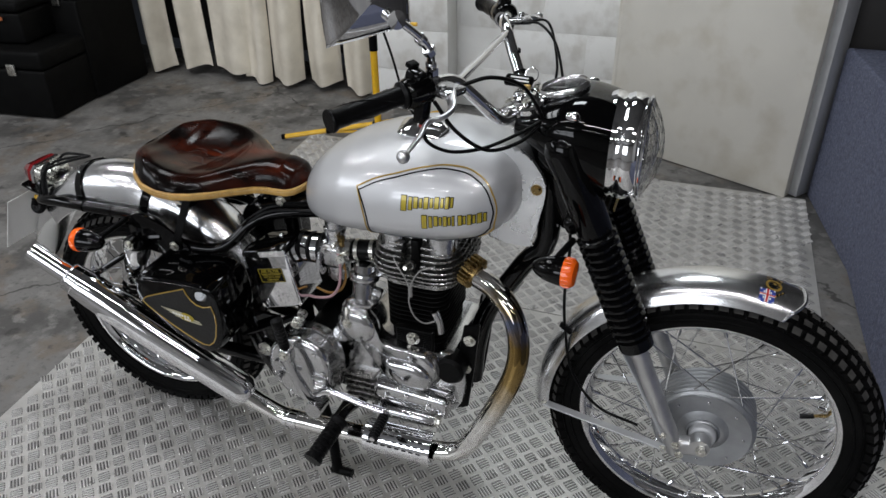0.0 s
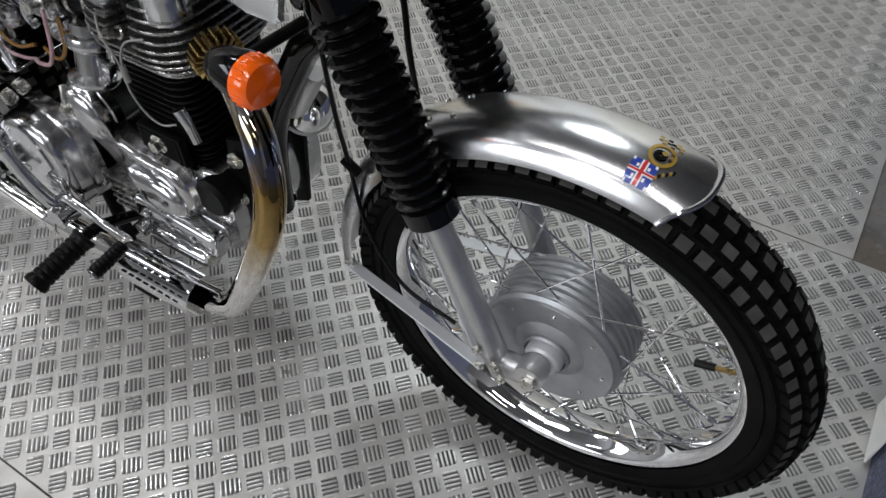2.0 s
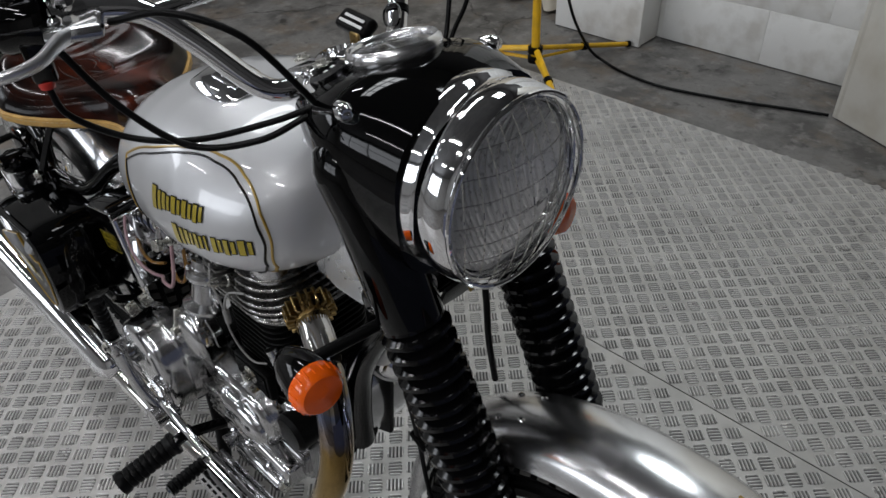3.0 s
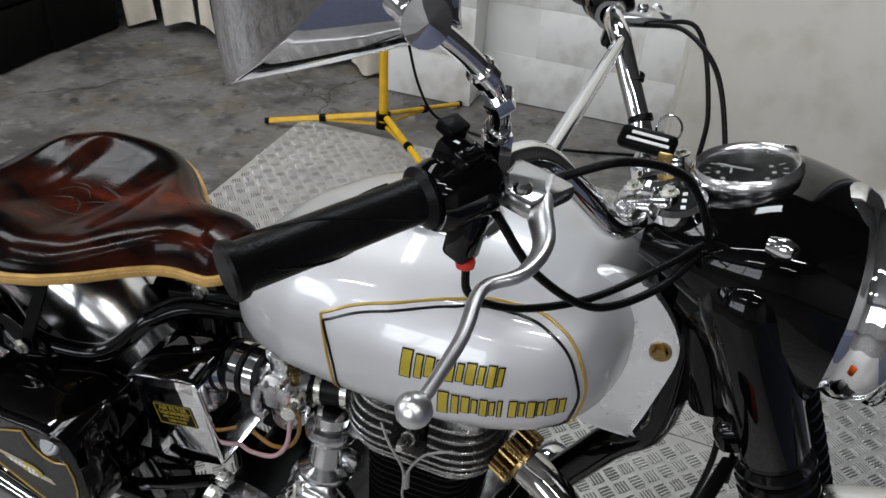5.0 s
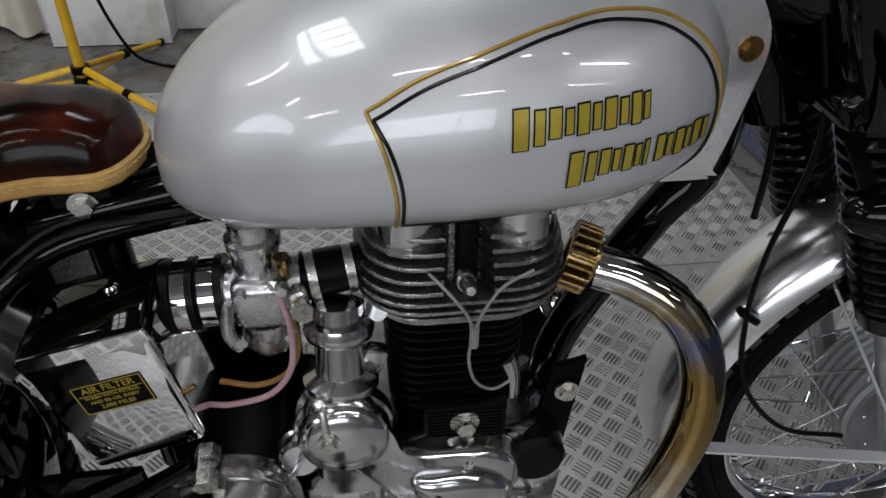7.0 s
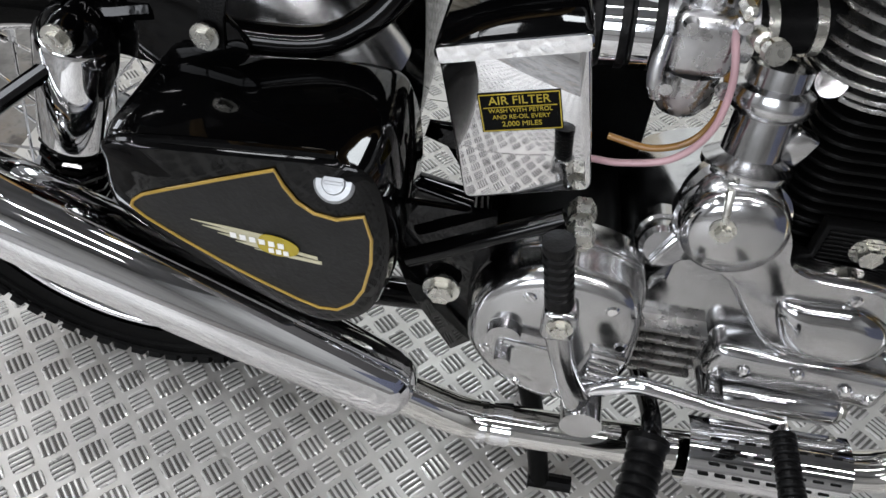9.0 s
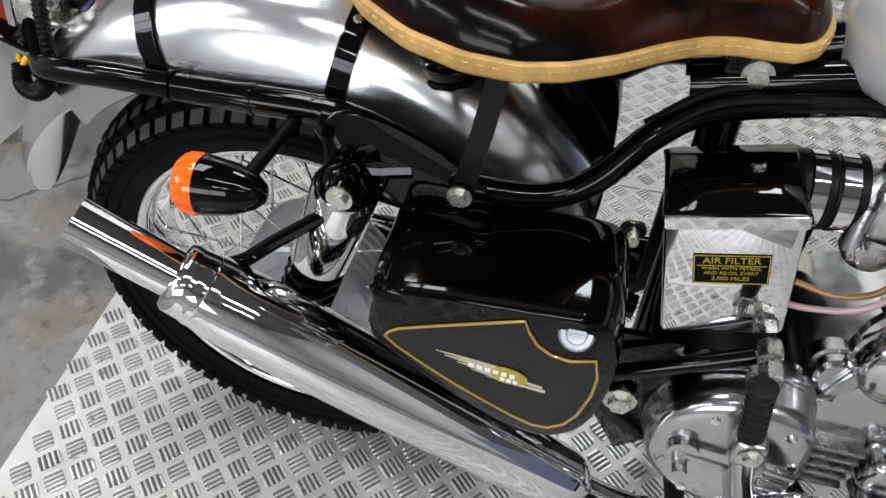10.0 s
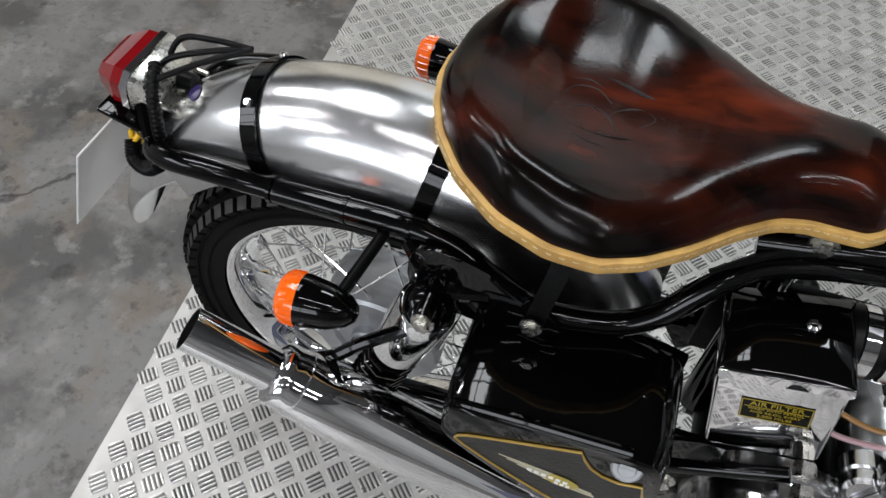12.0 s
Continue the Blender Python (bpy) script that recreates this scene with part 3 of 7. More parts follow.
tube(bm, [(0, 0, 0.57), (0, 0, 1.25)], 0.013, 16, 1)
part("upper_pole", bm, yellow, tripod)
bm = NB()
tube(bm, [(-0.20, 0, 0.585), (0.22, 0, 0.585)], 0.009, 10, 1)
part("cable_bar", bm, yellow, tripod)
for zc in (0.088, 0.05):
    bm = NB()
    lathe(bm, [(0.017, -0.012), (0.03, -0.012), (0.03, 0.012), (0.017, 0.012)], pose(0, 0, zc), 20)
    part("hub", bm, satin_black, tripod, "black hub collar")
for tx, ty in ((0.341, -0.275), (-0.472, -0.125), (0.166, 0.439)):
    d = Vector((tx, ty, 0))
    bm = NB()
    tube(bm, [d * 0.05 + Vector((0, 0, 0.090)), d * 0.985 + Vector((0, 0, 0.013))], 0.0125, 10, 1, 0.8)
    leg = part("leg", bm, yellow, tripod)
    bm = NB()
    tube(bm, [d * 0.965 + Vector((0, 0, 0.0145)), d * 1.0 + Vector((0, 0, 0.0125))], 0.0135, 10, 1)
    part("foot", bm, satin_black, leg, "black rubber foot")
    bm = NB()
    tube(bm, [d * 0.05 + Vector((0, 0, 0.05)), d * 0.50 + Vector((0, 0, 0.046))], 0.0075, 8, 1, 0.8)
    part("brace", bm, yellow, leg)
    bm = NB()
    tube(bm, [d * 0.48 + Vector((0, 0, 0.053)), d * 0.53 + Vector((0, 0, 0.050))], 0.017, 10, 1)
    part("joint", bm, satin_black, leg, "black joint")

bm = NB()
tube(bm, [(-0.17, 1.84, 0.60), (-0.13, 1.88, 0.42), (-0.10, 1.93, 0.22), (-0.07, 2.02, 0.06), (0.0, 2.05, 0.006), (0.13, 2.01, 0.005), (0.30, 2.0, 0.005), (0.55, 2.06, 0.005), (0.72, 2.12, 0.005), (0.85, 2.16, 0.006)], 0.006, 8, 8)
tagged(part("power_cable", bm, rubber), "black power cable hanging from the tripod along the floor", "cable")


# ---- the motorcycle ----
bike = thing("motorcycle", "silver and black classic single-cylinder motorcycle on its centre stand", "motorcycle", (0, 0, 0))
bm = NB()
hexbolt(bm, Matrix.Identity(4), 0.008, 0.007)
bolt_mesh = mesh_of(bm, zinc, 30)
bm = NB()
hexbolt(bm, Matrix.Identity(4), 0.008, 0.007)
zinc_bolt = mesh_of(bm, brass, 30)
bm = NB()
lathe(bm, [(0, 0.004), (0.004, 0.004), (0.0062, 0.0015), (0.0062, -0.001)], Matrix.Identity(4), 16)
screw_mesh = mesh_of(bm, chrome, 40)


def bolts(parent, places, towards=(0, -1, 0), size=1.0, me=None, name="bolt"):
    """Fasteners at places, their heads facing the given way."""
    turn = Vector(towards).to_track_quat("Z", "Y").to_matrix().to_4x4()
    for p in places:
        shared(name, me or bolt_mesh, Matrix.Translation(p) @ turn @ Matrix.Diagonal((size, size, size, 1)), parent)


def wheel(name, c, rim_r, tyre_r, half, knobs, rows, hub_r, hub_half, label, fin=0.0026):
    """Spoked wheel: the hub is the part, tyre, rim and spokes hang on it."""
    c = Vector(c)
    turn = Matrix.Translation(c) @ pose(0, 0, 0, 90, 0, 0)      # local z along -y
    bm = NB()
    prof = [(0.012, -hub_half - 0.012), (0.030, -hub_half - 0.012), (0.032, -hub_half), (hub_r * 0.95, -hub_half), (hub_r, -hub_half + 0.004)]
    k = 6
    for i in range(k):
        h = -hub_half + 0.006 + (2 * hub_half - 0.012) * i / k
        s = (2 * hub_half - 0.012) / k
        prof += [(hub_r + fin, h + s * 0.15), (hub_r + fin, h + s * 0.45), (hub_r - fin * 0.8, h + s * 0.6), (hub_r - fin * 0.8, h + s * 0.95)]
    prof += [(hub_r, hub_half - 0.004), (hub_r * 0.95, hub_half), (0.060, hub_half), (0.056, hub_half - 0.006), (0.033, hub_half - 0.004), (0.033, hub_half + 0.008), (0.030, hub_half + 0.011), (0.027, hub_half + 0.004), (0.012, hub_half + 0.004)]
    lathe(bm, prof, turn, 56)
    hub = part(name, bm, hub_alloy, bike, label, 30)
    # rim
    bm = NB()
    w = half * 0.72
    prof = [(rim_r, -w), (rim_r, -w + 0.004), (rim_r - 0.010, -w + 0.006), (rim_r - 0.014, -w * 0.55), (rim_r - 0.021, -w * 0.25), (rim_r - 0.023, 0), (rim_r - 0.021, w * 0.25),
            (rim_r - 0.014, w * 0.55), (rim_r - 0.010, w - 0.006), (rim_r, w - 0.004), (rim_r, w), (rim_r - 0.007, w + 0.001), (rim_r - 0.014, w - 0.003), (rim_r - 0.018, w * 0.55), (rim_r - 0.025, w * 0.22),
            (rim_r - 0.027, 0), (rim_r - 0.025, -w * 0.22), (rim_r - 0.018, -w * 0.55), (rim_r - 0.014, -w + 0.003), (rim_r - 0.007, -w - 0.001), (rim_r, -w)]
    lathe(bm, prof, turn, 96)
    part("rim", bm, chrome, hub, "chromed steel rim", 50)
    # tyre casing
    bm = NB()
    depth = tyre_r - rim_r
    prof = []
    for i in range(21):
        a = math.pi * (i / 20) - math.pi / 2
        yy = half * math.sin(a)
        rr = rim_r - 0.004 + (depth - 0.006) * max(0.0, math.cos(a)) ** 0.62
        yy *= 0.80 + 0.20 * math.sin(math.pi * min(1, abs(math.cos(a)) * 1.2)) if abs(math.cos(a)) < 0.5 else 1.0
        prof.append((rr, yy))
    lathe(bm, prof, turn, 96)
    tyre = part("tyre", bm, tyre_rubber, hub, "black rubber tyre", 60)
    for rr, yy in ((rim_r + depth * 0.22, half * 0.93), (rim_r + depth * 0.42, half * 1.0)):
        for s in (-1, 1):
            bm = NB()
            lathe(bm, [(rr - 0.002, s * (yy - 0.002)), (rr, s * (yy + 0.0016)), (rr + 0.002, s * (yy - 0.002))], turn, 96)
            part("sidewall_rib", bm, tyre_rubber, tyre)
    # tread blocks, one ring of each kind joined
    bm = NB()
    for row, (yy, wy, drop) in enumerate(rows):
        for i in range(knobs):
            a = 2 * math.pi * (i + (0.5 if row % 2 else 0)) / knobs
            tilt = math.degrees(math.asin(max(-1, min(1, yy / half)))) * 0.62
            m = turn @ Matrix.Rotation(a, 4, "Z") @ Matrix.Translation((tyre_r - 0.008 - drop, 0, yy)) @ Matrix.Rotation(-radians(tilt), 4, "Y")
            L = 2 * math.pi * tyre_r / knobs * 0.64
            top, lowv = [], []
            for sy, sz in ((-1, -1), (1, -1), (1, 1), (-1, 1)):
                lowv.append(bm.verts.new(m @ Vector((-0.006, sy * L / 2 * 1.1, sz * wy / 2 * 1.1))))
                top.append(bm.verts.new(m @ Vector((0.008, sy * L / 2 * 0.92, sz * wy / 2 * 0.92))))
            bm.faces.new(top)
            for q in range(4):
                bm.faces.new((lowv[q], lowv[(q + 1) % 4], top[(q + 1) % 4], top[q]))
    tread = tagged(part("tread", bm, tyre_rubber, tyre, "square rubber tread blocks with paler tops", 0), kind="stuff")
    # block tops get a paler grey rubber than their sides
    tread.data.materials.append(pale_rubber)
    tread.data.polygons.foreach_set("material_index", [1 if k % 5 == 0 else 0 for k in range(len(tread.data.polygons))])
    # spokes: one mesh, laced in four sets
    n = 36
    r_in, r_out = hub_r + 0.001, rim_r - 0.024
    swing = radians(62)
    for i in range(n):
        side = 1 if i % 2 else -1
        lean = swing if (i // 2) % 2 else -swing
        a1 = 2 * math.pi * i / n
        a0 = a1 + lean * 0.62
        p0 = turn @ Vector((r_in * math.cos(a0), r_in * math.sin(a0), side * hub_half * 0.80))
        p1 = turn @ Vector((r_out * math.cos(a1), r_out * math.sin(a1), side * 0.004))
        if i == 0:
            L0 = (p1 - p0).length
            sb = NB()
            lathe(sb, [(0.0, 0), (0.0016, 0), (0.0016, L0 * 0.89), (0.0038, L0 * 0.895), (0.0038, L0 * 1.0), (0, L0)], Matrix.Identity(4), 8)
            spoke_mesh = mesh_of(sb, chrome)
        shared("spoke", spoke_mesh, axis_pose(p0, p1) @ Matrix.Diagonal((1, 1, (p1 - p0).length / L0, 1)), hub)
    return hub


front_rows = [(-0.038, 0.015, 0.020), (-0.022, 0.014, 0.007), (0.0, 0.016, 0.001), (0.022, 0.014, 0.007), (0.038, 0.015, 0.020)]
rear_rows = [(-0.047, 0.018, 0.026), (-0.027, 0.017, 0.009), (0.0, 0.019, 0.001), (0.027, 0.017, 0.009), (0.047, 0.018, 0.026)]
FA = Vector((1.371, 0.0, 0.332))
RA = Vector((0.026, 0.0, 0.309))
front = wheel("front_wheel", FA, 0.255, 0.3265, 0.044, 74, front_rows, 0.099, 0.042, "spoked front wheel with grey alloy drum hub")
rear = wheel("rear_wheel", RA, 0.231, 0.305, 0.055, 70, rear_rows, 0.092, 0.050, "spoked rear wheel with grey alloy drum hub", 0.0006)
bm = NB()
tube(bm, [FA + Vector((0, -0.104, 0)), FA + Vector((0, 0.104, 0))], 0.009, 12, 1)
for s in (-1, 1):
    lathe(bm, [(0, 0.010), (0.011, 0.010), (0.011, 0.0)], axis_pose(FA + Vector((0, s * 0.096, 0)), FA + Vector((0, s * 0.2, 0))), 6)
part("axle", bm, zinc, front, "plated axle and nuts", 30)
bm = NB()
fm = axis_pose(FA + Vector((0, -0.042, 0)), FA + Vector((0, -1, 0)))
lathe(bm, [(0.030, 0.004), (0.040, 0.003), (0.050, -0.002), (0.058, 0.001), (0.086, 0.003), (0.0925, 0.0045), (0.094, 0.001), (0.094, -0.004)], fm, 56)
face = part("hub_face", bm, hub_alloy, front, "polished hub end plate", 30)
bolts(face, [FA + Vector((0.078 * math.cos(a), -0.0455, 0.078 * math.sin(a))) for a in (2 * math.pi * k / 8 for k in range(8))], (0, -1, 0), 0.45, screw_mesh, "screw")
bm = NB()
lathe(bm, [(0.012, 0.024), (0.022, 0.024), (0.0255, 0.021), (0.027, 0.016), (0.027, 0.004), (0.034, 0.0), (0.034, -0.004)], fm, 40)
part("hub_boss", bm, grey_steel, face, "light grey bearing boss", 30)
bm = NB()
va = radians(18)
vd = Vector((math.cos(va), 0, math.sin(va)))
tube(bm, [FA + vd * 0.228, FA + vd * 0.182], 0.0035, 8, 1)
valve = part("valve_stem", bm, brass, front, "brass valve stem")
bm = NB()
tube(bm, [FA + vd * 0.205, FA + vd * 0.180], 0.0052, 10, 1)
part("valve_cap", bm, rubber, valve, "black valve cap")
bm = NB()
tube(bm, [RA + Vector((0, -0.14, 0)), RA + Vector((0, 0.14, 0))], 0.010, 12, 1)
for s in (-1, 1):
    lathe(bm, [(0, 0.014), (0.016, 0.014), (0.016, 0.0)], axis_pose(RA + Vector((0, s * 0.115, 0)), RA + Vector((0, s * 0.2, 0))), 6)
part("axle", bm, zinc, rear, "plated axle and nuts", 30)


# ---- front fork ----
def fork_at(z, y, off=0.0):
    """A point on the fork leg's line at height z, moved forward square to it."""
    return Vector((1.322 - 0.437 * (z - 0.308) + off * 0.88, y, z + off * 0.47))


for s in (-1, 1):
    y = 0.082 * s
    bm = NB()
    tube(bm, [fork_at(0.300, y), fork_at(0.345, y), fork_at(0.42, y), fork_at(0.57, y)], [0.017, 0.0185, 0.0172, 0.0172], 20, 3)
    lathe(bm, [(0, 0.014), (0.020, 0.014), (0.022, 0.0), (0.020, -0.014), (0, -0.014)], axis_pose(FA + Vector((-0.004, s * 0.082, 0)), FA + Vector((-0.004, s, 0))), 24)
    block(bm, (0.060, 0.026, 0.040), pose(1.346, s * 0.082, 0.322, 0, -10, 0), 0.010, 3)
    leg = part("fork_slider", bm, dull_alloy, bike, "grey alloy fork slider", 40)
    for zz in (0.335, 0.312):
        bolts(leg, [fork_at(zz, y + s * 0.0, 0.0) + Vector((0.012, s * 0.022, 0))], (0, s, 0), 0.7)
    bm = NB()
    prof = []
    a, b = fork_at(0.545, y), fork_at(0.785, y)
    L = (b - a).length
    k = 14
    prof += [(0.0, -0.001), (0.033, -0.001), (0.034, 0.022), (0.030, 0.024)]
    for i in range(k):
        h = 0.026 + (L - 0.04) * i / k
        st = (L - 0.04) / k
        prof += [(0.0275, h), (0.0365, h + st * 0.35), (0.0365, h + st * 0.6), (0.0275, h + st * 0.95)]
    prof += [(0.032, L - 0.012), (0.032, L), (0.0, L)]
    lathe(bm, prof, axis_pose(a, b), 28)
    part("fork_gaiter", bm, boot_rubber, leg, "ribbed black rubber gaiter", 40)
    bm = NB()
    a, b = fork_at(0.775, y), fork_at(0.955, y)
    L = (b - a).length
    lathe(bm, [(0, 0), (0.031, 0), (0.033, 0.004), (0.033, L * 0.62), (0.036, L * 0.8), (0.035, L * 0.86), (0.028, L * 0.95), (0.015, L * 0.99), (0, L)], axis_pose(a, b), 28)
    part("fork_shroud", bm, gloss_black, leg, "gloss black fork cover", 40)

bm = NB()
block(bm, (0.055, 0.21, 0.034), Matrix.Translation(fork_at(0.80, 0, -0.018)) @ pose(0, 0, 0, 0, -28, 0), 0.012, 3)
tube(bm, [fork_at(0.77, 0, -0.055), fork_at(0.98, 0, -0.055)], 0.030, 24, 1)
yoke = part("fork_yoke", bm, gloss_black, bike, "gloss black lower yoke and steering stem")
for s in (-1, 1):
    bolts(yoke, [fork_at(0.80, s * 0.060, 0.012)], (0.88, 0, 0.47), 1.0)
bm = NB()
prism(bm, [(-0.05, 0.0), (0.05, 0.0), (0.042, -0.045), (0.0, -0.058), (-0.042, -0.045)], 0.004, Matrix.Translation(fork_at(0.79, 0, 0.022)) @ Matrix(((0, 0.47, 0.88, 0), (1, 0, 0, 0), (0, 0.88, -0.47, 0), (0, 0, 0, 1))), 0.001)
part("yoke_badge_plate", bm, satin_black, yoke, "black badge plate with faded gold marks")
bm = NB()
for i in range(5):
    block(bm, (0.002, 0.008, 0.006), Matrix.Translation(fork_at(0.778, -0.022 + i * 0.011, 0.028)) @ pose(0, 0, 0, 0, -28, 0), 0.0005, 1)
part("badge_marks", bm, gold_line, yoke, "faded gold marks")


# ---- front mudguard ----
def guard(bm, c, r_crown, r_edge, half, a0, a1, steps=40, cross=14, thick=0.0016, lip=0.0):
    """A curved mudguard blade between two angles round the wheel's centre (degrees, 0 ahead, 90 up)."""
    outer = []
    for i in range(steps + 1):
        t = i / steps
        a = radians(a0 + (a1 - a0) * t)
        ring_o, ring_i = [], []
        for k in range(cross + 1):
            u = -1 + 2 * k / cross
            w = half
            rr = r_crown - (r_crown - r_edge) * (1 - math.sqrt(max(0, 1 - abs(u) ** 2.1)))
            aa = a + radians(lip) * abs(u) ** 3 * max(0.0, 1 - t * steps / 12)
            ring_o.append(Vector((c[0] + rr * math.cos(aa), c[1] + u * w, c[2] + rr * math.sin(aa))))
            ring_i.append(Vector((c[0] + (rr - thick) * math.cos(aa), c[1] + u * (w - thick), c[2] + (rr - thick) * math.sin(aa))))
        outer.append(ring_o + list(reversed(ring_i)))
    loft(bm, outer)
    return bm


bm = NB()
guard(bm, FA, 0.352, 0.316, 0.055, 70.2, 184, 60, 18, lip=4.5)
fguard = part("front_mudguard", bm, guard_alloy, bike, "polished alloy front mudguard", 50)
bm = NB()
ring = []
for k in range(25):
    u = -1 + 2 * k / 24
    rr = 0.353 - 0.036 * (1 - math.sqrt(max(0, 1 - abs(u) ** 2.1)))
    a = radians(70.0 + 4.5 * abs(u) ** 3)
    ring.append((FA.x + rr * math.cos(a), u * 0.0555, FA.z + rr * math.sin(a)))
tube(bm, ring, 0.003, 8, 1)
part("guard_bead", bm, alloy, fguard, "rolled bead at the guard's end")
for s in (-1, 1):
    for a, yy, zz in (((1.045, s * 0.050, 0.318), (1.305, s * 0.100, 0.318), 0.012), ((1.165, s * 0.055, 0.565), (1.30, s * 0.100, 0.345), 0.012)):
        p, q = Vector(a), Vector(yy)
        bm = NB()
        d = (q - p)
        m = axis_pose(p, q)
        block(bm, (0.0035, 0.018, d.length), m @ pose(0, 0, d.length / 2) @ pose(0, 0, 0, 0, 0, 90), 0.001, 1)
        part("mudguard_stay", bm, grey_steel, fguard, "flat grey steel stay")
    bolts(fguard, [(1.048, s * 0.053, 0.318), (1.300, s * 0.103, 0.318), (1.295, s * 0.103, 0.352)], (0, s, 0), 0.65)
bolts(fguard, [(FA.x + 0.349 * math.cos(radians(a)), y, FA.z + 0.349 * math.sin(radians(a))) for a in (118, 124) for y in (-0.020, 0.020)], (-0.5, 0, 0.86), 0.7, screw_mesh, "screw")


# sticker on the guard: flag, crest and chequered strip as flat shapes
def guard_patch(name, a0, a1, y0, y1, material, parent, lift=0.0012, n=6):
    bm = NB()
    rows = []
    for i in range(n + 1):
        a = radians(a0 + (a1 - a0) * i / n)
        row = []
        for k in range(n + 1):
            y = y0 + (y1 - y0) * k / n
            u = y / 0.056
            rr = 0.352 - 0.040 * (1 - math.sqrt(max(0, 1 - abs(u) ** 2.1))) + lift
            row.append(bm.verts.new((FA.x + rr * math.cos(a), y * 1.01, FA.z + rr * math.sin(a))))
        rows.append(row)
    for i in range(n):
        for k in range(n):
            bm.faces.new((rows[i][k], rows[i][k + 1], rows[i + 1][k + 1], rows[i + 1][k]))
    return part(name, bm, material, parent)


fl = guard_patch("flag_sticker", 79.0, 83.4, -0.0455, -0.0215, union_blue, fguard)
tagged(fl, "small red, white and blue flag sticker")
for y0, y1, a0, a1, mt, up in ((-0.0355, -0.0315, 79.0, 83.4, white_plastic, 0.0018), (-0.0455, -0.0215, 80.6, 81.8, white_plastic, 0.0018), (-0.0345, -0.0325, 79.0, 83.4, union_red, 0.0024), (-0.0455, -0.0215, 80.9, 81.5, union_red, 0.0024)):
    guard_patch("flag_bar", a0, a1, y0, y1, mt, fl, up)
for k in range(5):
    for sa in (-1, 1):
        c = -0.0335 + 0.0105 * (k - 2) / 2
        a = 81.2 + sa * 1.9 * (k - 2) / 2
        guard_patch("flag_bar", a - 0.22, a + 0.22, c - 0.0016, c + 0.0016, white_plastic, fl, 0.0015, 2)


def guard_disc(name, ac, yc, ra, ry, material, parent, lift, hole=0.0):
    """An oval patch, or an oval ring, that follows the guard."""
    bm = NB()
    rows = []
    for k in range(24):
        q = 2 * math.pi * k / 24
        row = []
        for f in (1.0, hole):
            y = yc + ry * f * math.sin(q)
            rr = 0.352 - 0.036 * (1 - math.sqrt(max(0, 1 - abs(y / 0.055) ** 2.1))) + lift
            a = radians(ac + ra * f * math.cos(q))
            row.append(bm.verts.new((FA.x + rr * math.cos(a), y, FA.z + rr * math.sin(a))))
        rows.append(row)
    for k in range(24):
        a, b = rows[k], rows[(k + 1) % 24]
        bm.faces.new((a[0], b[0], b[1], a[1]))
    return part(name, bm, material, parent)


crest = guard_disc("crest_sticker", 79.6, -0.006, 2.3, 0.0155, gold_line, fguard, 0.0012, 0.74)
tagged(crest, "worn gold and black crest sticker with chequered ribbon")
guard_disc("crest_field", 79.9, -0.007, 1.1, 0.0065, case_black, crest, 0.0016, 0.35)
guard_disc("crest_field", 79.4, -0.004, 0.5, 0.0030, gold_line, crest, 0.0020, 0.1)
for k in range(5):
    guard_patch("crest_bar", 77.9, 78.5, -0.0145 + 0.0042 * k, -0.0125 + 0.0042 * k, case_black if k % 2 else gold_line, crest, 0.0018, 2)
for i in range(6):
    for j in range(2):
        if (i + j) % 2 == 0:
            guard_patch("ribbon_square", 77.0 + i * 0.75, 77.75 + i * 0.75, 0.012 + j * 0.0042, 0.0162 + j * 0.0042, case_black if (i // 2) % 2 else gold_line, crest, 0.0018, 2)
for i in range(6):
    guard_patch("ribbon_square", 76.4 + i * 0.45, 76.85 + i * 0.45, -0.020 - 0.0026 * i, -0.0170 - 0.0026 * i, gold_line if i % 2 else case_black, crest, 0.0018, 2)

# ---- headlamp and its casing ----
HC = Vector((1.105, 0, 0.907))
HD = Vector((1, 0, 0.0)).normalized()
bm = NB()
HM = axis_pose(HC, HC + HD) @ Matrix.Diagonal((0.945, 0.945, 0.97, 1))
lathe(bm, [(0.0, -0.115), (0.06, -0.105), (0.088, -0.06), (0.096, 0.0), (0.097, 0.022), (0.0, 0.022)], HM, 40)
casing_rings = []
for i in range(13):
    t = i / 12
    x = 0.962 + 0.165 * t
    zt = 0.965 + 0.040 * math.sin(math.pi * min(1, t * 0.62)) + 0.006 * t - 0.012 * max(0.0, t - 0.6) / 0.4
    zb = 0.922 - 0.108 * t ** 1.2
    w = 0.072 + 0.036 * math.sin(math.pi * 0.5 * min(1, t * 1.6)) * (1 - 0.25 * max(0, t - 0.7) / 0.3)
    cz = (zt + zb) / 2
    casing_rings.append([(x + 0.02 * (cz - zt) * 0, w * math.copysign(abs(math.cos(a)) ** 0.75, math.cos(a)), cz + (zt - zb) / 2 * math.copysign(abs(math.sin(a)) ** 0.75, math.sin(a))) for a in (2 * math.pi * k / 32 for k in range(32))])
loft(bm, casing_rings)
casing = part("headlamp_casing", bm, gloss_black, bike, "gloss black headlamp and instrument casing", 40)
bm = NB()
lathe(bm, [(0.090, 0.004), (0.0985, 0.008), (0.1005, 0.016), (0.1005, 0.026), (0.0975, 0.030), (0.0975, 0.040), (0.1000, 0.043), (0.1010, 0.052), (0.1000, 0.061), (0.0955, 0.071), (0.0900, 0.075), (0.0865, 0.072), (0.0855, 0.03)], HM, 64)
hrim = part("headlamp_rim", bm, chrome, bike, "deep chromed headlamp rim", 50)
bm = NB()
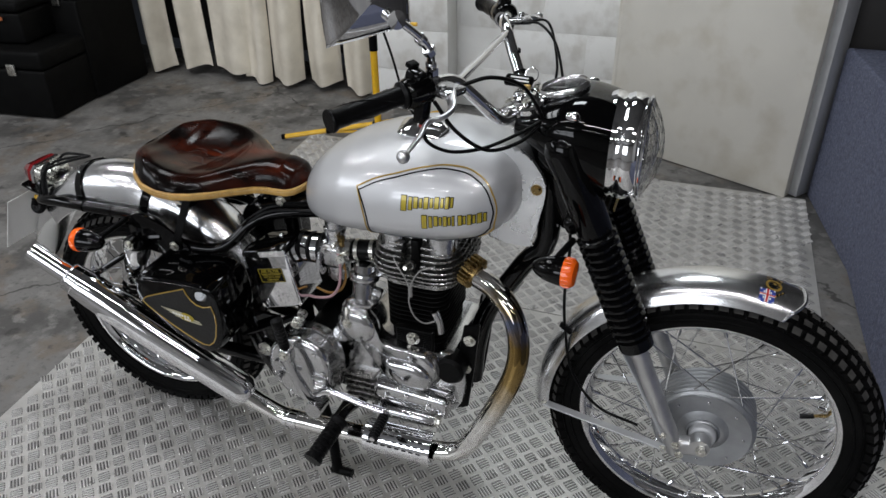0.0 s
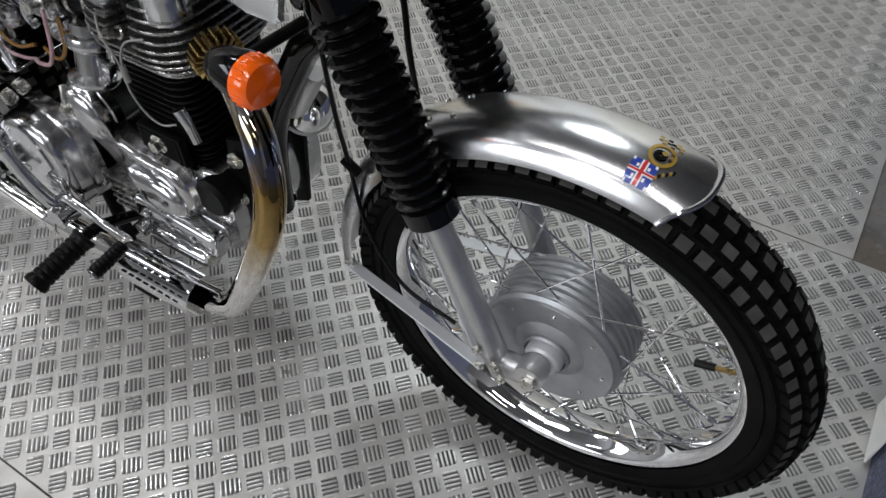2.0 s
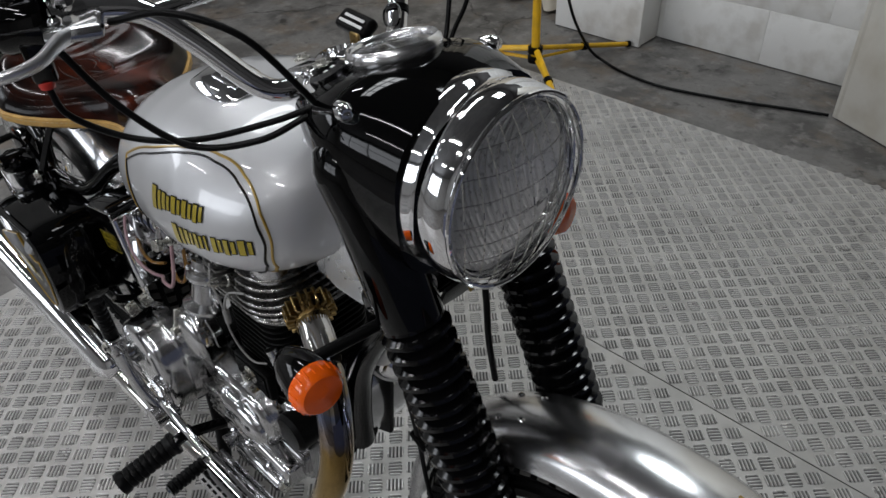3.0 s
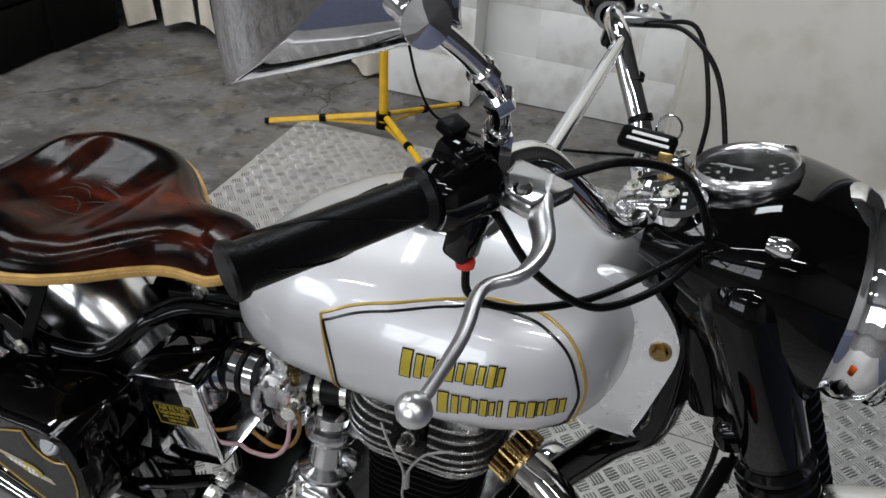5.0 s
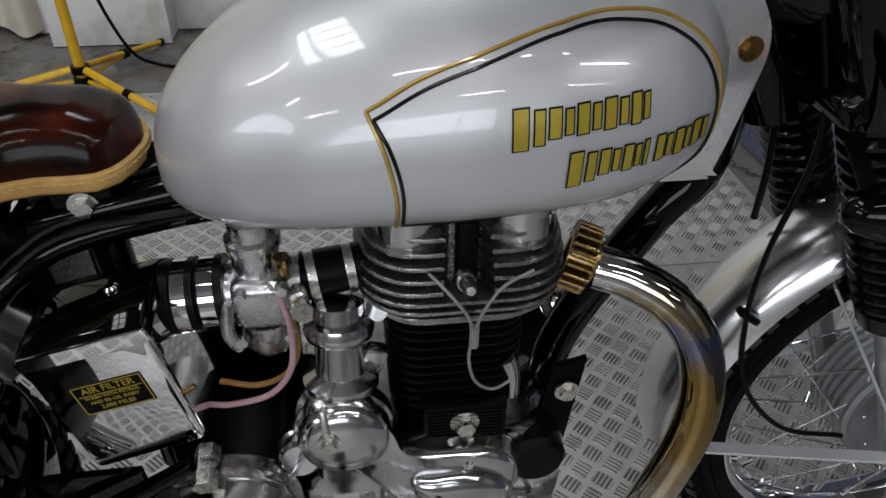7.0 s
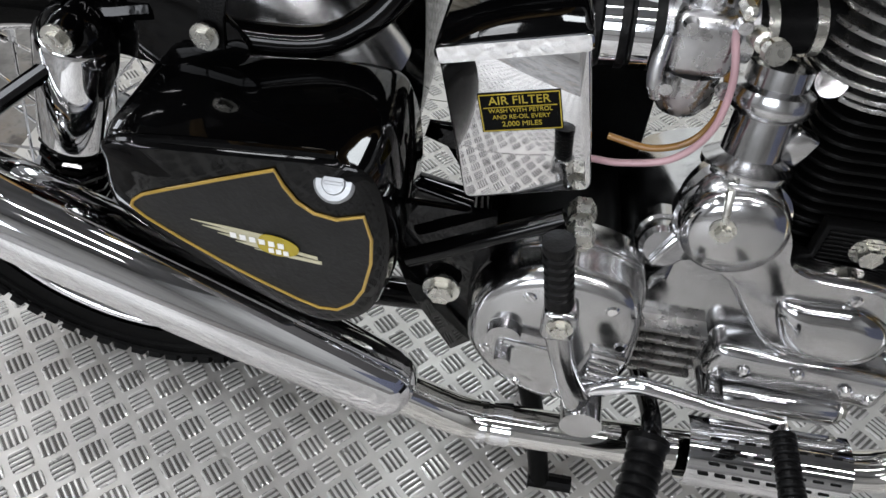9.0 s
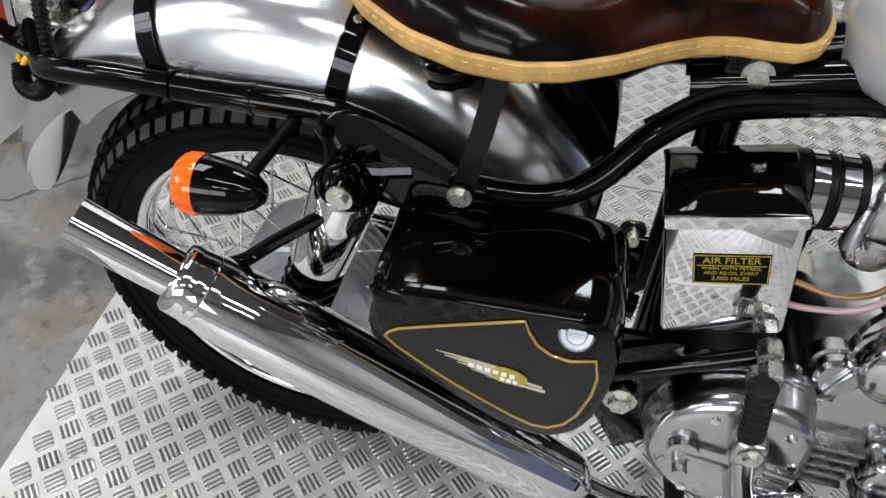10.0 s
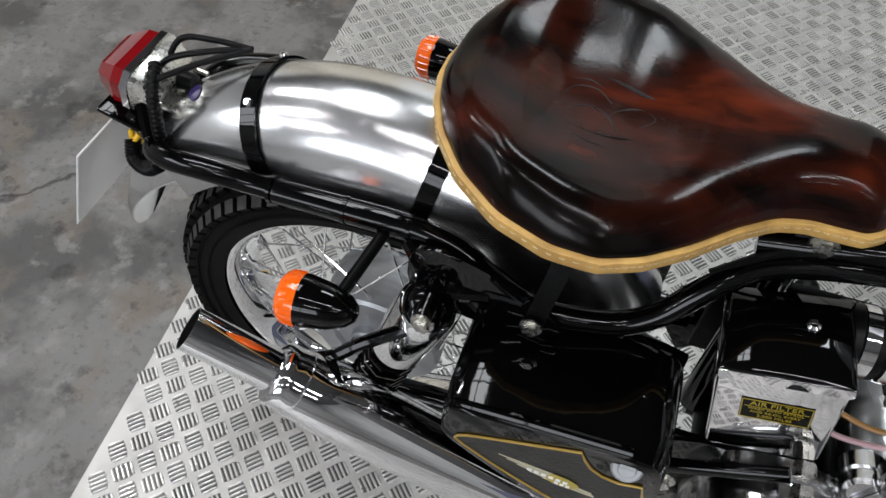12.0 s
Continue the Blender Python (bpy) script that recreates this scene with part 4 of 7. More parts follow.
lathe(bm, [(0.0, 0.022), (0.03, 0.027), (0.06, 0.041), (0.084, 0.062)], HM, 40)
part("reflector", bm, lamp_silver, hrim, "silvered reflector bowl")
bm = NB()
lathe(bm, [(r, h + 0.002) for r, h in ((0.0, 0.098), (0.03, 0.0945), (0.06, 0.085), (0.080, 0.073), (0.087, 0.067), (0.087, 0.063), (0.078, 0.069), (0.058, 0.081), (0.03, 0.0905), (0.0, 0.094))], HM, 40)
lens = part("headlamp_lens", bm, lens_glass, hrim, "fluted clear glass headlamp lens")
lens.visible_shadow = False
bm = NB()
for i in range(-10, 11):
    x = i * 0.0078
    h = math.sqrt(max(0, 0.080 ** 2 - x * x))
    pts = []
    for q in np.linspace(-h, h, 9):
        r = math.hypot(x, q)
        pts.append(HM @ Vector((x, q, float(np.interp(r, [0, 0.03, 0.06, 0.084], [0.022, 0.027, 0.041, 0.062])) + 0.0015)))
    tube(bm, pts, 0.0022, 6, 1)
part("reflector_flute", bm, lamp_silver, hrim, "vertical flutes behind the glass", 60)
for i in range(-5, 6):
    y = i * 0.0155
    h = math.sqrt(max(0, 0.092 ** 2 - y * y))
    bm = NB()
    tube(bm, [HM @ Vector((y * (1 + 0.10 * (1 - q * q)), q * h, 0.108 - (y * y + (q * h) ** 2) * 3.6)) for q in (-1, -0.75, -0.5, -0.25, 0, 0.25, 0.5, 0.75, 1)], 0.0006, 6, 2)
    part("stone_guard_wire", bm, zinc, hrim, "thin plated stone-guard wire")
bm = NB()
for i in range(-3, 4):
    q = i * 0.022
    h = math.sqrt(max(0, 0.083 ** 2 - q * q))
    tube(bm, [HM @ Vector((u * h, q, float(np.interp(math.hypot(u * h, q), [0, 0.03, 0.06, 0.087], [0.100, 0.0965, 0.087, 0.069])) + 0.0004)) for u in np.linspace(-1, 1, 13)], 0.0007, 5, 1)
part("lens_rib", bm, lens_glass, hrim, "moulded cross ribs on the glass", 60).visible_shadow = False
bm = NB()
ring = [HM @ Vector((0.096 * math.cos(a), 0.096 * math.sin(a), 0.0770)) for a in (2 * math.pi * k / 48 for k in range(49))]
tube(bm, ring, 0.0025, 8, 1)
part("stone_guard_ring", bm, chrome, hrim)
for s in (-1, 1):
    bm = NB()
    q = Vector((1.065, s * 0.092, 0.985))
    lathe(bm, [(0, 0.010), (0.0055, 0.009), (0.0080, 0.005), (0.0085, 0.0), (0.0065, -0.010), (0, -0.012)], axis_pose(q, q + Vector((0.9, s * 0.35, 0.1))), 24)
    pl = part("pilot_lamp", bm, chrome, casing, "small chromed pilot lamp")
    bm = NB()
    lathe(bm, [(0, 0.013), (0.004, 0.012), (0.0068, 0.008)], axis_pose(q, q + Vector((0.9, s * 0.35, 0.1))), 24)
    part("pilot_lens", bm, glass, pl)
for s in (-1, 1):
    bm = NB()
    block(bm, (0.006, 0.003, 0.035), pose(1.075, s * 0.102, 0.940, 0, 30, 0), 0.001, 1)
    part("scuff_plate", bm, dull_alloy, casing, "bare metal scuff")

# instruments on top
TOP = Vector((1.030, 0.0, 1.000))
tm = Matrix.Translation(TOP) @ pose(0, 0, 0, 0, -14, 0) @ Matrix.Diagonal((0.86, 0.86, 1, 1))
bm = NB()
lathe(bm, [(0.047, -0.012), (0.0515, -0.006), (0.0535, 0.000), (0.0530, 0.005), (0.0495, 0.0085), (0.0460, 0.0065), (0.0445, 0.002), (0.0445, -0.004)], tm, 48)
dial_ink = mat("dial_ink", (0.30, 0.31, 0.31), 0.5, 0.0, 60, 0.2)
speedo = part("speedometer", bm, guard_alloy, casing, "bright metal-rimmed speedometer", 50)
bm = NB()
lathe(bm, [(0, -0.002), (0.0445, -0.002)], tm, 40)
part("dial_face", bm, satin_black, speedo, "black dial")
bm = NB()
for i in range(15):
    a = radians(-210 + i * 17)
    block(bm, (0.004 if i % 2 else 0.0065, 0.0009, 0.0006), tm @ Matrix.Rotation(a, 4, "Z") @ pose(0.037, 0, -0.0014), 0, 1)
for i in range(8):
    a = radians(-210 + i * 34)
    block(bm, (0.0035, 0.0042, 0.0006), tm @ Matrix.Rotation(a, 4, "Z") @ pose(0.026, 0, -0.0014), 0, 1)
block(bm, (0.0022, 0.016, 0.0006), tm @ pose(-0.014, 0.004, -0.0014), 0, 1)
part("dial_marks", bm, dial_ink, speedo, "white dial marks")
bm = NB()
block(bm, (0.038, 0.002, 0.0012), tm @ Matrix.Rotation(radians(-205), 4, "Z") @ pose(0.012, 0, 0.0008), 0, 1)
part("needle", bm, dial_ink, speedo)
bm = NB()
lathe(bm, [(0, 0.0075), (0.03, 0.0065), (0.0455, 0.004), (0.0455, 0.003), (0.0, 0.006)], tm, 40)
part("dial_glass", bm, dial_glass, speedo).visible_shadow = False
for yy, xx, rr in ((-0.048, 0.982, 0.023), (-0.012, 0.962, 0.021)):
    gm = Matrix.Translation((xx, yy, 0.980)) @ pose(0, 0, 0, 12 if yy < -0.03 else 0, -14, 0)
    bm = NB()
    lathe(bm, [(rr - 0.003, -0.012), (rr + 0.002, -0.006), (rr + 0.002, 0.003), (rr - 0.003, 0.006), (rr - 0.004, 0.0)], gm, 32)
    g = part("ammeter" if yy < -0.03 else "ignition_switch", bm, chrome, casing, "small round chrome-rimmed gauge" if yy < -0.03 else "round chromed ignition switch")
    bm = NB()
    lathe(bm, [(0, 0.001), (rr - 0.003, 0.001)], gm, 24)
    part("gauge_face", bm, satin_black if yy < -0.03 else chrome, g)
    if yy < -0.03:
        bm = NB()
        for i in (-1, 0, 1):
            block(bm, (0.004, 0.004, 0.0008), gm @ pose(0.006, i * 0.009, 0.0018), 0, 1)
        part("gauge_marks", bm, white_plastic, g, "white gauge marks")
for yy in (-0.042, 0.042):
    bm = NB()
    q = Vector((0.958, yy, 0.962))
    block(bm, (0.05, 0.036, 0.034), pose(*q, 0, -14, 0), 0.008, 3)
    clampp = part("bar_clamp", bm, alloy, casing, "polished handlebar clamp")
    bolts(clampp, [q + Vector((-0.014, 0, 0.020)), q + Vector((0.016, 0, 0.022))], (-0.25, 0, 1), 0.7)
# key and its fob
key = thing("key_fob", "black plastic key fob with illegible white print on the ignition key", "key fob", (0.942, 0.03, 0.984))
bm = NB()
block(bm, (0.054, 0.023, 0.013), pose(0, 0, 0.010, 34, 0, -8), 0.0055, 3)
part("fob", bm, satin_black, key)
bm = NB()
for i, w in enumerate((0.040, 0.034)):
    block(bm, (w, 0.003, 0.0008), pose(0, 0, 0.010, 34, 0, -8) @ pose(0.002, -0.005 + 0.007 * i, 0.0075), 0, 1)
part("print_bars", bm, white_plastic, key, "white print bars")
bm = NB()
tube(bm, [(0.015 + 0.012 * math.cos(a), 0.035 + 0.004 * math.sin(a), 0.012 + 0.012 * math.sin(a)) for a in (2 * math.pi * k / 20 for k in range(21))], 0.0012, 6, 1)
part("key_ring", bm, chrome, key, "steel key ring")
bm = NB()
block(bm, (0.014, 0.004, 0.024), pose(0.020, -0.020, 0.0), 0.002, 2)
part("key", bm, brass, key, "brass key")


# ---- handlebar and controls ----
bm = NB()
bar_half = [(0.962, 0.0, 0.966), (0.955, 0.05, 0.962), (0.938, 0.085, 0.965), (0.905, 0.125, 1.015), (0.884, 0.155, 1.046), (0.868, 0.19, 1.055), (0.853, 0.235, 1.057), (0.770, 0.364, 1.0455)]
tube(bm, [(x, -y, z) for x, y, z in reversed(bar_half)] + [(x, y, z) for x, y, z in bar_half[1:]], 0.0112, 16, 6)
handlebar = part("handlebar", bm, chrome, bike, "chromed braced handlebar", 60)
bm = NB()
tube(bm, [(0.888, -0.150, 1.046), (0.885, 0.150, 1.046)], 0.0068, 12, 1)
part("cross_brace", bm, chrome, handlebar, "chromed cross brace")
for s in (-1, 1):
    for zz in (0.985, 1.018) if s > 0 else ():
        bm = NB()
        lathe(bm, [(0.0112, -0.003), (0.0128, -0.003), (0.0128, 0.003), (0.0112, 0.003)], axis_pose((0.938 - 0.6 * (zz - 0.965), s * (0.085 + 0.8 * (zz - 0.965)), zz), (0.905, s * 0.125, 1.015 + (zz - 0.98))), 16)
        part("cable_tie", bm, rubber, handlebar, "black cable tie")
    a, b = Vector((0.840, s * 0.256, 1.0550)), Vector((0.769, s * 0.368, 1.0450))
    L = (b - a).length
    prof = [(0, 0), (0.0195, 0), (0.0205, 0.007), (0.0152, 0.011)]
    prof += [(0.0148, 0.03), (0.0150, 0.06), (0.0148, L - 0.010), (0.0172, L - 0.007), (0.0178, L - 0.002), (0.016, L), (0, L)]
    bm = NB()
    lathe(bm, prof, axis_pose(a, b), 28)
    grip = part("grip", bm, rubber, handlebar, "black rubber grip with spiral groove", 40)
    bm = NB()
    gm = axis_pose(a, b)
    for turnn in (0.0, 2.1, 4.2):
        tube(bm, [gm @ Vector((0.0149 * math.cos(q * 2.2 + turnn), 0.0149 * math.sin(q * 2.2 + turnn), 0.025 + 0.085 * q)) for q in np.linspace(0, 1, 14)], 0.0011, 5, 1)
    part("grip_ridge", bm, rubber, grip)
    # switch housing
    bm = NB()
    hm = axis_pose((0.8585, s * 0.235, 1.057), b)
    lathe(bm, [(0, -0.012), (0.021, -0.012), (0.024, -0.006), (0.024, 0.026), (0.021, 0.032), (0, 0.032)], hm, 28)
    block(bm, (0.026, 0.024, 0.036), Matrix.Translation((0.850, s * 0.242, 1.072)) @ pose(0, 0, 0, 0, 20, s * 20), 0.005, 2)
    block(bm, (0.020, 0.020, 0.040), Matrix.Translation((0.862, s * 0.245, 1.028)) @ pose(0, 0, 0, 0, 10, s * 20), 0.004, 2)
    sw = part("switch_housing", bm, gloss_black, handlebar, "black switch housing", 40)
    bm = NB()
    lathe(bm, [(0, 0.003), (0.0062, 0.003), (0.0068, 0.0), (0.0062, -0.003), (0, -0.003)], pose(0.864, s * 0.247, 1.006), 16)
    part("cable_boot", bm, mat("red_boot", (0.45, 0.03, 0.02), 0.4, 0.0, 40, 0.1) if s < 0 else rubber, sw, "red cable end" if s < 0 else "")
    bm = NB()
    block(bm, (0.014, 0.018, 0.008), Matrix.Translation((0.845, s * 0.236, 1.094)) @ pose(0, 0, 0, 0, 20, s * 20), 0.002, 2)
    part("switch_button", bm, satin_black, sw, "black switch button")
    # lever perch and lever
    bm = NB()
    block(bm, (0.058, 0.046, 0.013), Matrix.Translation((0.886, s * 0.216, 1.054)) @ pose(0, 0, 0, 0, 0, s * 25), 0.005, 2)
    lathe(bm, [(0.011, -0.014), (0.016, -0.014), (0.016, 0.014), (0.011, 0.014)], axis_pose((0.861, s * 0.212, 1.056), (0.855, s * 0.3, 1.058)), 20)
    perch = part("lever_perch", bm, alloy, handlebar, "polished lever bracket")
    bolts(perch, [(0.892, s * 0.232, 1.062)], (0, 0, 1), 1.0, screw_mesh, "screw")
    bm = NB()
    tube(bm, [(0.900, s * 0.205, 1.054), (0.905, s * 0.235, 1.052), (0.916, s * 0.262, 1.044), (0.912, s * 0.290, 1.040), (0.895, s * 0.310, 1.037), (0.897, s * 0.345, 1.030), (0.893, s * 0.385, 1.021)], [0.009, 0.0095, 0.008, 0.0068, 0.0060, 0.0058, 0.0052], 12, 5, 0.62)
    bmesh.ops.create_icosphere(bm, subdivisions=3, radius=0.0095, matrix=Matrix.Translation((0.891, s * 0.392, 1.019)))
    part("brake_lever" if s < 0 else "clutch_lever", bm, lever_alloy, handlebar, "cast alloy ball-ended lever", 60)

# mirror on the near side
bm = NB()
tube(bm, [(0.866, -0.212, 1.056), (0.868, -0.218, 1.085), (0.872, -0.232, 1.112), (0.869, -0.248, 1.132), (0.861, -0.267, 1.151), (0.850, -0.287, 1.169)], [0.0085, 0.0068, 0.0066, 0.0064, 0.0060, 0.0062], 12, 5)
lathe(bm, [(0.0, -0.012), (0.0105, -0.012), (0.0105, 0.012), (0.0, 0.012)], pose(0.867, -0.214, 1.074), 6)
stem = part("mirror_stem", bm, chrome, handlebar, "chromed mirror stem")
for at, to, r, sides in (((0.8725, -0.236, 1.1165), (0.869, -0.248, 1.132), 0.0100, 6), ((0.8668, -0.2535, 1.1376), (0.861, -0.267, 1.151), 0.0088, 20), ((0.8685, -0.2200, 1.0900), (0.872, -0.232, 1.112), 0.0086, 20)):
    bm = NB()
    lathe(bm, [(0.0, -0.006), (r * 0.9, -0.006), (r, -0.0045), (r, 0.0045), (r * 0.9, 0.006), (0.0, 0.006)], axis_pose(at, to), sides)
    part("stem_nut" if sides == 6 else "stem_collar", bm, chrome, stem, "", 30)
MIR = Matrix(((0, 0.70, 0.70, 0.803), (0, 0.70, -0.70, -0.297), (-1, 0.10, 0.10, 1.196), (0, 0, 0, 1)))
bm = NB()
out = smooth_outline([(-0.046, -0.052), (-0.046, 0.042), (-0.038, 0.058), (0.030, 0.063), (0.044, 0.054), (0.048, -0.048), (0.040, -0.060), (-0.036, -0.062)], 5)
rings = []
for z, k in ((0.0, 1.0), (0.004, 1.02), (0.009, 1.0), (0.0145, 0.94), (0.0195, 0.82), (0.0235, 0.65), (0.0262, 0.45), (0.0277, 0.24), (0.0282, 0.02)):
    rings.append([MIR @ Vector((x * k, y * k, z)) for x, y in out])
loft(bm, rings)
part("mirror_shell", bm, chrome, handlebar, "chromed rounded-rectangle mirror shell", 50)
bm = NB()
prism(bm, [(x * 0.95, y * 0.95) for x, y in out], 0.002, MIR @ pose(0, 0, -0.0025))
part("mirror_glass", bm, chrome, handlebar, "mirror glass")
bm = NB()
lathe(bm, [(0.0, 0.0135), (0.004, 0.0128), (0.0078, 0.0100), (0.0102, 0.0058), (0.0112, 0.0), (0.0128, -0.004), (0.013, -0.008), (0.0, -0.010)], axis_pose(MIR @ Vector((0.028, 0.032, 0.030)), MIR @ Vector((0.028, 0.032, 0.0))), 20)
part("mirror_ball_joint", bm, chrome, handlebar, "chromed ball joint", 50)


def cable(name, pts, r, material, label, parent=bike, steps=8):
    bm = NB()
    tube(bm, pts, r, 8, steps)
    return part(name, bm, material, parent, label, 60)


for s in (-1, 1):
    cable("control_cable", [(0.905, s * 0.195, 1.054), (0.945, s * 0.165, 1.062), (0.985, s * 0.125, 1.040), (1.010, s * 0.090, 0.985), (1.015, s * 0.07, 0.95)], 0.0033 if s < 0 else 0.0026, rubber, "black control cable looping to the casing")
cable("control_cable", [(0.864, -0.247, 1.004), (0.868, -0.24, 0.975), (0.895, -0.205, 0.948), (0.940, -0.165, 0.945), (0.985, -0.115, 0.957), (1.010, -0.085, 0.968)], 0.0031, rubber, "black control cable looping to the casing")
cable("control_cable", [(0.878, -0.235, 1.040), (0.905, -0.21, 0.985), (0.945, -0.175, 0.945), (0.985, -0.130, 0.945), (1.010, -0.09, 0.962)], 0.0033, rubber, "black control cable looping to the casing")
cable("clutch_cable", [(0.905, 0.195, 1.054), (0.955, 0.19, 1.06), (0.985, 0.15, 1.0), (0.99, 0.11, 0.95), (0.98, 0.07, 0.80), (0.97, 0.06, 0.65)], 0.0026, rubber, "black clutch cable")
cable("brake_cable", [(1.05, -0.06, 0.86), (1.075, -0.075, 0.75), (1.072, -0.062, 0.62), (1.078, -0.055, 0.53), (1.10, -0.06, 0.43), (1.16, -0.07, 0.36), (1.245, -0.072, 0.335)], 0.0031, rubber, "black front brake cable")
cable("speedometer_cable", [(1.07, 0.02, 0.86), (1.095, 0.04, 0.78), (1.105, 0.04, 0.72), (1.112, 0.037, 0.655), (1.118, 0.042, 0.588)], 0.0040, rubber, "black speedometer cable")
bm = NB()
block(bm, (0.030, 0.014, 0.009), pose(1.080, -0.054, 0.530, 0, 35, 0), 0.003)
part("cable_guide", bm, satin_black, bike, "black cable guide on the mudguard")


# ---- indicators ----
def indicator(c, d, stalk_to, label):
    """A bullet lamp: black shell behind, orange lens ahead along d."""
    c, d = Vector(c), Vector(d).normalized()
    m = axis_pose(c, c + d)
    bm = NB()
    lathe(bm, [(0, -0.052), (0.008, -0.050), (0.015, -0.042), (0.022, -0.024), (0.0258, 0.0), (0.0258, 0.004), (0.0, 0.004)], m, 32)
    ob = part("indicator", bm, gloss_black, bike, label, 50)
    bm = NB()
    lathe(bm, [(0.0256, 0.004), (0.0261, 0.010), (0.0250, 0.019), (0.021, 0.0235), (0.0, 0.026)], m, 40)
    part("lens", bm, orange, ob, "orange ribbed lens", 40)
    bm = NB()
    for k in range(20):
        a = 2 * math.pi * k / 20
        tube(bm, [m @ Vector((0.0260 * math.cos(a), 0.0260 * math.sin(a), 0.006)), m @ Vector((0.0252 * math.cos(a), 0.0252 * math.sin(a), 0.018))], 0.0010, 5, 1)
    part("lens_ribs", bm, orange, ob)
    bm = NB()
    tube(bm, [c - d * 0.025, stalk_to], 0.0065, 12, 1)
    part("stalk", bm, satin_black, ob, "black stalk")
    return ob


indicator((1.083, -0.186, 0.747), (1.0, -0.10, 0.02), (1.085, -0.10, 0.76), "black front indicator with orange lens")
indicator((1.083, 0.186, 0.747), (1.0, 0.10, 0.02), (1.085, 0.10, 0.76), "black front indicator with orange lens")
indicator((0.030, -0.190, 0.612), (-1, -0.05, 0.0), (0.075, -0.09, 0.628), "black rear indicator with orange lens")
indicator((0.030, 0.190, 0.612), (-1, 0.05, 0.0), (0.075, 0.09, 0.628), "black rear indicator with orange lens")

# ---- fuel tank ----
TX = [0.512, 0.518, 0.530, 0.551, 0.585, 0.64, 0.70, 0.76, 0.82, 0.87, 0.91, 0.94, 0.962, 0.975, 0.980]
TW = [0.010, 0.042, 0.068, 0.094, 0.121, 0.145, 0.158, 0.166, 0.168, 0.163, 0.150, 0.131, 0.104, 0.069, 0.022]
TT = [0.748, 0.772, 0.794, 0.818, 0.846, 0.875, 0.895, 0.908, 0.913, 0.909, 0.902, 0.895, 0.880, 0.862, 0.840]
TB = [0.722, 0.708, 0.700, 0.696, 0.695, 0.698, 0.703, 0.707, 0.712, 0.718, 0.727, 0.739, 0.756, 0.776, 0.800]


def tank_ring(x, segs=48, grow=0.0):
    w, zt, zb = np.interp(x, TX, TW) + grow, np.interp(x, TX, TT) + grow, np.interp(x, TX, TB) - grow
    zm = zb + 0.40 * (zt - zb)
    ring = []
    for k in range(segs):
        a = 2 * math.pi * k / segs
        c, s = math.cos(a), math.sin(a)
        n = 2.15 if s > 0 else 2.7
        yy = w * math.copysign(abs(c) ** (2 / n), c)
        zz = zm + ((zt - zm) if s > 0 else (zm - zb)) * math.copysign(abs(s) ** (2 / n), s)
        ring.append((x, yy, zz))
    return ring


bm = NB()
xs_t = [0.512, 0.5138, 0.5166, 0.5205, 0.527, 0.536, 0.550] + list(np.linspace(0.566, 0.94, 26)) + [0.950, 0.958, 0.965, 0.971, 0.976, 0.9795]
loft(bm, [tank_ring(x) for x in xs_t])
tank = part("fuel_tank", bm, silver, bike, "silver painted teardrop fuel tank", 60)
sub = tank.modifiers.new("round", "SUBSURF")
sub.levels = sub.render_levels = 1


def tank_y(x, z):
    """The near side of the tank at x, z."""
    w, zt, zb = np.interp(x, TX, TW), np.interp(x, TX, TT), np.interp(x, TX, TB)
    zm = zb + 0.40 * (zt - zb)
    u = (z - zm) / (zt - zm) if z > zm else (zm - z) / (zm - zb)
    n = 2.15 if z > zm else 2.7
    return -w * max(0.0, 1 - min(1.0, abs(u)) ** n) ** (1 / n)


def tank_line(name, pts, r, material, lift=0.0, s=1):
    bm = NB()
    line = curve_points([(x, 0, z) for x, z in pts], 10)
    tube(bm, [(p.x, s * (tank_y(p.x, p.z) - lift), p.z) for p in line], r, 6, 1)
    return part(name, bm, material, tank)


PANEL_TOP = [(0.688, 0.826), (0.725, 0.846), (0.770, 0.862), (0.820, 0.876), (0.865, 0.880), (0.905, 0.872), (0.934, 0.850), (0.948, 0.812), (0.943, 0.768)]
PANEL_BOT = [(0.943, 0.768), (0.925, 0.748), (0.890, 0.732), (0.840, 0.726), (0.780, 0.724), (0.706, 0.726)]
PANEL_REAR = [(0.688, 0.826), (0.699, 0.800), (0.706, 0.765), (0.706, 0.726)]


def inset(pts, d):
    cx, cz = 0.815, 0.795
    return [(x + (cx - x) / max(abs(cx - x), 0.05) * d * min(1, abs(cx - x) / 0.05), z + (cz - z) / max(abs(cz - z), 0.02) * d * min(1, abs(cz - z) / 0.02)) for x, z in pts]


for s in (-1, 1):
    for pts in (PANEL_TOP, PANEL_BOT, PANEL_REAR):
        tank_line("gold_coachline", pts, 0.0017, gold_line, -0.0004, -s)
        tank_line("black_coachline", inset(pts, 0.0046), 0.0015, black_line, -0.0004, -s)


def tank_patch(bm, x0, x1, z0, z1, lift, shear=0.0, tilt=0.0, n=4, s=-1):
    grid = []
    for i in range(n + 1):
        row = []
        for k in range(n + 1):
            x = x0 + (x1 - x0) * i / n
            z = z0 + (z1 - z0) * k / n + tilt * (x - 0.83)
            x2 = x + shear * (z - z0)
            y = tank_y(x2, z) - lift
            row.append(bm.verts.new((x2, -s * y if s > 0 else y, z)))
        grid.append(row)
    for i in range(n):
        for k in range(n):
            bm.faces.new((grid[i][k], grid[i + 1][k], grid[i + 1][k + 1], grid[i][k + 1]))


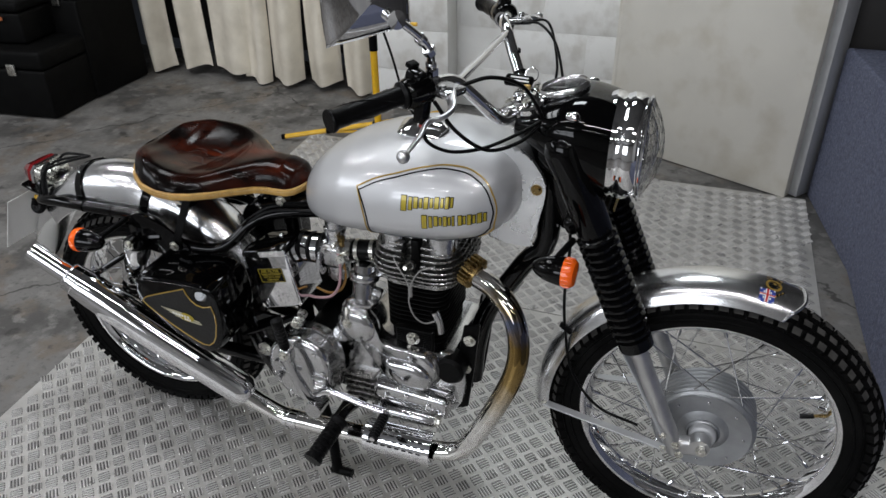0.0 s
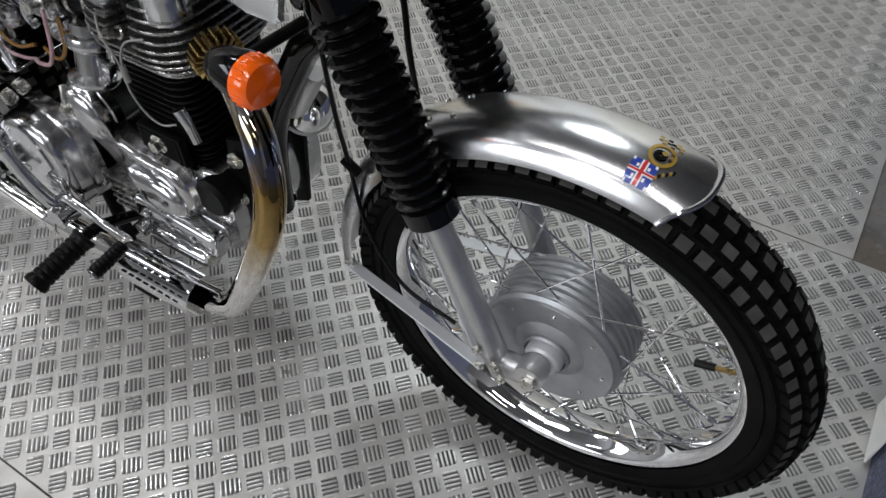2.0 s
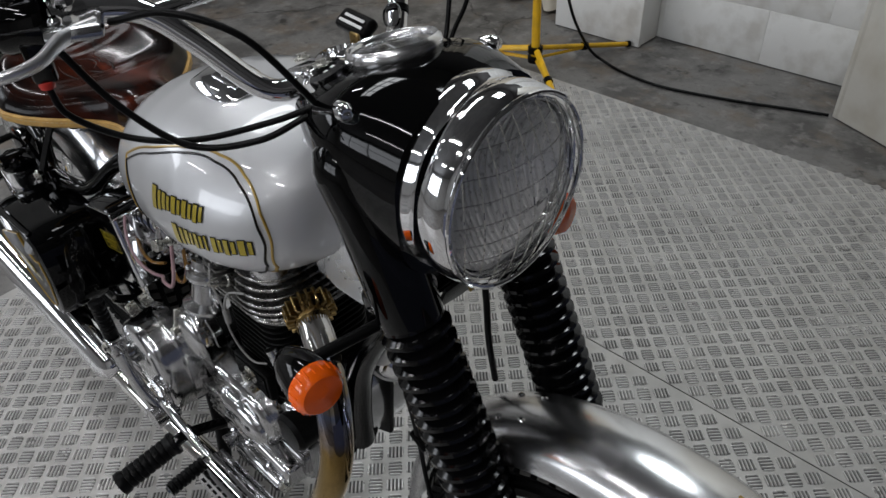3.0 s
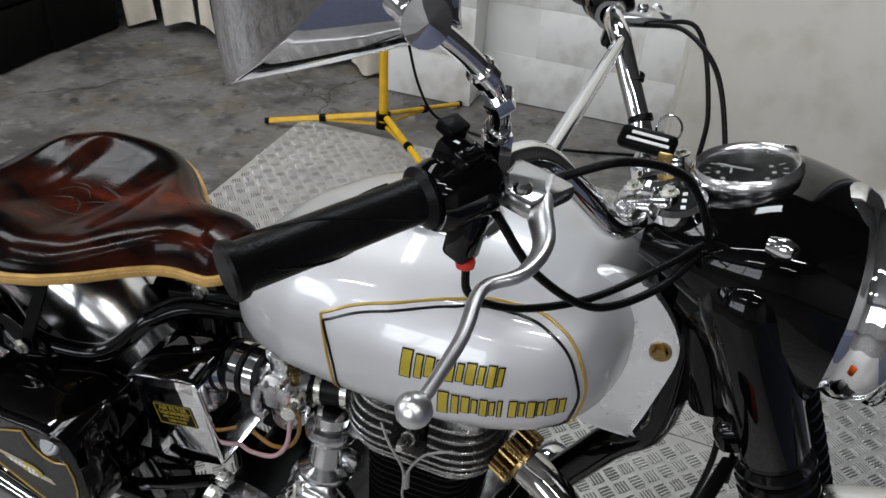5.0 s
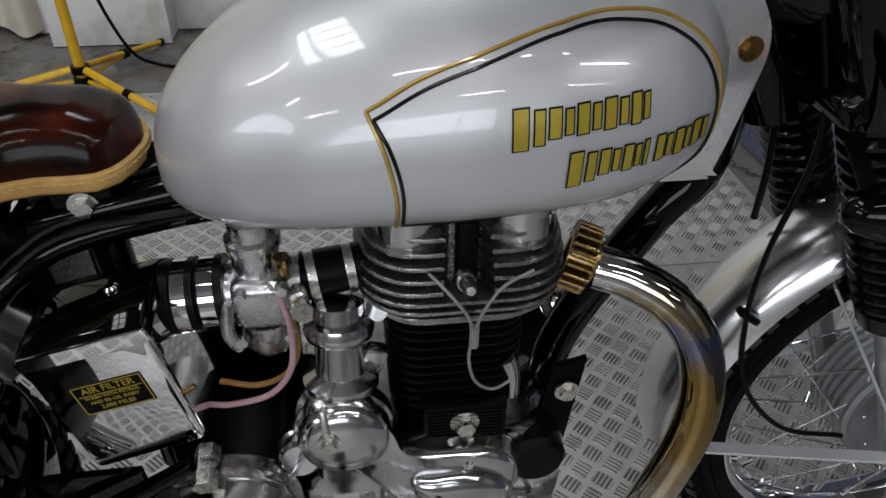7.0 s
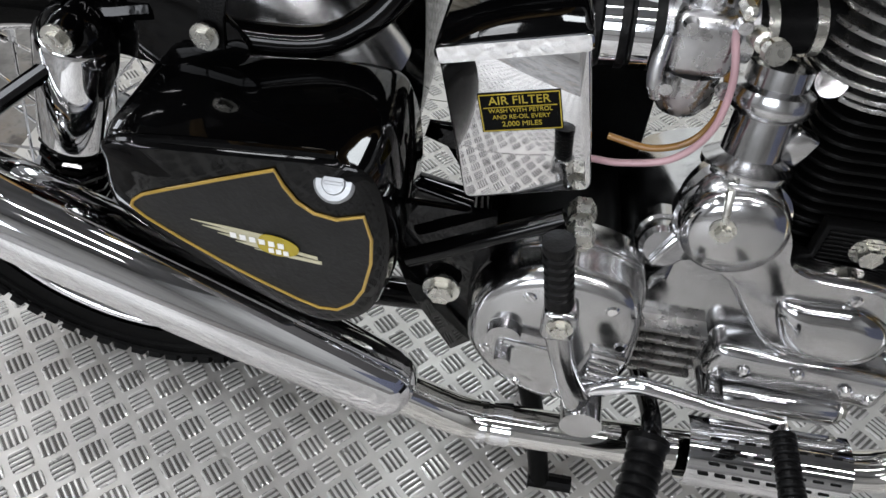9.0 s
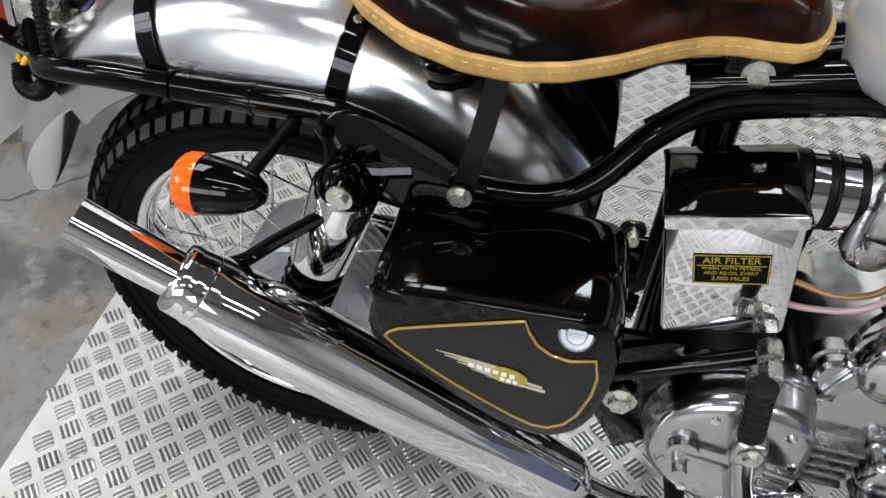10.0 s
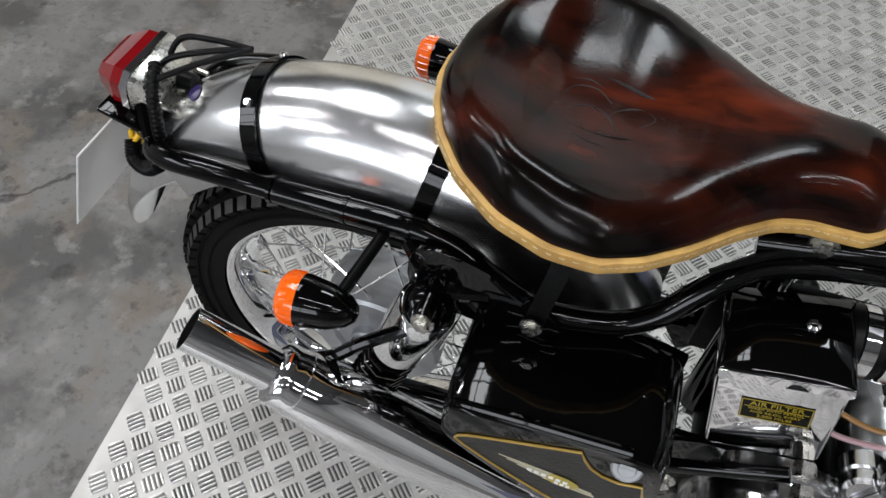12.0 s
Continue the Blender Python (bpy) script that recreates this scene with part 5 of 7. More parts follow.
# maker's mark as plain gold shapes with dark edging: a row above, a row below stepped forward
mark_rows = [(0.784, 0.8140, [(0.021, 1.40), (0.0160, 1.0), (0.0160, 1.0), (0.0160, 1.0), (0.0130, 1.0)]),
             (0.824, 0.7800, [(0.019, 1.40), (0.0140, 1.0), (0.0125, 1.0), (0.0065, 1.0), (0.0125, 1.0), (0.0125, 1.0), (0.0140, 1.0)])]
for x, z, marks in mark_rows:
    for w, h in marks:
        hh = 0.0190 * h
        zb = z - (hh - 0.0190) * 0.75
        # a broad and a narrow upright bar
        shapes = [(0.0, 0.40 * w, 0.0, hh)] if w < 0.008 else [(0.0, 0.46 * w, 0.0, hh), (0.68 * w, 0.98 * w, 0.08 * hh, 0.92 * hh)]
        bm = NB()
        for x0, x1, z0, z1 in shapes:
            tank_patch(bm, x + x0 - 0.0011, x + x1 + 0.0011, zb + z0 - 0.0011, zb + z1 + 0.0011, 0.0007, 0.0, 0.10)
        em = part("mark_edge", bm, black_line, tank)
        bm = NB()
        for x0, x1, z0, z1 in shapes:
            tank_patch(bm, x + x0, x + x1, zb + z0, zb + z1, 0.0012, 0.0, 0.10)
        part("mark_shape", bm, gold, em, "plain gold shape")
        x += w + 0.0032

# filler cap
CAPP = Matrix.Translation((0.781, -0.040, 0.910)) @ pose(0, 0, 0, 14, 0, 0)
bm = NB()
out = smooth_outline([(-0.042, -0.012), (-0.036, -0.026), (0.0, -0.031), (0.036, -0.026), (0.048, -0.006), (0.048, 0.006), (0.036, 0.026), (0.0, 0.031), (-0.036, 0.026), (-0.042, 0.012)], 3)
rings = [[CAPP @ Vector((x * k, y * k, z)) for x, y in out] for z, k in ((-0.003, 0.60), (-0.003, 1.0), (0.000, 1.04), (0.002, 1.05), (0.004, 1.0), (0.0085, 0.74), (0.0100, 0.62), (0.0105, 0.05))]
loft(bm, rings)
capp = part("filler_cap", bm, chrome, tank, "chromed flip-up filler cap", 25)
bm = NB()
block(bm, (0.046, 0.022, 0.008), CAPP @ pose(0.016, 0, 0.0105, 0, 5, 0), 0.0025, 2)
lathe(bm, [(0, 0.0005), (0.0065, 0.0005), (0.0075, 0.002), (0.0090, 0.002), (0.0095, 0.0)], CAPP @ pose(0.013, 0.002, 0.0147, 0, 5, 0), 24)
part("cap_latch", bm, chrome, capp, "cap latch and lock", 30)
bm = NB()
lathe(bm, [(0, -0.022), (0.026, -0.022), (0.026, -0.002), (0.020, -0.001)], CAPP, 32)
part("cap_seal", bm, rubber, capp, "black seal")

# front tongues of the tank
for s in (-1, 1):
    bm = NB()
    prism(bm, smooth_outline([(0.925, 0.885), (0.955, 0.897), (0.985, 0.884), (1.010, 0.853), (1.020, 0.822), (1.013, 0.775), (0.998, 0.710), (0.990, 0.701), (0.915, 0.706), (0.93, 0.74), (0.945, 0.80)], 4), 0.011, on_side(s * 0.040 + (0.011 if s > 0 else 0)), 0.0065, 4)
    tongue = part("tank_tongue", bm, bare_sheet, tank, "bright sheet-metal front tongue of the tank", 30)
    bolts(tongue, [(1.003, s * 0.0515, 0.823)], (0, s, 0), 0.9, zinc_bolt)

# ---- saddle ----
SX = [0.100, 0.107, 0.122, 0.150, 0.190, 0.235, 0.272, 0.304, 0.338, 0.372, 0.402, 0.428, 0.452, 0.472, 0.486, 0.495, 0.500]
SW = [0.012, 0.045, 0.080, 0.118, 0.149, 0.164, 0.163, 0.147, 0.119, 0.085, 0.061, 0.053, 0.053, 0.054, 0.045, 0.027, 0.006]


def seat_base(x):
    return float(np.interp(x, [0.10, 0.19, 0.27, 0.34, 0.40, 0.45, 0.50], [0.757, 0.751, 0.746, 0.738, 0.733, 0.732, 0.735]))


def seat_top(x, u):
    """Height of the leather at x and across u (-1 to 1)."""
    e = abs(u)
    crown = np.interp(x, [0.100, 0.112, 0.14, 0.18, 0.25, 0.31, 0.37, 0.42, 0.455, 0.486, 0.500], [0.004, 0.026, 0.052, 0.060, 0.048, 0.034, 0.038, 0.042, 0.042, 0.030, 0.004])
    dish = np.interp(x, [0.110, 0.15, 0.2, 0.27, 0.33, 0.40, 0.512], [0.0, 0.024, 0.042, 0.036, 0.010, 0.0, 0.0])
    edge = (1 - e ** 4.5) ** 0.6
    ridge = np.interp(x, [0.098, 0.26, 0.34, 0.42, 0.512], [0, 0, 0.006, 0.006, 0.0]) * (1 - e ** 2)
    return crown * edge - dish * (1 - min(1, e / 0.85) ** 2) * edge + ridge


bm = NB()
xs_s = list(np.linspace(0, 1, 56))
rings = []
for t in xs_s:
    x = 0.100 + 0.400 * (0.5 - 0.5 * math.cos(math.pi * t))
    w = np.interp(x, SX, SW)
    ring = []
    for k in range(33):
        u = math.sin((-1 + 2 * k / 32) * math.pi / 2)
        ring.append((x, u * w, seat_base(x) + 0.006 + seat_top(x, u)))
    for k in range(9):
        u = 1 - 2 * k / 8
        ring.append((x, u * w * 0.985, seat_base(x) - 0.002))
    rings.append(ring)
loft(bm, rings)
saddle = part("saddle", bm, seat_leather, bike, "burnished dark brown leather saddle with tan welt", 60)
sm = saddle.modifiers.new("round", "SUBSURF")
sm.levels = sm.render_levels = 1
line = []
for t in np.linspace(0, 1, 60):
    x = 0.100 + 0.400 * (0.5 - 0.5 * math.cos(math.pi * t))
    line.append((x, -np.interp(x, SX, SW), seat_base(x)))
loopp = line + [(x, -y, z) for x, y, z in reversed(line[1:-1])]
bm = NB()
rings = []
n = len(loopp)
for i in range(n):
    p, q, r0 = Vector(loopp[i]), Vector(loopp[(i + 1) % n]), Vector(loopp[i - 1])
    d = (q - r0).normalized()
    o = Vector((d.y, -d.x, 0))
    if o.dot(p - Vector((0.25, 0, p.z))) < 0:
        o = -o
    rings.append([p + o * 0.0005 + Vector((0, 0, 0.0075)), p + o * 0.0042 + Vector((0, 0, 0.006)), p + o * 0.0046 + Vector((0, 0, -0.005)), p + o * 0.002 + Vector((0, 0, -0.008)), p - o * 0.012 + Vector((0, 0, -0.007)), p - o * 0.012 + Vector((0, 0, 0.006))])
loft(bm, rings, True, False, True)
welt = part("welt", bm, tan_leather, saddle, "pale tan stitched leather welt", 60)
bm = NB()
for i in range(0, n):
    p, q = Vector(loopp[i]), Vector(loopp[(i + 1) % n])
    L = (q - p).length
    if L < 1e-5:
        continue
    o = Vector(((q - p).y, -(q - p).x, 0)).normalized()
    if o.dot(p - Vector((0.25, 0, p.z))) < 0:
        o = -o
    m = max(1, round(L / 0.0075))
    for k in range(m):
        c = p.lerp(q, (k + 0.5) / m) + o * 0.0046 + Vector((0, 0, 0.002))
        a, b = c - (q - p).normalized() * 0.0022, c + (q - p).normalized() * 0.0022
        tube(bm, [a, c + o * 0.0006, b], 0.0006, 5, 1)
tagged(part("stitching", bm, thread, saddle, "pale thread stitches"), kind="stuff")


def seat_spot(x, y, lift=0.0007):
    return (x, y, seat_base(x) + 0.006 + seat_top(x, y / np.interp(x, SX, SW)) + lift)


# the stamped device on the leather, as plain curved strokes
bm = NB()
for pts in ([(0.165, -0.030), (0.175, -0.006), (0.195, 0.0), (0.21, -0.012)], [(0.205, -0.045), (0.215, -0.02), (0.235, -0.008), (0.25, -0.02), (0.235, -0.035)], [(0.17, -0.055), (0.20, -0.060), (0.235, -0.05)], [(0.18, 0.012), (0.21, 0.018), (0.245, 0.008)], [(0.172, -0.04), (0.19, -0.025), (0.2, -0.03)], [(0.18, -0.07), (0.20, -0.075), (0.22, -0.072)], [(0.188, -0.02), (0.21, -0.03), (0.222, -0.05)], [(0.165, 0.0), (0.185, 0.008), (0.20, 0.004)]):
    tube(bm, [seat_spot(x + 0.040, y + 0.012, -0.0016) for x, y in pts], [0.0017, 0.0022, 0.0018], 8, 6, 1.0)
part("stamped_mark", bm, mat("dark_stamp", (0.006, 0.003, 0.0025), 0.4, 0.0, 90, 0.4, grain=0.3, grain_scale=500, specular=0.3), saddle, "dark stamped strokes")
for s in (-1, 1):
    bm = NB()
    pts = []
    for k in range(60):
        a = k * 0.62
        pts.append((0.200 + 0.022 * math.cos(a), s * 0.040 + 0.018 * math.sin(a), 0.645 + 0.0016 * k))
    tube(bm, pts, 0.0035, 8, 1)
    part("saddle_spring", bm, gloss_black, saddle, "black coil spring")
bm = NB()
block(bm, (0.05, 0.012, 0.055), pose(0.452, -0.036, 0.700), 0.003)
bk = part("saddle_bracket", bm, gloss_black, saddle, "black saddle nose bracket")
bolts(bk, [(0.453, -0.043, 0.705)], (0, -1, 0), 1.1)


# ---- rear mudguard and its rails ----
GC = Vector((0.025, 0.0, 0.335))
bm = NB()
guard(bm, GC, 0.383, 0.300, 0.074, 30, 133, 60, 18)
rguard = part("rear_mudguard", bm, guard_alloy, bike, "polished alloy rear mudguard", 50)
bm = NB()
rings = []
for i in range(17):
    t = i / 16
    a, w = radians(132 + 41 * t), 0.066 * math.sqrt(1 - 0.985 * t ** 3)
    crown, edge = 0.378 - 0.016 * t, 0.318 + 0.043 * t
    top = [(u, crown - (crown - edge) * (1 - math.sqrt(1 - abs(u) ** 2.1))) for u in (-1 + k / 6 for k in range(13))]
    rings.append([Vector((GC.x + r * math.cos(a), u * w, GC.z + r * math.sin(a))) for u, r in top] + [Vector((GC.x + (r - 0.0016) * math.cos(a), u * w * 0.98, GC.z + (r - 0.0016) * math.sin(a))) for u, r in reversed(top)])
loft(bm, rings)
part("guard_tail", bm, guard_alloy, rguard, "curved tail of the mudguard")


def guard_strap(a, drop, name="mudguard_strap"):
    """A black strip bent over the guard at an angle, carried down to the rail."""
    pts = []
    for k in range(21):
        u = -1 + 2 * k / 20
        rr = 0.386 - 0.083 * (1 - math.sqrt(max(0, 1 - abs(u) ** 2.1)))
        pts.append(Vector((GC.x + rr * math.cos(a), u * 0.0765, GC.z + rr * math.sin(a))))
    pts = [pts[0] + Vector((drop[0], -0.010, drop[1]))] + pts + [pts[-1] + Vector((drop[0], 0.010, drop[1]))]
    t = Vector((-math.sin(a), 0, math.cos(a)))
    bm = NB()
    rings = []
    for i, p in enumerate(pts):
        q = pts[min(i + 1, len(pts) - 1)] - pts[max(i - 1, 0)]
        nrm = t.cross(q.normalized()).normalized() * 0.0013
        rings.append([p - t * 0.0095 - nrm, p + t * 0.0095 - nrm, p + t * 0.0095 + nrm, p - t * 0.0095 + nrm])
    loft(bm, rings)
    st = part(name, bm, gloss_black, rguard, "gloss black strap over the mudguard", 30)
    for s in (-1, 1):
        u = -0.52 * -s
        rr = 0.388 - 0.083 * (1 - math.sqrt(1 - abs(u) ** 2.1))
        bolts(st, [(GC.x + rr * math.cos(a), u * 0.0765, GC.z + rr * math.sin(a))], (math.cos(a) * 0.8, s * 0.6, math.sin(a) * 0.8), 0.75, screw_mesh, "screw")
    return st


guard_strap(radians(108.5), (0.0, -0.005))
guard_strap(radians(76), (-0.005, -0.005))
bm = NB()
rows = []
for k in range(9):
    u = -0.34 + 0.34 * k / 8
    e = 1.5 * math.sqrt(max(0.0, 1 - (k / 4 - 1) ** 2)) + 0.05
    a0, a1 = radians(121.5 + 1.5 * k / 8 - e), radians(121.5 + 1.5 * k / 8 + e)
    rr = 0.3838 - 0.083 * (1 - math.sqrt(1 - abs(u) ** 2.1))
    rows.append([(GC.x + rr * math.cos(a), u * 0.0745, GC.z + rr * math.sin(a)) for a in (a0, a1)])
vs = [[bm.verts.new(p) for p in r] for r in rows]
for a, b in zip(vs, vs[1:]):
    bm.faces.new((a[0], a[1], b[1], b[0]))
part("oval_sticker", bm, mat("violet_sticker", (0.03, 0.015, 0.11), 0.35, 0.0, 40, 0.2, coat=0.4), rguard, "worn violet and gold sticker")

# frame tubes
bm = NB()
rail = [(-0.235, 0.0, 0.598), (-0.228, -0.045, 0.600), (-0.190, -0.080, 0.622), (-0.12, -0.090, 0.633), (-0.02, -0.091, 0.634), (0.09, -0.092, 0.637), (0.15, -0.098, 0.630), (0.19, -0.11, 0.612), (0.235, -0.118, 0.600), (0.304, -0.105, 0.594), (0.345, -0.092, 0.612), (0.385, -0.070, 0.652), (0.43, -0.048, 0.672), (0.52, -0.040, 0.690), (0.60, -0.040, 0.700)]
tube(bm, rail, 0.0125, 14, 5)
tube(bm, [(x, -y, z) for x, y, z in rail], 0.0125, 14, 5)
frame_ = part("frame", bm, gloss_black, bike, "gloss black tubular frame with rear loop", 60)
for s in (-1, 1):
    bm = NB()
    tube(bm, [(0.10, s * 0.0925, 0.636), (-0.05, s * 0.0915, 0.6335)], 0.0133, 14, 1)
    for x in (0.098, 0.03, -0.05):
        lathe(bm, [(0.0130, -0.002), (0.0146, -0.002), (0.0146, 0.002), (0.0130, 0.002)], axis_pose((x, s * 0.092, 0.635), (x + 1, s * 0.092, 0.635)), 16)
    part("rail_sleeve", bm, gloss_black, frame_, "thicker sleeve on the rear rail")
bm = NB()
tube(bm, [(0.955, 0, 0.86), (0.70, 0, 0.80), (0.52, 0, 0.722), (0.40, 0, 0.692)], 0.019, 16, 4)
tube(bm, [(0.405, -0.034, 0.683), (0.56, -0.034, 0.716)], 0.016, 14, 1)
tube(bm, [(0.405, 0.034, 0.683), (0.56, 0.034, 0.716)], 0.016, 14, 1)
part("top_tube", bm, gloss_black, frame_, "black top tube")
bm = NB()
tube(bm, [(1.012, 0, 0.90), (1.02, 0, 0.70), (0.978, 0, 0.632), (0.905, 0, 0.50), (0.880, 0, 0.40), (0.872, 0, 0.30)], [0.030, 0.022, 0.021, 0.021, 0.021, 0.021], 18, 4)
part("down_tube", bm, gloss_black, frame_, "black front down tube")
bm = NB()
tube(bm, [(0.445, 0, 0.70), (0.448, 0, 0.55), (0.450, 0, 0.33)], 0.019, 16, 3)
part("seat_tube", bm, gloss_black, frame_, "black seat tube")
for s in (-1, 1):
    bm = NB()
    tube(bm, [(0.44, s * 0.075, 0.285), (0.30, s * 0.095, 0.300), (0.15, s * 0.105, 0.315), (0.026, s * 0.108, 0.310)], 0.017, 14, 4)
    block(bm, (0.075, 0.010, 0.05), pose(0.024, s * 0.108, 0.310), 0.004)
    part("swinging_arm", bm, gloss_black, frame_, "black swinging arm")
    bm = NB()
    prism(bm, smooth_outline([(0.115, 0.655), (0.16, 0.665), (0.235, 0.630), (0.262, 0.592), (0.22, 0.572), (0.16, 0.578), (0.115, 0.592)], 4), 0.006, on_side(s * 0.128 + (0.003 if s > 0 else 0)), 0.001)
    gus = part("shock_gusset", bm, gloss_black, frame_, "black gusset plate")
    bolts(gus, [(0.235, s * 0.146, 0.611)], (0, s, 0), 0.9)
    bm = NB()
    tube(bm, [(0.235, s * 0.12, 0.611), (0.235, s * 0.146, 0.611)], 0.009, 12, 1)
    part("gusset_boss", bm, gloss_black, gus)
    bm = NB()
    top = 0.46 if s < 0 else 0.37
    prism(bm, [(0.36, top), (0.46, top), (0.47, 0.30), (0.43, 0.26), (0.385, 0.34), (0.355, top - 0.02)], 0.008, on_side(s * 0.118 + (0.004 if s > 0 else 0)), 0.001)
    gp = part("rear_engine_plate", bm, gloss_black, frame_, "black engine plate")
    bolts(gp, [(0.417, s * 0.135, 0.366)], (0, s, 0), 1.5)
    bm = NB()
    tube(bm, [(0.417, s * 0.11, 0.366), (0.417, s * 0.135, 0.366)], 0.009, 12, 1)
    part("plate_stud", bm, zinc, gp)
bm = NB()
tube(bm, [(0.385, -0.145, 0.412), (0.44, -0.147, 0.445), (0.515, -0.146, 0.488)], 0.0085, 12, 4, 0.7)
part("frame_strut", bm, gloss_black, frame_, "black strut under the air filter")
bm = NB()
for z in (-0.012, 0.012):
    lathe(bm, [(0, z + 0.008), (0.011, z + 0.008), (0.012, z), (0.011, z - 0.008), (0, z - 0.008)], pose(0.528, -0.150, 0.488, 100, 0, 0), 6)
part("strut_nut", bm, zinc, frame_, "plated nut")

for s in (-1, 1):
    bm = NB()
    loft(bm, [[(x - 0.0095, s * y, z), (x + 0.0095, s * y, z), (x + 0.0095, s * (y + 0.003), z + 0.001), (x - 0.0095, s * (y + 0.003), z + 0.001)] for x, y, z in ((0.236, 0.137, 0.597), (0.238, 0.135, 0.622), (0.246, 0.118, 0.660), (0.252, 0.096, 0.700), (0.255, 0.080, 0.738))])
    part("seat_strut", bm, satin_black, frame_, "flat black strut under the saddle", 30)
    for k, (dy, dz) in enumerate(((0.010, 0.030), (-0.004, 0.038))):
        bm = NB()
        tube(bm, [(0.375, s * (0.070 + dy), 0.640 + dz - 0.02), (0.43, s * (0.052 + dy), 0.668 + dz * 0.6), (0.52, s * (0.046 + dy), 0.688 + dz * 0.4), (0.60, s * (0.044 + dy), 0.700 + dz * 0.2)], 0.0042, 8, 5)
        part("wiring_loom", bm, rubber, frame_, "black wiring along the frame")

# ---- shock absorbers ----
for s in (-1, 1):
    a, b = Vector((0.140, s * 0.150, 0.612)), Vector((0.045, s * 0.140, 0.335))
    L = (b - a).length
    m = axis_pose(a, b)
    bm = NB()
    lathe(bm, [(0, 0.010), (0.0285, 0.010), (0.030, 0.013), (0.030, 0.110), (0.0285, 0.114), (0.0, 0.114)], m, 32)
    sh = part("shock_absorber", bm, chrome, bike, "chromed rear shock absorber cover")
    bm = NB()
    pts = [m @ Vector((0.026 * math.cos(q * 0.7), 0.026 * math.sin(q * 0.7), 0.115 + q * 0.0019)) for q in range(62)]
    tube(bm, pts, 0.0042, 8, 1)
    part("spring", bm, gloss_black, sh, "black coil spring")
    bm = NB()
    lathe(bm, [(0, 0.11), (0.016, 0.11), (0.016, L), (0, L)], m, 20)
    part("damper_tube", bm, satin_black, sh)
    bm = NB()
    hexbolt(bm, axis_pose(a + Vector((0, s * 0.026, 0)), a + Vector((0, s, 0))), 0.0078, 0.007)
    part("top_eye_bolt", bm, zinc, sh, "plated bolt and washer", 30)
    bm = NB()
    lathe(bm, [(0, 0.003), (0.012, 0.003), (0.014, -0.004), (0.014, -0.040), (0, -0.040)], axis_pose(a + Vector((0, s * 0.022, 0)), a + Vector((0, s, 0))), 28)
    lathe(bm, [(0.010, -0.012), (0.020, -0.006), (0.026, 0.006), (0.0265, 0.010), (0.022, 0.010)], m, 32)
    part("top_bell", bm, gloss_black, sh, "black top bell and eye", 40)
    bm = NB()
    tube(bm, [(0.10, s * 0.105, 0.628), (0.14, s * 0.135, 0.614), (0.19, s * 0.13, 0.618)], 0.008, 8, 4)
    part("top_bracket", bm, gloss_black, sh)

# ---- tool box ----
box_out = smooth_outline([(0.190, 0.574), (0.300, 0.583), (0.360, 0.585), (0.383, 0.570), (0.392, 0.51), (0.380, 0.440), (0.348, 0.408), (0.310, 0.412), (0.250, 0.446), (0.200, 0.484), (0.174, 0.512), (0.176, 0.552)], 5)
bm = NB()
rings = []
for y, k, dz in ((-0.110, 0.97, 0), (-0.118, 1.0, 0), (-0.200, 1.0, -0.002), (-0.216, 0.975, -0.004), (-0.225, 0.955, -0.003), (-0.2275, 0.91, -0.002), (-0.228, 0.5, -0.006), (-0.228, 0.05, -0.006)):
    rings.append([(0.285 + (x - 0.285) * k, y, 0.512 + (z - 0.512) * k + dz) for x, z in box_out])
loft(bm, rings)
tool = part("tool_box", bm, gloss_black, bike, "gloss black side tool box with gold lining", 40)
bm = NB()
crease = curve_points([(0.180, -0.2160, 0.556), (0.195, -0.2185, 0.566), (0.24, -0.2195, 0.5725), (0.30, -0.2195, 0.5765), (0.350, -0.2190, 0.5785)], 6)
tube(bm, crease, 0.0048, 10, 1)
part("box_crease", bm, gloss_black, tool)
field = [(0.193, 0.513), (0.196, 0.519), (0.205, 0.526), (0.226, 0.535), (0.268, 0.552), (0.309, 0.568), (0.314, 0.555), (0.322, 0.542), (0.334, 0.533), (0.350, 0.530), (0.370, 0.537), (0.375, 0.515), (0.374, 0.490), (0.367, 0.458),
         (0.358, 0.440), (0.345, 0.429), (0.330, 0.428), (0.312, 0.435), (0.285, 0.449), (0.255, 0.466), (0.225, 0.486), (0.202, 0.503)]
bm = NB()
prism(bm, [(x, z) for x, z in field], 0.0010, on_side(-0.2278))
part("box_panel", bm, mat("dark_grey_panel", (0.006, 0.006, 0.006), 0.42, 0.0, 60, 0.35, grain=0.35, grain_scale=220, coat=0.05, specular=0.35), tool, "dark grey grained panel", 0)
bm = NB()
ln = [(x, -0.2290, z) for x, z in field]
tube(bm, ln + [ln[0]], 0.0014, 6, 1)
part("box_lining", bm, gold_line, tool, "gold lining")
badge_cream = mat("badge_cream", (0.50, 0.47, 0.33), 0.35, 0.1, 60, 0.1)
for x0, z0, x1, z1, w in ((0.238, 0.5085, 0.300, 0.5010, 0.0016), (0.246, 0.5040, 0.296, 0.4975, 0.0022), (0.257, 0.4985, 0.300, 0.4925, 0.0022), (0.270, 0.4925, 0.305, 0.4880, 0.0018),
                          (0.284, 0.4872, 0.336, 0.4822, 0.0016), (0.300, 0.4925, 0.333, 0.4868, 0.0014)):
    bm = NB()
    prism(bm, [(x0, z0), ((x0 + x1) / 2, (z0 + z1) / 2 - w), (x1, z1 - w), (x1, z1 + w), ((x0 + x1) / 2, (z0 + z1) / 2 + w)], 0.0008, on_side(-0.2290))
    part("badge_wing", bm, badge_cream, tool, "cream wing stripe", 0)
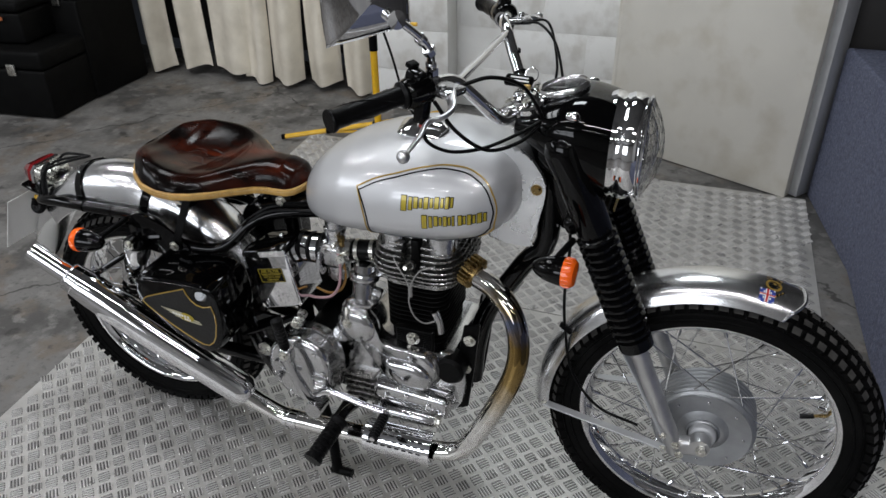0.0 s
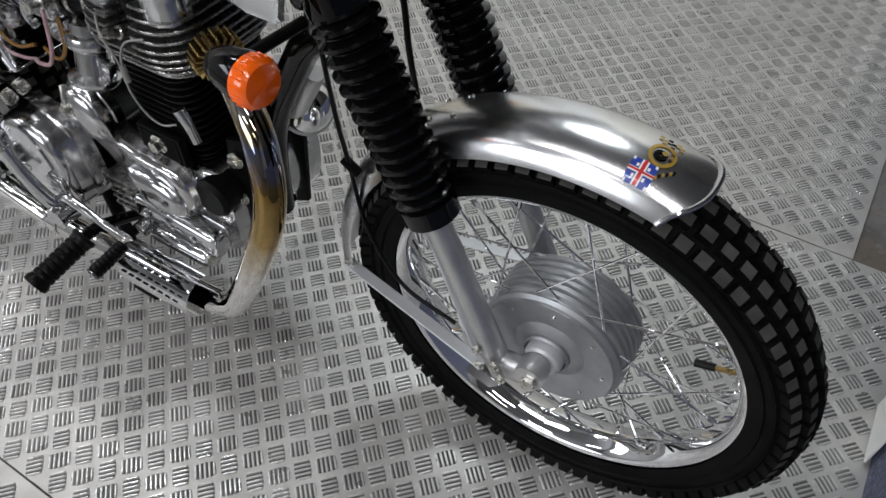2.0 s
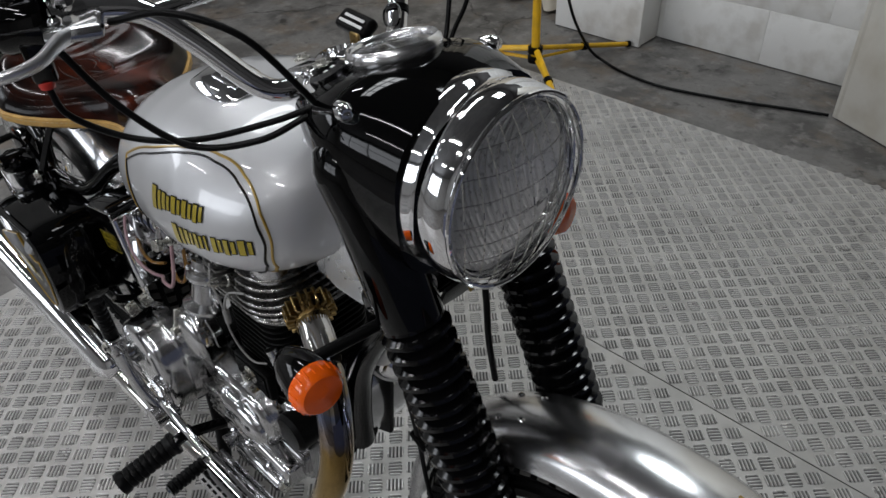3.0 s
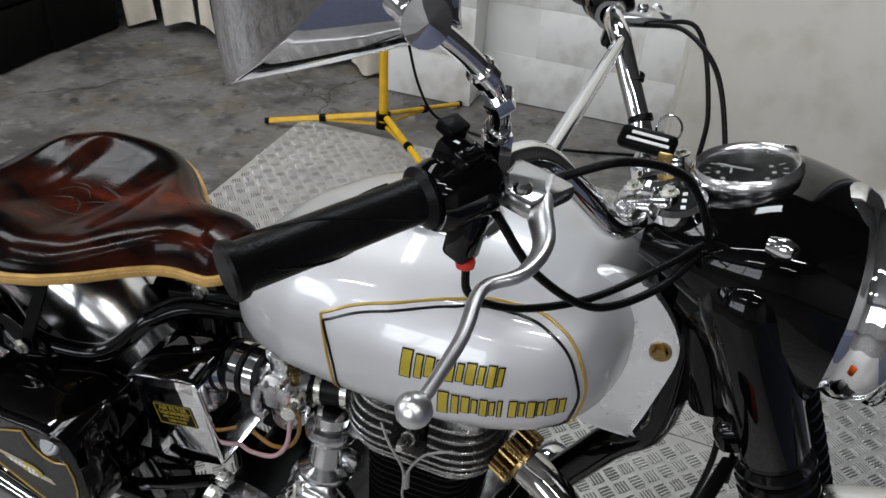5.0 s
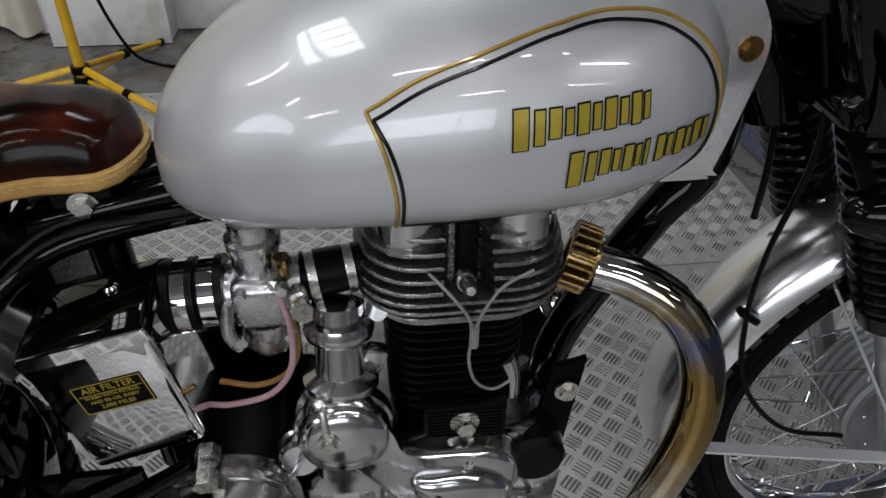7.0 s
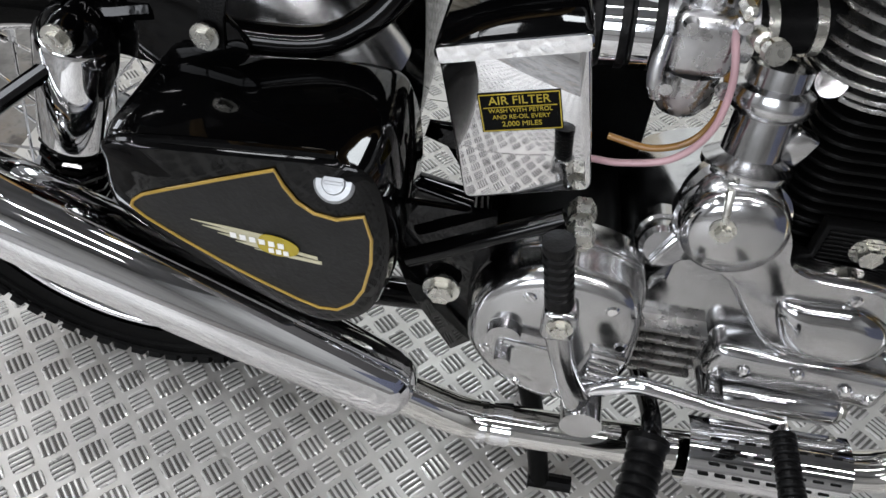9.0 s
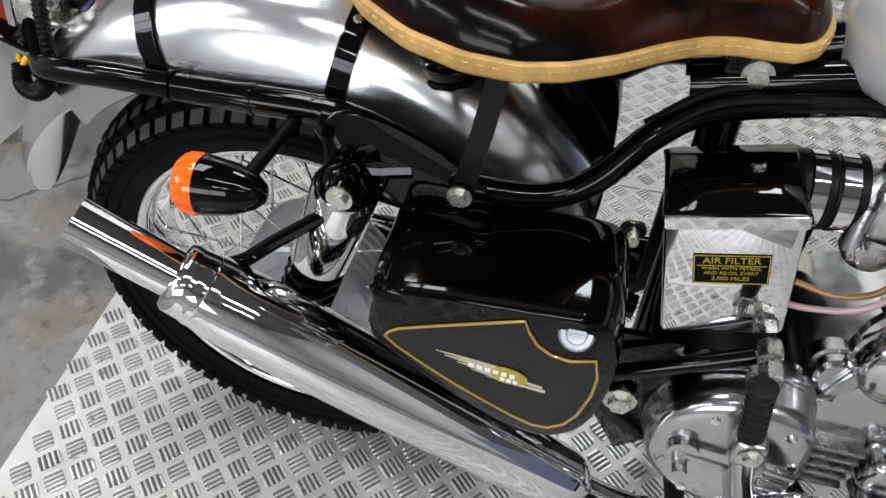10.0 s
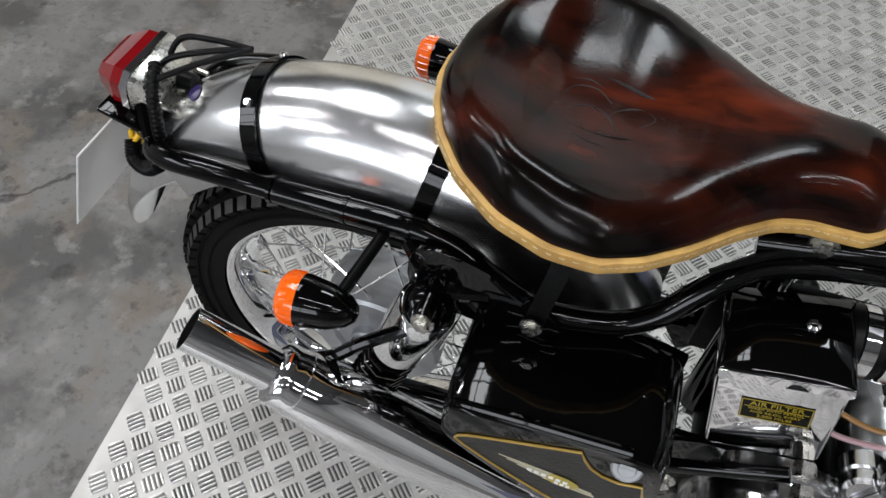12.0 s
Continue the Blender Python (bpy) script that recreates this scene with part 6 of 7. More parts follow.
bm = NB()
prism(bm, smooth_outline([(0.292, 0.504), (0.308, 0.5035), (0.319, 0.496), (0.316, 0.487), (0.302, 0.484), (0.288, 0.490)], 4), 0.0006, on_side(-0.2299))
part("badge_disc", bm, gold, tool, "gold badge disc", 0)
bm = NB()
for i in range(6):
    block(bm, (0.0046, 0.0006, 0.0050), Matrix.Translation((0.270 + i * 0.0072, -0.2310, 0.5000 - i * 0.0009)), 0, 1)
for i in range(3):
    block(bm, (0.0040, 0.0006, 0.0045), Matrix.Translation((0.298 + i * 0.0056, -0.2310, 0.4895 - i * 0.0006)), 0, 1)
part("badge_print", bm, white_plastic, tool, "small pale bars", 0)
bm = NB()
km = axis_pose((0.350, -0.2270, 0.563), (0.350, -1.0, 1.10))
lathe(bm, [(0.0, 0.0035), (0.0075, 0.0035), (0.0085, 0.0022), (0.0125, 0.0022), (0.0145, 0.0005), (0.0145, -0.012), (0.0, -0.012)], km, 32)
block(bm, (0.013, 0.0025, 0.0012), km @ pose(0, 0, 0.0034, 0, 0, 0), 0.0004, 1)
part("box_knob", bm, hub_alloy, tool, "plated round lock knob", 35)

# battery box on the far side
bm = NB()
rings = []
for y, k in ((0.050, 0.96), (0.058, 1.0), (0.190, 1.0), (0.206, 0.95), (0.210, 0.5), (0.210, 0.05)):
    rings.append([(0.335 + (x - 0.335) * k, y, 0.510 + (z - 0.510) * k) for x, z in smooth_outline([(0.278, 0.605), (0.32, 0.638), (0.350, 0.628), (0.362, 0.575), (0.364, 0.47), (0.356, 0.405), (0.335, 0.385), (0.30, 0.405), (0.272, 0.47), (0.268, 0.55)], 4)])
loft(bm, rings)
part("battery_box", bm, gloss_black, bike, "gloss black battery box", 40)
# black sheet added to hide the pale floor in the dark gap
bm = NB()
block(bm, (0.17, 0.012, 0.17), pose(0.515, 0.080, 0.420), 0.004)
part("rear_shield", bm, satin_black, bike, "added black sheet that darkens the gap behind the engine")

# ---- air filter ----
af = [(0.402, 0.618), (0.506, 0.643), (0.531, 0.512), (0.431, 0.484)]
def corner_outline(pts, r, n=4):
    """A polygon with rounded corners."""
    out = []
    for i, p in enumerate(pts):
        p, a, b = Vector(p), Vector(pts[i - 1]), Vector(pts[(i + 1) % len(pts)])
        p0, p1 = p + (a - p).normalized() * r, p + (b - p).normalized() * r
        for k in range(n + 1):
            t = k / n
            q = p0 * (1 - t) ** 2 + p * (2 * t * (1 - t)) + p1 * t * t
            out.append((q.x, q.y))
    return out


cx, cz = 0.467, 0.565
af_out = corner_outline(af, 0.007)
bm = NB()
loft(bm, [[(cx + (x - cx) * k, y, cz + (z - cz) * k) for x, z in af_out] for y, k in ((-0.044, 1.0), (-0.1295, 1.0), (-0.1335, 0.995), (-0.1360, 0.98), (-0.1368, 0.96))])
filt = part("air_filter", bm, chrome, bike, "chromed air filter box", 40)
p, q = Vector((0.400, 0.6195)), Vector((0.508, 0.6455))
up = Vector((q.y - p.y, -(q.x - p.x))).normalized() * -1
bm = NB()
lip = corner_outline([tuple(v) for v in (p - up * 0.011, q - up * 0.011, q + up * 0.002, p + up * 0.002)], 0.003, 3)
mx, mz = ((p + q) / 2 - up * 0.006)
loft(bm, [[(mx + (x - mx) * k, y, mz + (z - mz) * k) for x, z in lip] for y, k in ((-0.1300, 0.985), (-0.1372, 0.985), (-0.1386, 0.96))])
part("front_flange", bm, chrome, filt, "folded chrome flange", 40)
bm = NB()
rings = []
ax = (q - p).normalized()
for y, k, dz in ((-0.1360, 0.985, 0.0), (-0.1372, 0.985, 0.003), (-0.132, 0.98, 0.0065), (-0.10, 0.97, 0.0085), (-0.066, 0.97, 0.0085), (-0.046, 0.985, 0.004), (-0.041, 1.0, -0.002)):
    c = (p + q) / 2
    ring = []
    for t, h in ((-1.0, -0.006), (-1.0, -0.001), (-0.96, 0.6), (-0.88, 1.0), (-0.4, 1.12), (0.0, 1.16), (0.4, 1.12), (0.88, 1.0), (0.96, 0.6), (1.0, -0.001), (1.0, -0.006)):
        v = c + ax * (t * k * 0.0565) + up * ((dz * h + 0.001) if h > 0 else h)
        ring.append((v.x, y, v.y))
    rings.append(ring)
loft(bm, rings)
lidd = part("filter_lid", bm, gloss_black, filt, "gloss black lid", 40)
bolts(lidd, [(0.470, -0.084, 0.6475)], (-0.23, 0, 0.97), 1.0, screw_mesh, "screw")
# printed label
lab = [Vector((0.4335, 0.588)), Vector((0.4915, 0.6015)), Vector((0.4995, 0.5685)), Vector((0.4415, 0.5545))]
ux = (lab[1] - lab[0]).normalized()
uz = Vector((-ux.y, ux.x))
LM = Matrix(((ux.x, uz.x, 0, (lab[0].x + lab[2].x) / 2), (0, 0, -1, -0.1374), (ux.y, uz.y, 0, (lab[0].y + lab[2].y) / 2), (0, 0, 0, 1)))
bm = NB()
block(bm, (0.0605, 0.0335, 0.0006), LM, 0, 1)
labl = part("filter_label", bm, satin_black, filt, "black and gold printed filter label", 0)
bm = NB()
for sx, sy, px, py in ((0.0585, 0.0008, 0, 0.0157), (0.0585, 0.0008, 0, -0.0157), (0.0008, 0.0315, -0.0292, 0), (0.0008, 0.0315, 0.0292, 0), (0.054, 0.0006, 0, 0.0046)):
    block(bm, (sx, sy, 0.0004), LM @ pose(px, py, 0.0005), 0, 1)
part("label_border", bm, gold, labl, "", 0)
for text, h, py, sx in (("AIR FILTER", 0.0098, 0.0072, 0.98), ("WASH WITH PETROL", 0.0050, 0.0002, 0.98), ("AND RE-OIL EVERY", 0.0050, -0.0054, 1.0), ("2,000 MILES", 0.0060, -0.0120, 1.0)):
    fc = bpy.data.curves.new("label_text", "FONT")
    fc.body, fc.size, fc.align_x = text, h, "CENTER"
    fc.extrude = 0.0002
    fc.materials.append(gold)
    tob = new("label_text", fc)
    tob.parent = labl
    tob.matrix_basis = LM @ pose(0, py, 0.0007) @ Matrix.Diagonal((sx, 1, 1, 1))

# ---- carburettor ----
bm = NB()
hm = axis_pose((0.505, -0.062, 0.617), (0.56, -0.062, 0.620))
lathe(bm, [(0.0, -0.005), (0.034, -0.005), (0.034, 0.010), (0.0315, 0.012), (0.0315, 0.022), (0.034, 0.024), (0.034, 0.030), (0.031, 0.032), (0.031, 0.046), (0.034, 0.048), (0.034, 0.055), (0.0, 0.055)], hm, 36)
hose = part("intake_hose", bm, rubber, bike, "black intake hose with steel clips", 35)
for h in (0.0185, 0.041):
    bm = NB()
    lathe(bm, [(0.0315, h - 0.0065), (0.0338, h - 0.0065), (0.0338, h + 0.0065), (0.0315, h + 0.0065)], hm, 36)
    part("hose_clip", bm, chrome, hose, "steel hose clip")
bm = NB()
tube(bm, [(0.558, -0.062, 0.621), (0.625, -0.060, 0.625)], 0.026, 24, 1)
block(bm, (0.050, 0.056, 0.050), pose(0.590, -0.068, 0.622), 0.010, 3)
lathe(bm, [(0, -0.052), (0.018, -0.050), (0.024, -0.040), (0.025, -0.012), (0.0, -0.012)], pose(0.590, -0.066, 0.606), 28)
lathe(bm, [(0, 0), (0.021, 0), (0.021, 0.030), (0.024, 0.032), (0.024, 0.040), (0.020, 0.042), (0.020, 0.058), (0.012, 0.062), (0, 0.062)], pose(0.588, -0.064, 0.640), 28)
for px, pz in ((0.570, 0.590), (0.612, 0.592), (0.575, 0.640), (0.610, 0.645)):
    lathe(bm, [(0, 0.008), (0.005, 0.008), (0.006, 0.0)], axis_pose((px, -0.094, pz), (px, -0.2, pz)), 12)
tube(bm, [(0.562, -0.09, 0.628), (0.560, -0.098, 0.600), (0.566, -0.094, 0.580)], 0.006, 10, 4)
carb = part("carburettor", bm, carb_alloy, bike, "cast alloy carburettor", 40)
bm = NB()
lathe(bm, [(0, 0.0), (0.006, 0.0), (0.006, 0.014), (0.008, 0.014), (0.008, 0.022), (0, 0.022)], pose(0.612, -0.085, 0.648), 6)
part("jet_screw", bm, brass, carb, "brass adjuster")
bm = NB()
tube(bm, [(0.622, -0.058, 0.626), (0.685, -0.050, 0.632)], [0.023, 0.021], 24, 2)
part("intake_rubber", bm, rubber, carb, "black intake stub", 40)
for h in (0.012, 0.046):
    bm = NB()
    lathe(bm, [(0.021, h - 0.004), (0.0240, h - 0.004), (0.0240, h + 0.004), (0.021, h + 0.004)], axis_pose((0.622, -0.058, 0.626), (0.685, -0.050, 0.632)), 28)
    part("stub_clip", bm, zinc, carb, "plated clip")
bm = NB()
lathe(bm, [(0, 0), (0.008, 0), (0.008, 0.016), (0.005, 0.018), (0.005, 0.030), (0.009, 0.030), (0.009, 0.038), (0, 0.038)], axis_pose((0.622, -0.092, 0.636), (0.64, -0.2, 0.66)), 12)
lathe(bm, [(0, 0), (0.0055, 0), (0.0055, 0.018), (0, 0.020)], axis_pose((0.606, -0.096, 0.660), (0.61, -0.2, 0.67)), 6)
part("choke_plunger", bm, zinc, carb, "plated choke plunger and nut", 30)
cable("fuel_hose", [(0.606, -0.094, 0.640), (0.614, -0.105, 0.605), (0.610, -0.112, 0.565), (0.588, -0.112, 0.535), (0.552, -0.108, 0.522), (0.53, -0.100, 0.516)], 0.0030, pink_hose, "translucent pink overflow hose", carb)
cable("fuel_hose", [(0.612, -0.085, 0.610), (0.617, -0.092, 0.575), (0.604, -0.096, 0.545), (0.575, -0.094, 0.530), (0.54, -0.085, 0.530)], 0.0030, amber_hose, "amber fuel hose", carb)
cable("fuel_hose", [(0.58, -0.05, 0.69), (0.55, 0.0, 0.70), (0.53, 0.03, 0.705)], 0.004, wire_grey, "grey fuel hose", carb)

# ---- engine: barrel and head ----
def rounded(hx, hy, r, n=5):
    pts = []
    for cx, cy, a0 in ((hx - r, hy - r, 0), (-hx + r, hy - r, 90), (-hx + r, -hy + r, 180), (hx - r, -hy + r, 270)):
        for k in range(n + 1):
            a = radians(a0 + 90 * k / n)
            pts.append((cx + r * math.cos(a), cy + r * math.sin(a)))
    return pts


bm = NB()
lathe(bm, [(0, 0), (0.056, 0), (0.056, 0.16), (0, 0.16)], pose(0.766, 0, 0.43), 40)
barrel = part("cylinder_barrel", bm, iron_black, bike, "black finned cylinder barrel")
bm = NB()
prism(bm, rounded(0.067, 0.086, 0.03), 0.0030, Matrix.Identity(4), 0.0008, 1)
fin_mesh = mesh_of(bm, iron_black, 30)
for i in range(13):
    k = 0.92 if i < 3 else 1.0
    shared("cooling_fin", fin_mesh, pose(0.766, 0, 0.436 + i * 0.0112) @ Matrix.Diagonal((k, k, 1, 1)), barrel)
bm = NB()
block(bm, (0.085, 0.014, 0.062), pose(0.772, -0.098, 0.455), 0.003)
cover = part("pushrod_cover", bm, iron_black, barrel, "black tappet cover plate")
bm = NB()
for i in range(11):
    block(bm, (0.076, 0.003, 0.0022), pose(0.772, -0.106, 0.432 + i * 0.0048), 0.0006, 1)
part("cover_ribs", bm, satin_black, cover)
bm = NB()
hexbolt(bm, axis_pose((0.771, -0.106, 0.465), (0.771, -1, 0.465)), 0.010, 0.012)
part("cover_nut", bm, zinc, cover, "plated dome nut", 30)

bm = NB()
block(bm, (0.13, 0.13, 0.115), pose(0.772, 0, 0.645), 0.03, 4)
head = part("cylinder_head", bm, fin_alloy, bike, "grey alloy finned cylinder head")
bm = NB()
fin_out = rounded(0.096, 0.104, 0.055, 8)
prism(bm, fin_out, 0.0036, Matrix.Identity(4), 0.001, 1)
hfin_mesh = mesh_of(bm, fin_alloy, 30)
bm = NB()
prism(bm, fin_out[:27] + [(-0.022, -0.104), (-0.013, -0.070), (0.013, -0.070), (0.022, -0.104)] + fin_out[27:], 0.0036, Matrix.Identity(4), 0.001, 1)
split_fin_mesh = mesh_of(bm, fin_alloy, 30)
for i in range(9):
    k = (0.86, 0.95, 1.0, 1.02, 1.02, 1.0, 0.97, 0.93, 0.88)[i]
    shared("head_fin", hfin_mesh if i < 4 else split_fin_mesh, pose(0.770, 0, 0.584 + i * 0.0118) @ Matrix.Diagonal((k, k, 1, 1)), head)
for xx in (0.722, 0.822):
    bm = NB()
    block(bm, (0.056, 0.110, 0.030), pose(xx, 0.02, 0.694), 0.010, 3)
    lathe(bm, [(0, 0.062), (0.027, 0.062), (0.0305, 0.058), (0.0305, 0.034), (0.034, 0.032), (0.034, 0.024), (0.0305, 0.022), (0.0315, -0.010)], pose(xx, -0.058, 0.672), 36)
    part("rocker_box", bm, alloy, head, "polished rocker box", 35)
# black block: shade of the plug recess, put into its colour
bm = NB()
block(bm, (0.020, 0.050, 0.10), pose(0.772, -0.058, 0.64), 0.006)
part("plug_recess", bm, iron_black, head, "black block for the shade in the plug recess")
bm = NB()
lathe(bm, [(0, 0.03), (0.004, 0.03), (0.007, 0.020), (0.007, 0.006), (0.009, 0.004), (0.009, -0.01), (0, -0.01)], axis_pose((0.768, -0.098, 0.640), (0.768, -0.16, 0.665)), 12)
part("spark_plug", bm, zinc, head, "spark plug")
cable("breather_wire", [(0.735, -0.103, 0.655), (0.752, -0.116, 0.640), (0.768, -0.118, 0.615), (0.772, -0.117, 0.594)], 0.0016, wire_grey, "pale grey wire", head)
cable("breather_wire", [(0.825, -0.108, 0.655), (0.797, -0.116, 0.645), (0.780, -0.118, 0.618), (0.774, -0.117, 0.594)], 0.0016, wire_grey, "pale grey wire", head)
cable("breather_wire", [(0.774, -0.117, 0.596), (0.770, -0.117, 0.565), (0.778, -0.113, 0.530), (0.797, -0.108, 0.512), (0.818, -0.10, 0.515)], 0.0016, wire_grey, "pale grey wire", head)
bm = NB()
tube(bm, [(0.774, -0.117, 0.580), (0.774, -0.117, 0.603)], 0.0045, 10, 1)
part("wire_joint", bm, wire_grey, head)

# exhaust port collar
em = axis_pose((0.872, -0.050, 0.628), (0.935, -0.074, 0.610))
bm = NB()
lathe(bm, [(0.015, 0.0), (0.0235, 0.0), (0.0235, 0.024), (0.0225, 0.029), (0.015, 0.030)], em, 28)
collar = part("exhaust_collar", bm, brass, bike, "brass-coloured finned exhaust collar")
bm = NB()
prism(bm, [(0.0, -0.0026), (0.0095, -0.0017), (0.0105, -0.0010), (0.0105, 0.0010), (0.0095, 0.0017), (0.0, 0.0026)], 0.024, Matrix.Identity(4), 0.0005, 1)
cf = mesh_of(bm, brass, 20)
for k in range(20):
    shared("collar_fin", cf, em @ Matrix.Rotation(2 * math.pi * k / 20, 4, "Z") @ pose(0.0235, 0, 0.001), collar)

# ---- exhaust ----
pipe_pts = [(0.900, -0.062, 0.617), (0.930, -0.076, 0.612), (0.966, -0.096, 0.594), (0.992, -0.113, 0.558), (1.003, -0.127, 0.505), (0.995, -0.139, 0.445), (0.965, -0.150, 0.365), (0.925, -0.158, 0.280), (0.895, -0.161, 0.235), (0.850, -0.163, 0.216), (0.75, -0.166, 0.212), (0.62, -0.170, 0.208), (0.52, -0.172, 0.207), (0.465, -0.175, 0.212), (0.425, -0.180, 0.232), (0.385, -0.187, 0.262)]
bm = NB()
tube(bm, pipe_pts, 0.0215, 28, 8)
pipe = part("exhaust_pipe", bm, pipe_chrome, bike, "chromed exhaust pipe, heat-tinted gold and darkened for reflections by the head", 60)
bm = NB()
hsh = []
for i in range(13):
    t = i / 12
    x = 0.835 - 0.155 * t
    y0, z0 = -0.1690, 0.2215 - 0.004 * t
    row = []
    for k in range(15):
        a = radians(62 + 196 * k / 14)
        row.append(Vector((x, y0 + 0.0375 * math.cos(a), z0 + 0.0375 * math.sin(a))))
    for k in range(14, -1, -1):
        a = radians(62 + 196 * k / 14)
        row.append(Vector((x, y0 + 0.0360 * math.cos(a), z0 + 0.0360 * math.sin(a))))
    hsh.append(row)
loft(bm, hsh)
shield = part("heat_shield", bm, chrome, pipe, "slotted chrome heat shield", 40)
bm = NB()
block(bm, (0.0105, 0.003, 0.0045), Matrix.Identity(4), 0.0010, 2)
slot_mesh = mesh_of(bm, case_black)
for i in range(8):
    for k in range(4):
        a = radians(104 + 19 * k)
        shared("shield_slot", slot_mesh, Matrix.Translation((0.820 - (i + 0.5 * (k % 2)) * 0.0165, -0.1690 + 0.0368 * math.cos(a), 0.2200 + 0.0368 * math.sin(a))) @ pose(0, 0, 0, math.degrees(a) + 90, 0, 0), shield)
for h in (0.49, 0.475, 0.50):
    bm = NB()
    lathe(bm, [(0.0212, -0.005), (0.0235, -0.005), (0.0235, 0.005), (0.0212, 0.005)], axis_pose((h, -0.1735, 0.2085), (h - 1, -0.1735, 0.214)), 28)
    part("pipe_clip", bm, chrome, pipe, "chromed pipe clip")

MA, MB = Vector((0.392, -0.186, 0.262)), Vector((-0.058, -0.2475, 0.598))
ML = (MB - MA).length
mm = axis_pose(MA, MB)
bm = NB()
lathe(bm, [(0.0215, 0.0), (0.029, 0.005), (0.0345, 0.016), (0.0365, 0.03), (0.0395, ML * 0.40), (0.0395, ML * 0.62), (0.0375, ML * 0.74), (0.0345, ML * 0.80), (0.0310, ML * 0.825), (0.0270, ML * 0.835), (0.020, ML * 0.835)], mm, 40)
muff = part("muffler", bm, chrome, bike, "chromed tapered upswept silencer", 60)
bm = NB()
lathe(bm, [(0.0215, ML * 0.80), (0.0215, ML * 1.01), (0.0200, ML * 1.01), (0.0200, ML * 0.83)], mm @ Matrix.Translation((0, 0, 0)), 36)
part("tail_pipe", bm, chrome, muff, "chromed open tail pipe", 50)
# black lining and end disc inside the tail pipe
bm = NB()
lathe(bm, [(0.0199, ML * 1.009), (0.0199, ML * 0.83), (0.0, ML * 0.83)], mm, 28)
part("pipe_bore", bm, case_black, muff, "black bore")
bm = NB()
lathe(bm, [(0.030, ML * 0.797), (0.0340, ML * 0.800), (0.0345, ML * 0.806), (0.0330, ML * 0.815), (0.0325, ML * 0.830), (0.0320, ML * 0.842), (0.029, ML * 0.850), (0.0205, ML * 0.853)], mm, 36)
part("muffler_clamp", bm, chrome, muff, "chromed clamp", 60)
bm = NB()
tube(bm, [(0.145, -0.165, 0.600), (0.085, -0.185, 0.560), (0.055, -0.200, 0.540), (0.035, -0.208, 0.535)], 0.007, 10, 5)
part("muffler_bracket", bm, gloss_black, muff, "black silencer bracket")
bm = NB()
seam = [mm @ Vector((0.0386 * math.cos(1.3), 0.0386 * math.sin(1.3), h)) for h in np.linspace(0.03, ML * 0.66, 8)]
tube(bm, seam, 0.0016, 6, 1)
part("muffler_seam", bm, chrome, muff)

# ---- crankcase and covers ----
bm = NB()
case_out = smooth_outline([(0.600, 0.395), (0.660, 0.425), (0.740, 0.430), (0.850, 0.430), (0.880, 0.380), (0.870, 0.290), (0.820, 0.250), (0.700, 0.240), (0.620, 0.262), (0.590, 0.330)], 4)
prism(bm, case_out, 0.20, on_side(0.10), 0.022, 5)
crank = part("crankcase", bm, alloy, bike, "cast alloy crankcase")
bm = NB()
tout = smooth_outline([(0.625, 0.530), (0.668, 0.532), (0.690, 0.500), (0.702, 0.466), (0.730, 0.450), (0.770, 0.447), (0.806, 0.440), (0.828, 0.415), (0.830, 0.375), (0.805, 0.340), (0.765, 0.330), (0.722, 0.345), (0.690, 0.385), (0.662, 0.425), (0.628, 0.450), (0.610, 0.490)], 4)
rings = []
cxx, czz = 0.715, 0.425
for y, k in ((-0.098, 1.03), (-0.106, 1.03), (-0.109, 0.99), (-0.120, 0.965), (-0.128, 0.90), (-0.131, 0.80)):
    rings.append([(x + (0.73 - x) * (1 - k) * 0.9, y, z + (0.42 - z) * (1 - k) * 0.9) for x, z in tout])
loft(bm, rings)
timing = part("timing_cover", bm, alloy, bike, "polished alloy timing cover", 40)
bolts(timing, [(0.712, -0.124, 0.430), (0.772, -0.129, 0.428), (0.815, -0.124, 0.402), (0.690, -0.124, 0.470), (0.700, -0.122, 0.385), (0.745, -0.124, 0.345), (0.800, -0.124, 0.352)], (0, -1, 0), 1.1, screw_mesh, "screw")
bm = NB()
rings = []
for y, k in ((-0.118, 1.0), (-0.128, 0.99), (-0.137, 0.93), (-0.143, 0.78), (-0.146, 0.5), (-0.147, 0.02)):
    rings.append([(x * k, y, z * k) for x, z in smooth_outline([(-0.050, 0.028), (-0.02, 0.034), (0.020, 0.032), (0.050, 0.012), (0.052, -0.020), (0.030, -0.036), (-0.006, -0.036), (-0.032, -0.018)], 5)])
for r in rings:
    for i, (x, y, z) in enumerate(r):
        r[i] = (0.764 + x * 1.06, y, 0.385 + z * 1.06)
loft(bm, rings)
part("cover_bulge", bm, alloy, timing, "polished bulge of the timing cover", 60)
bm = NB()
pm = axis_pose((0.650, -0.098, 0.497), (0.650, -1.0, 0.497))
lathe(bm, [(0, 0.0), (0.047, 0.0), (0.047, 0.014), (0.044, 0.016), (0.044, 0.030), (0.041, 0.036), (0.033, 0.041), (0.018, 0.044), (0.0, 0.045)], pm, 48)
points = part("points_cover", bm, alloy, timing, "polished domed contact-breaker cover", 40)
points.location = (0.002, 0, -0.014)
bm = NB()
hexbolt(bm, axis_pose((0.636, -0.142, 0.510), (0.636, -1.0, 0.510)), 0.007, 0.008)
block(bm, (0.006, 0.010, 0.030), pose(0.634, -0.136, 0.530, -18, -6, 0), 0.002)
part("cover_clip", bm, zinc, points, "plated clip and screw", 30)
bm = NB()
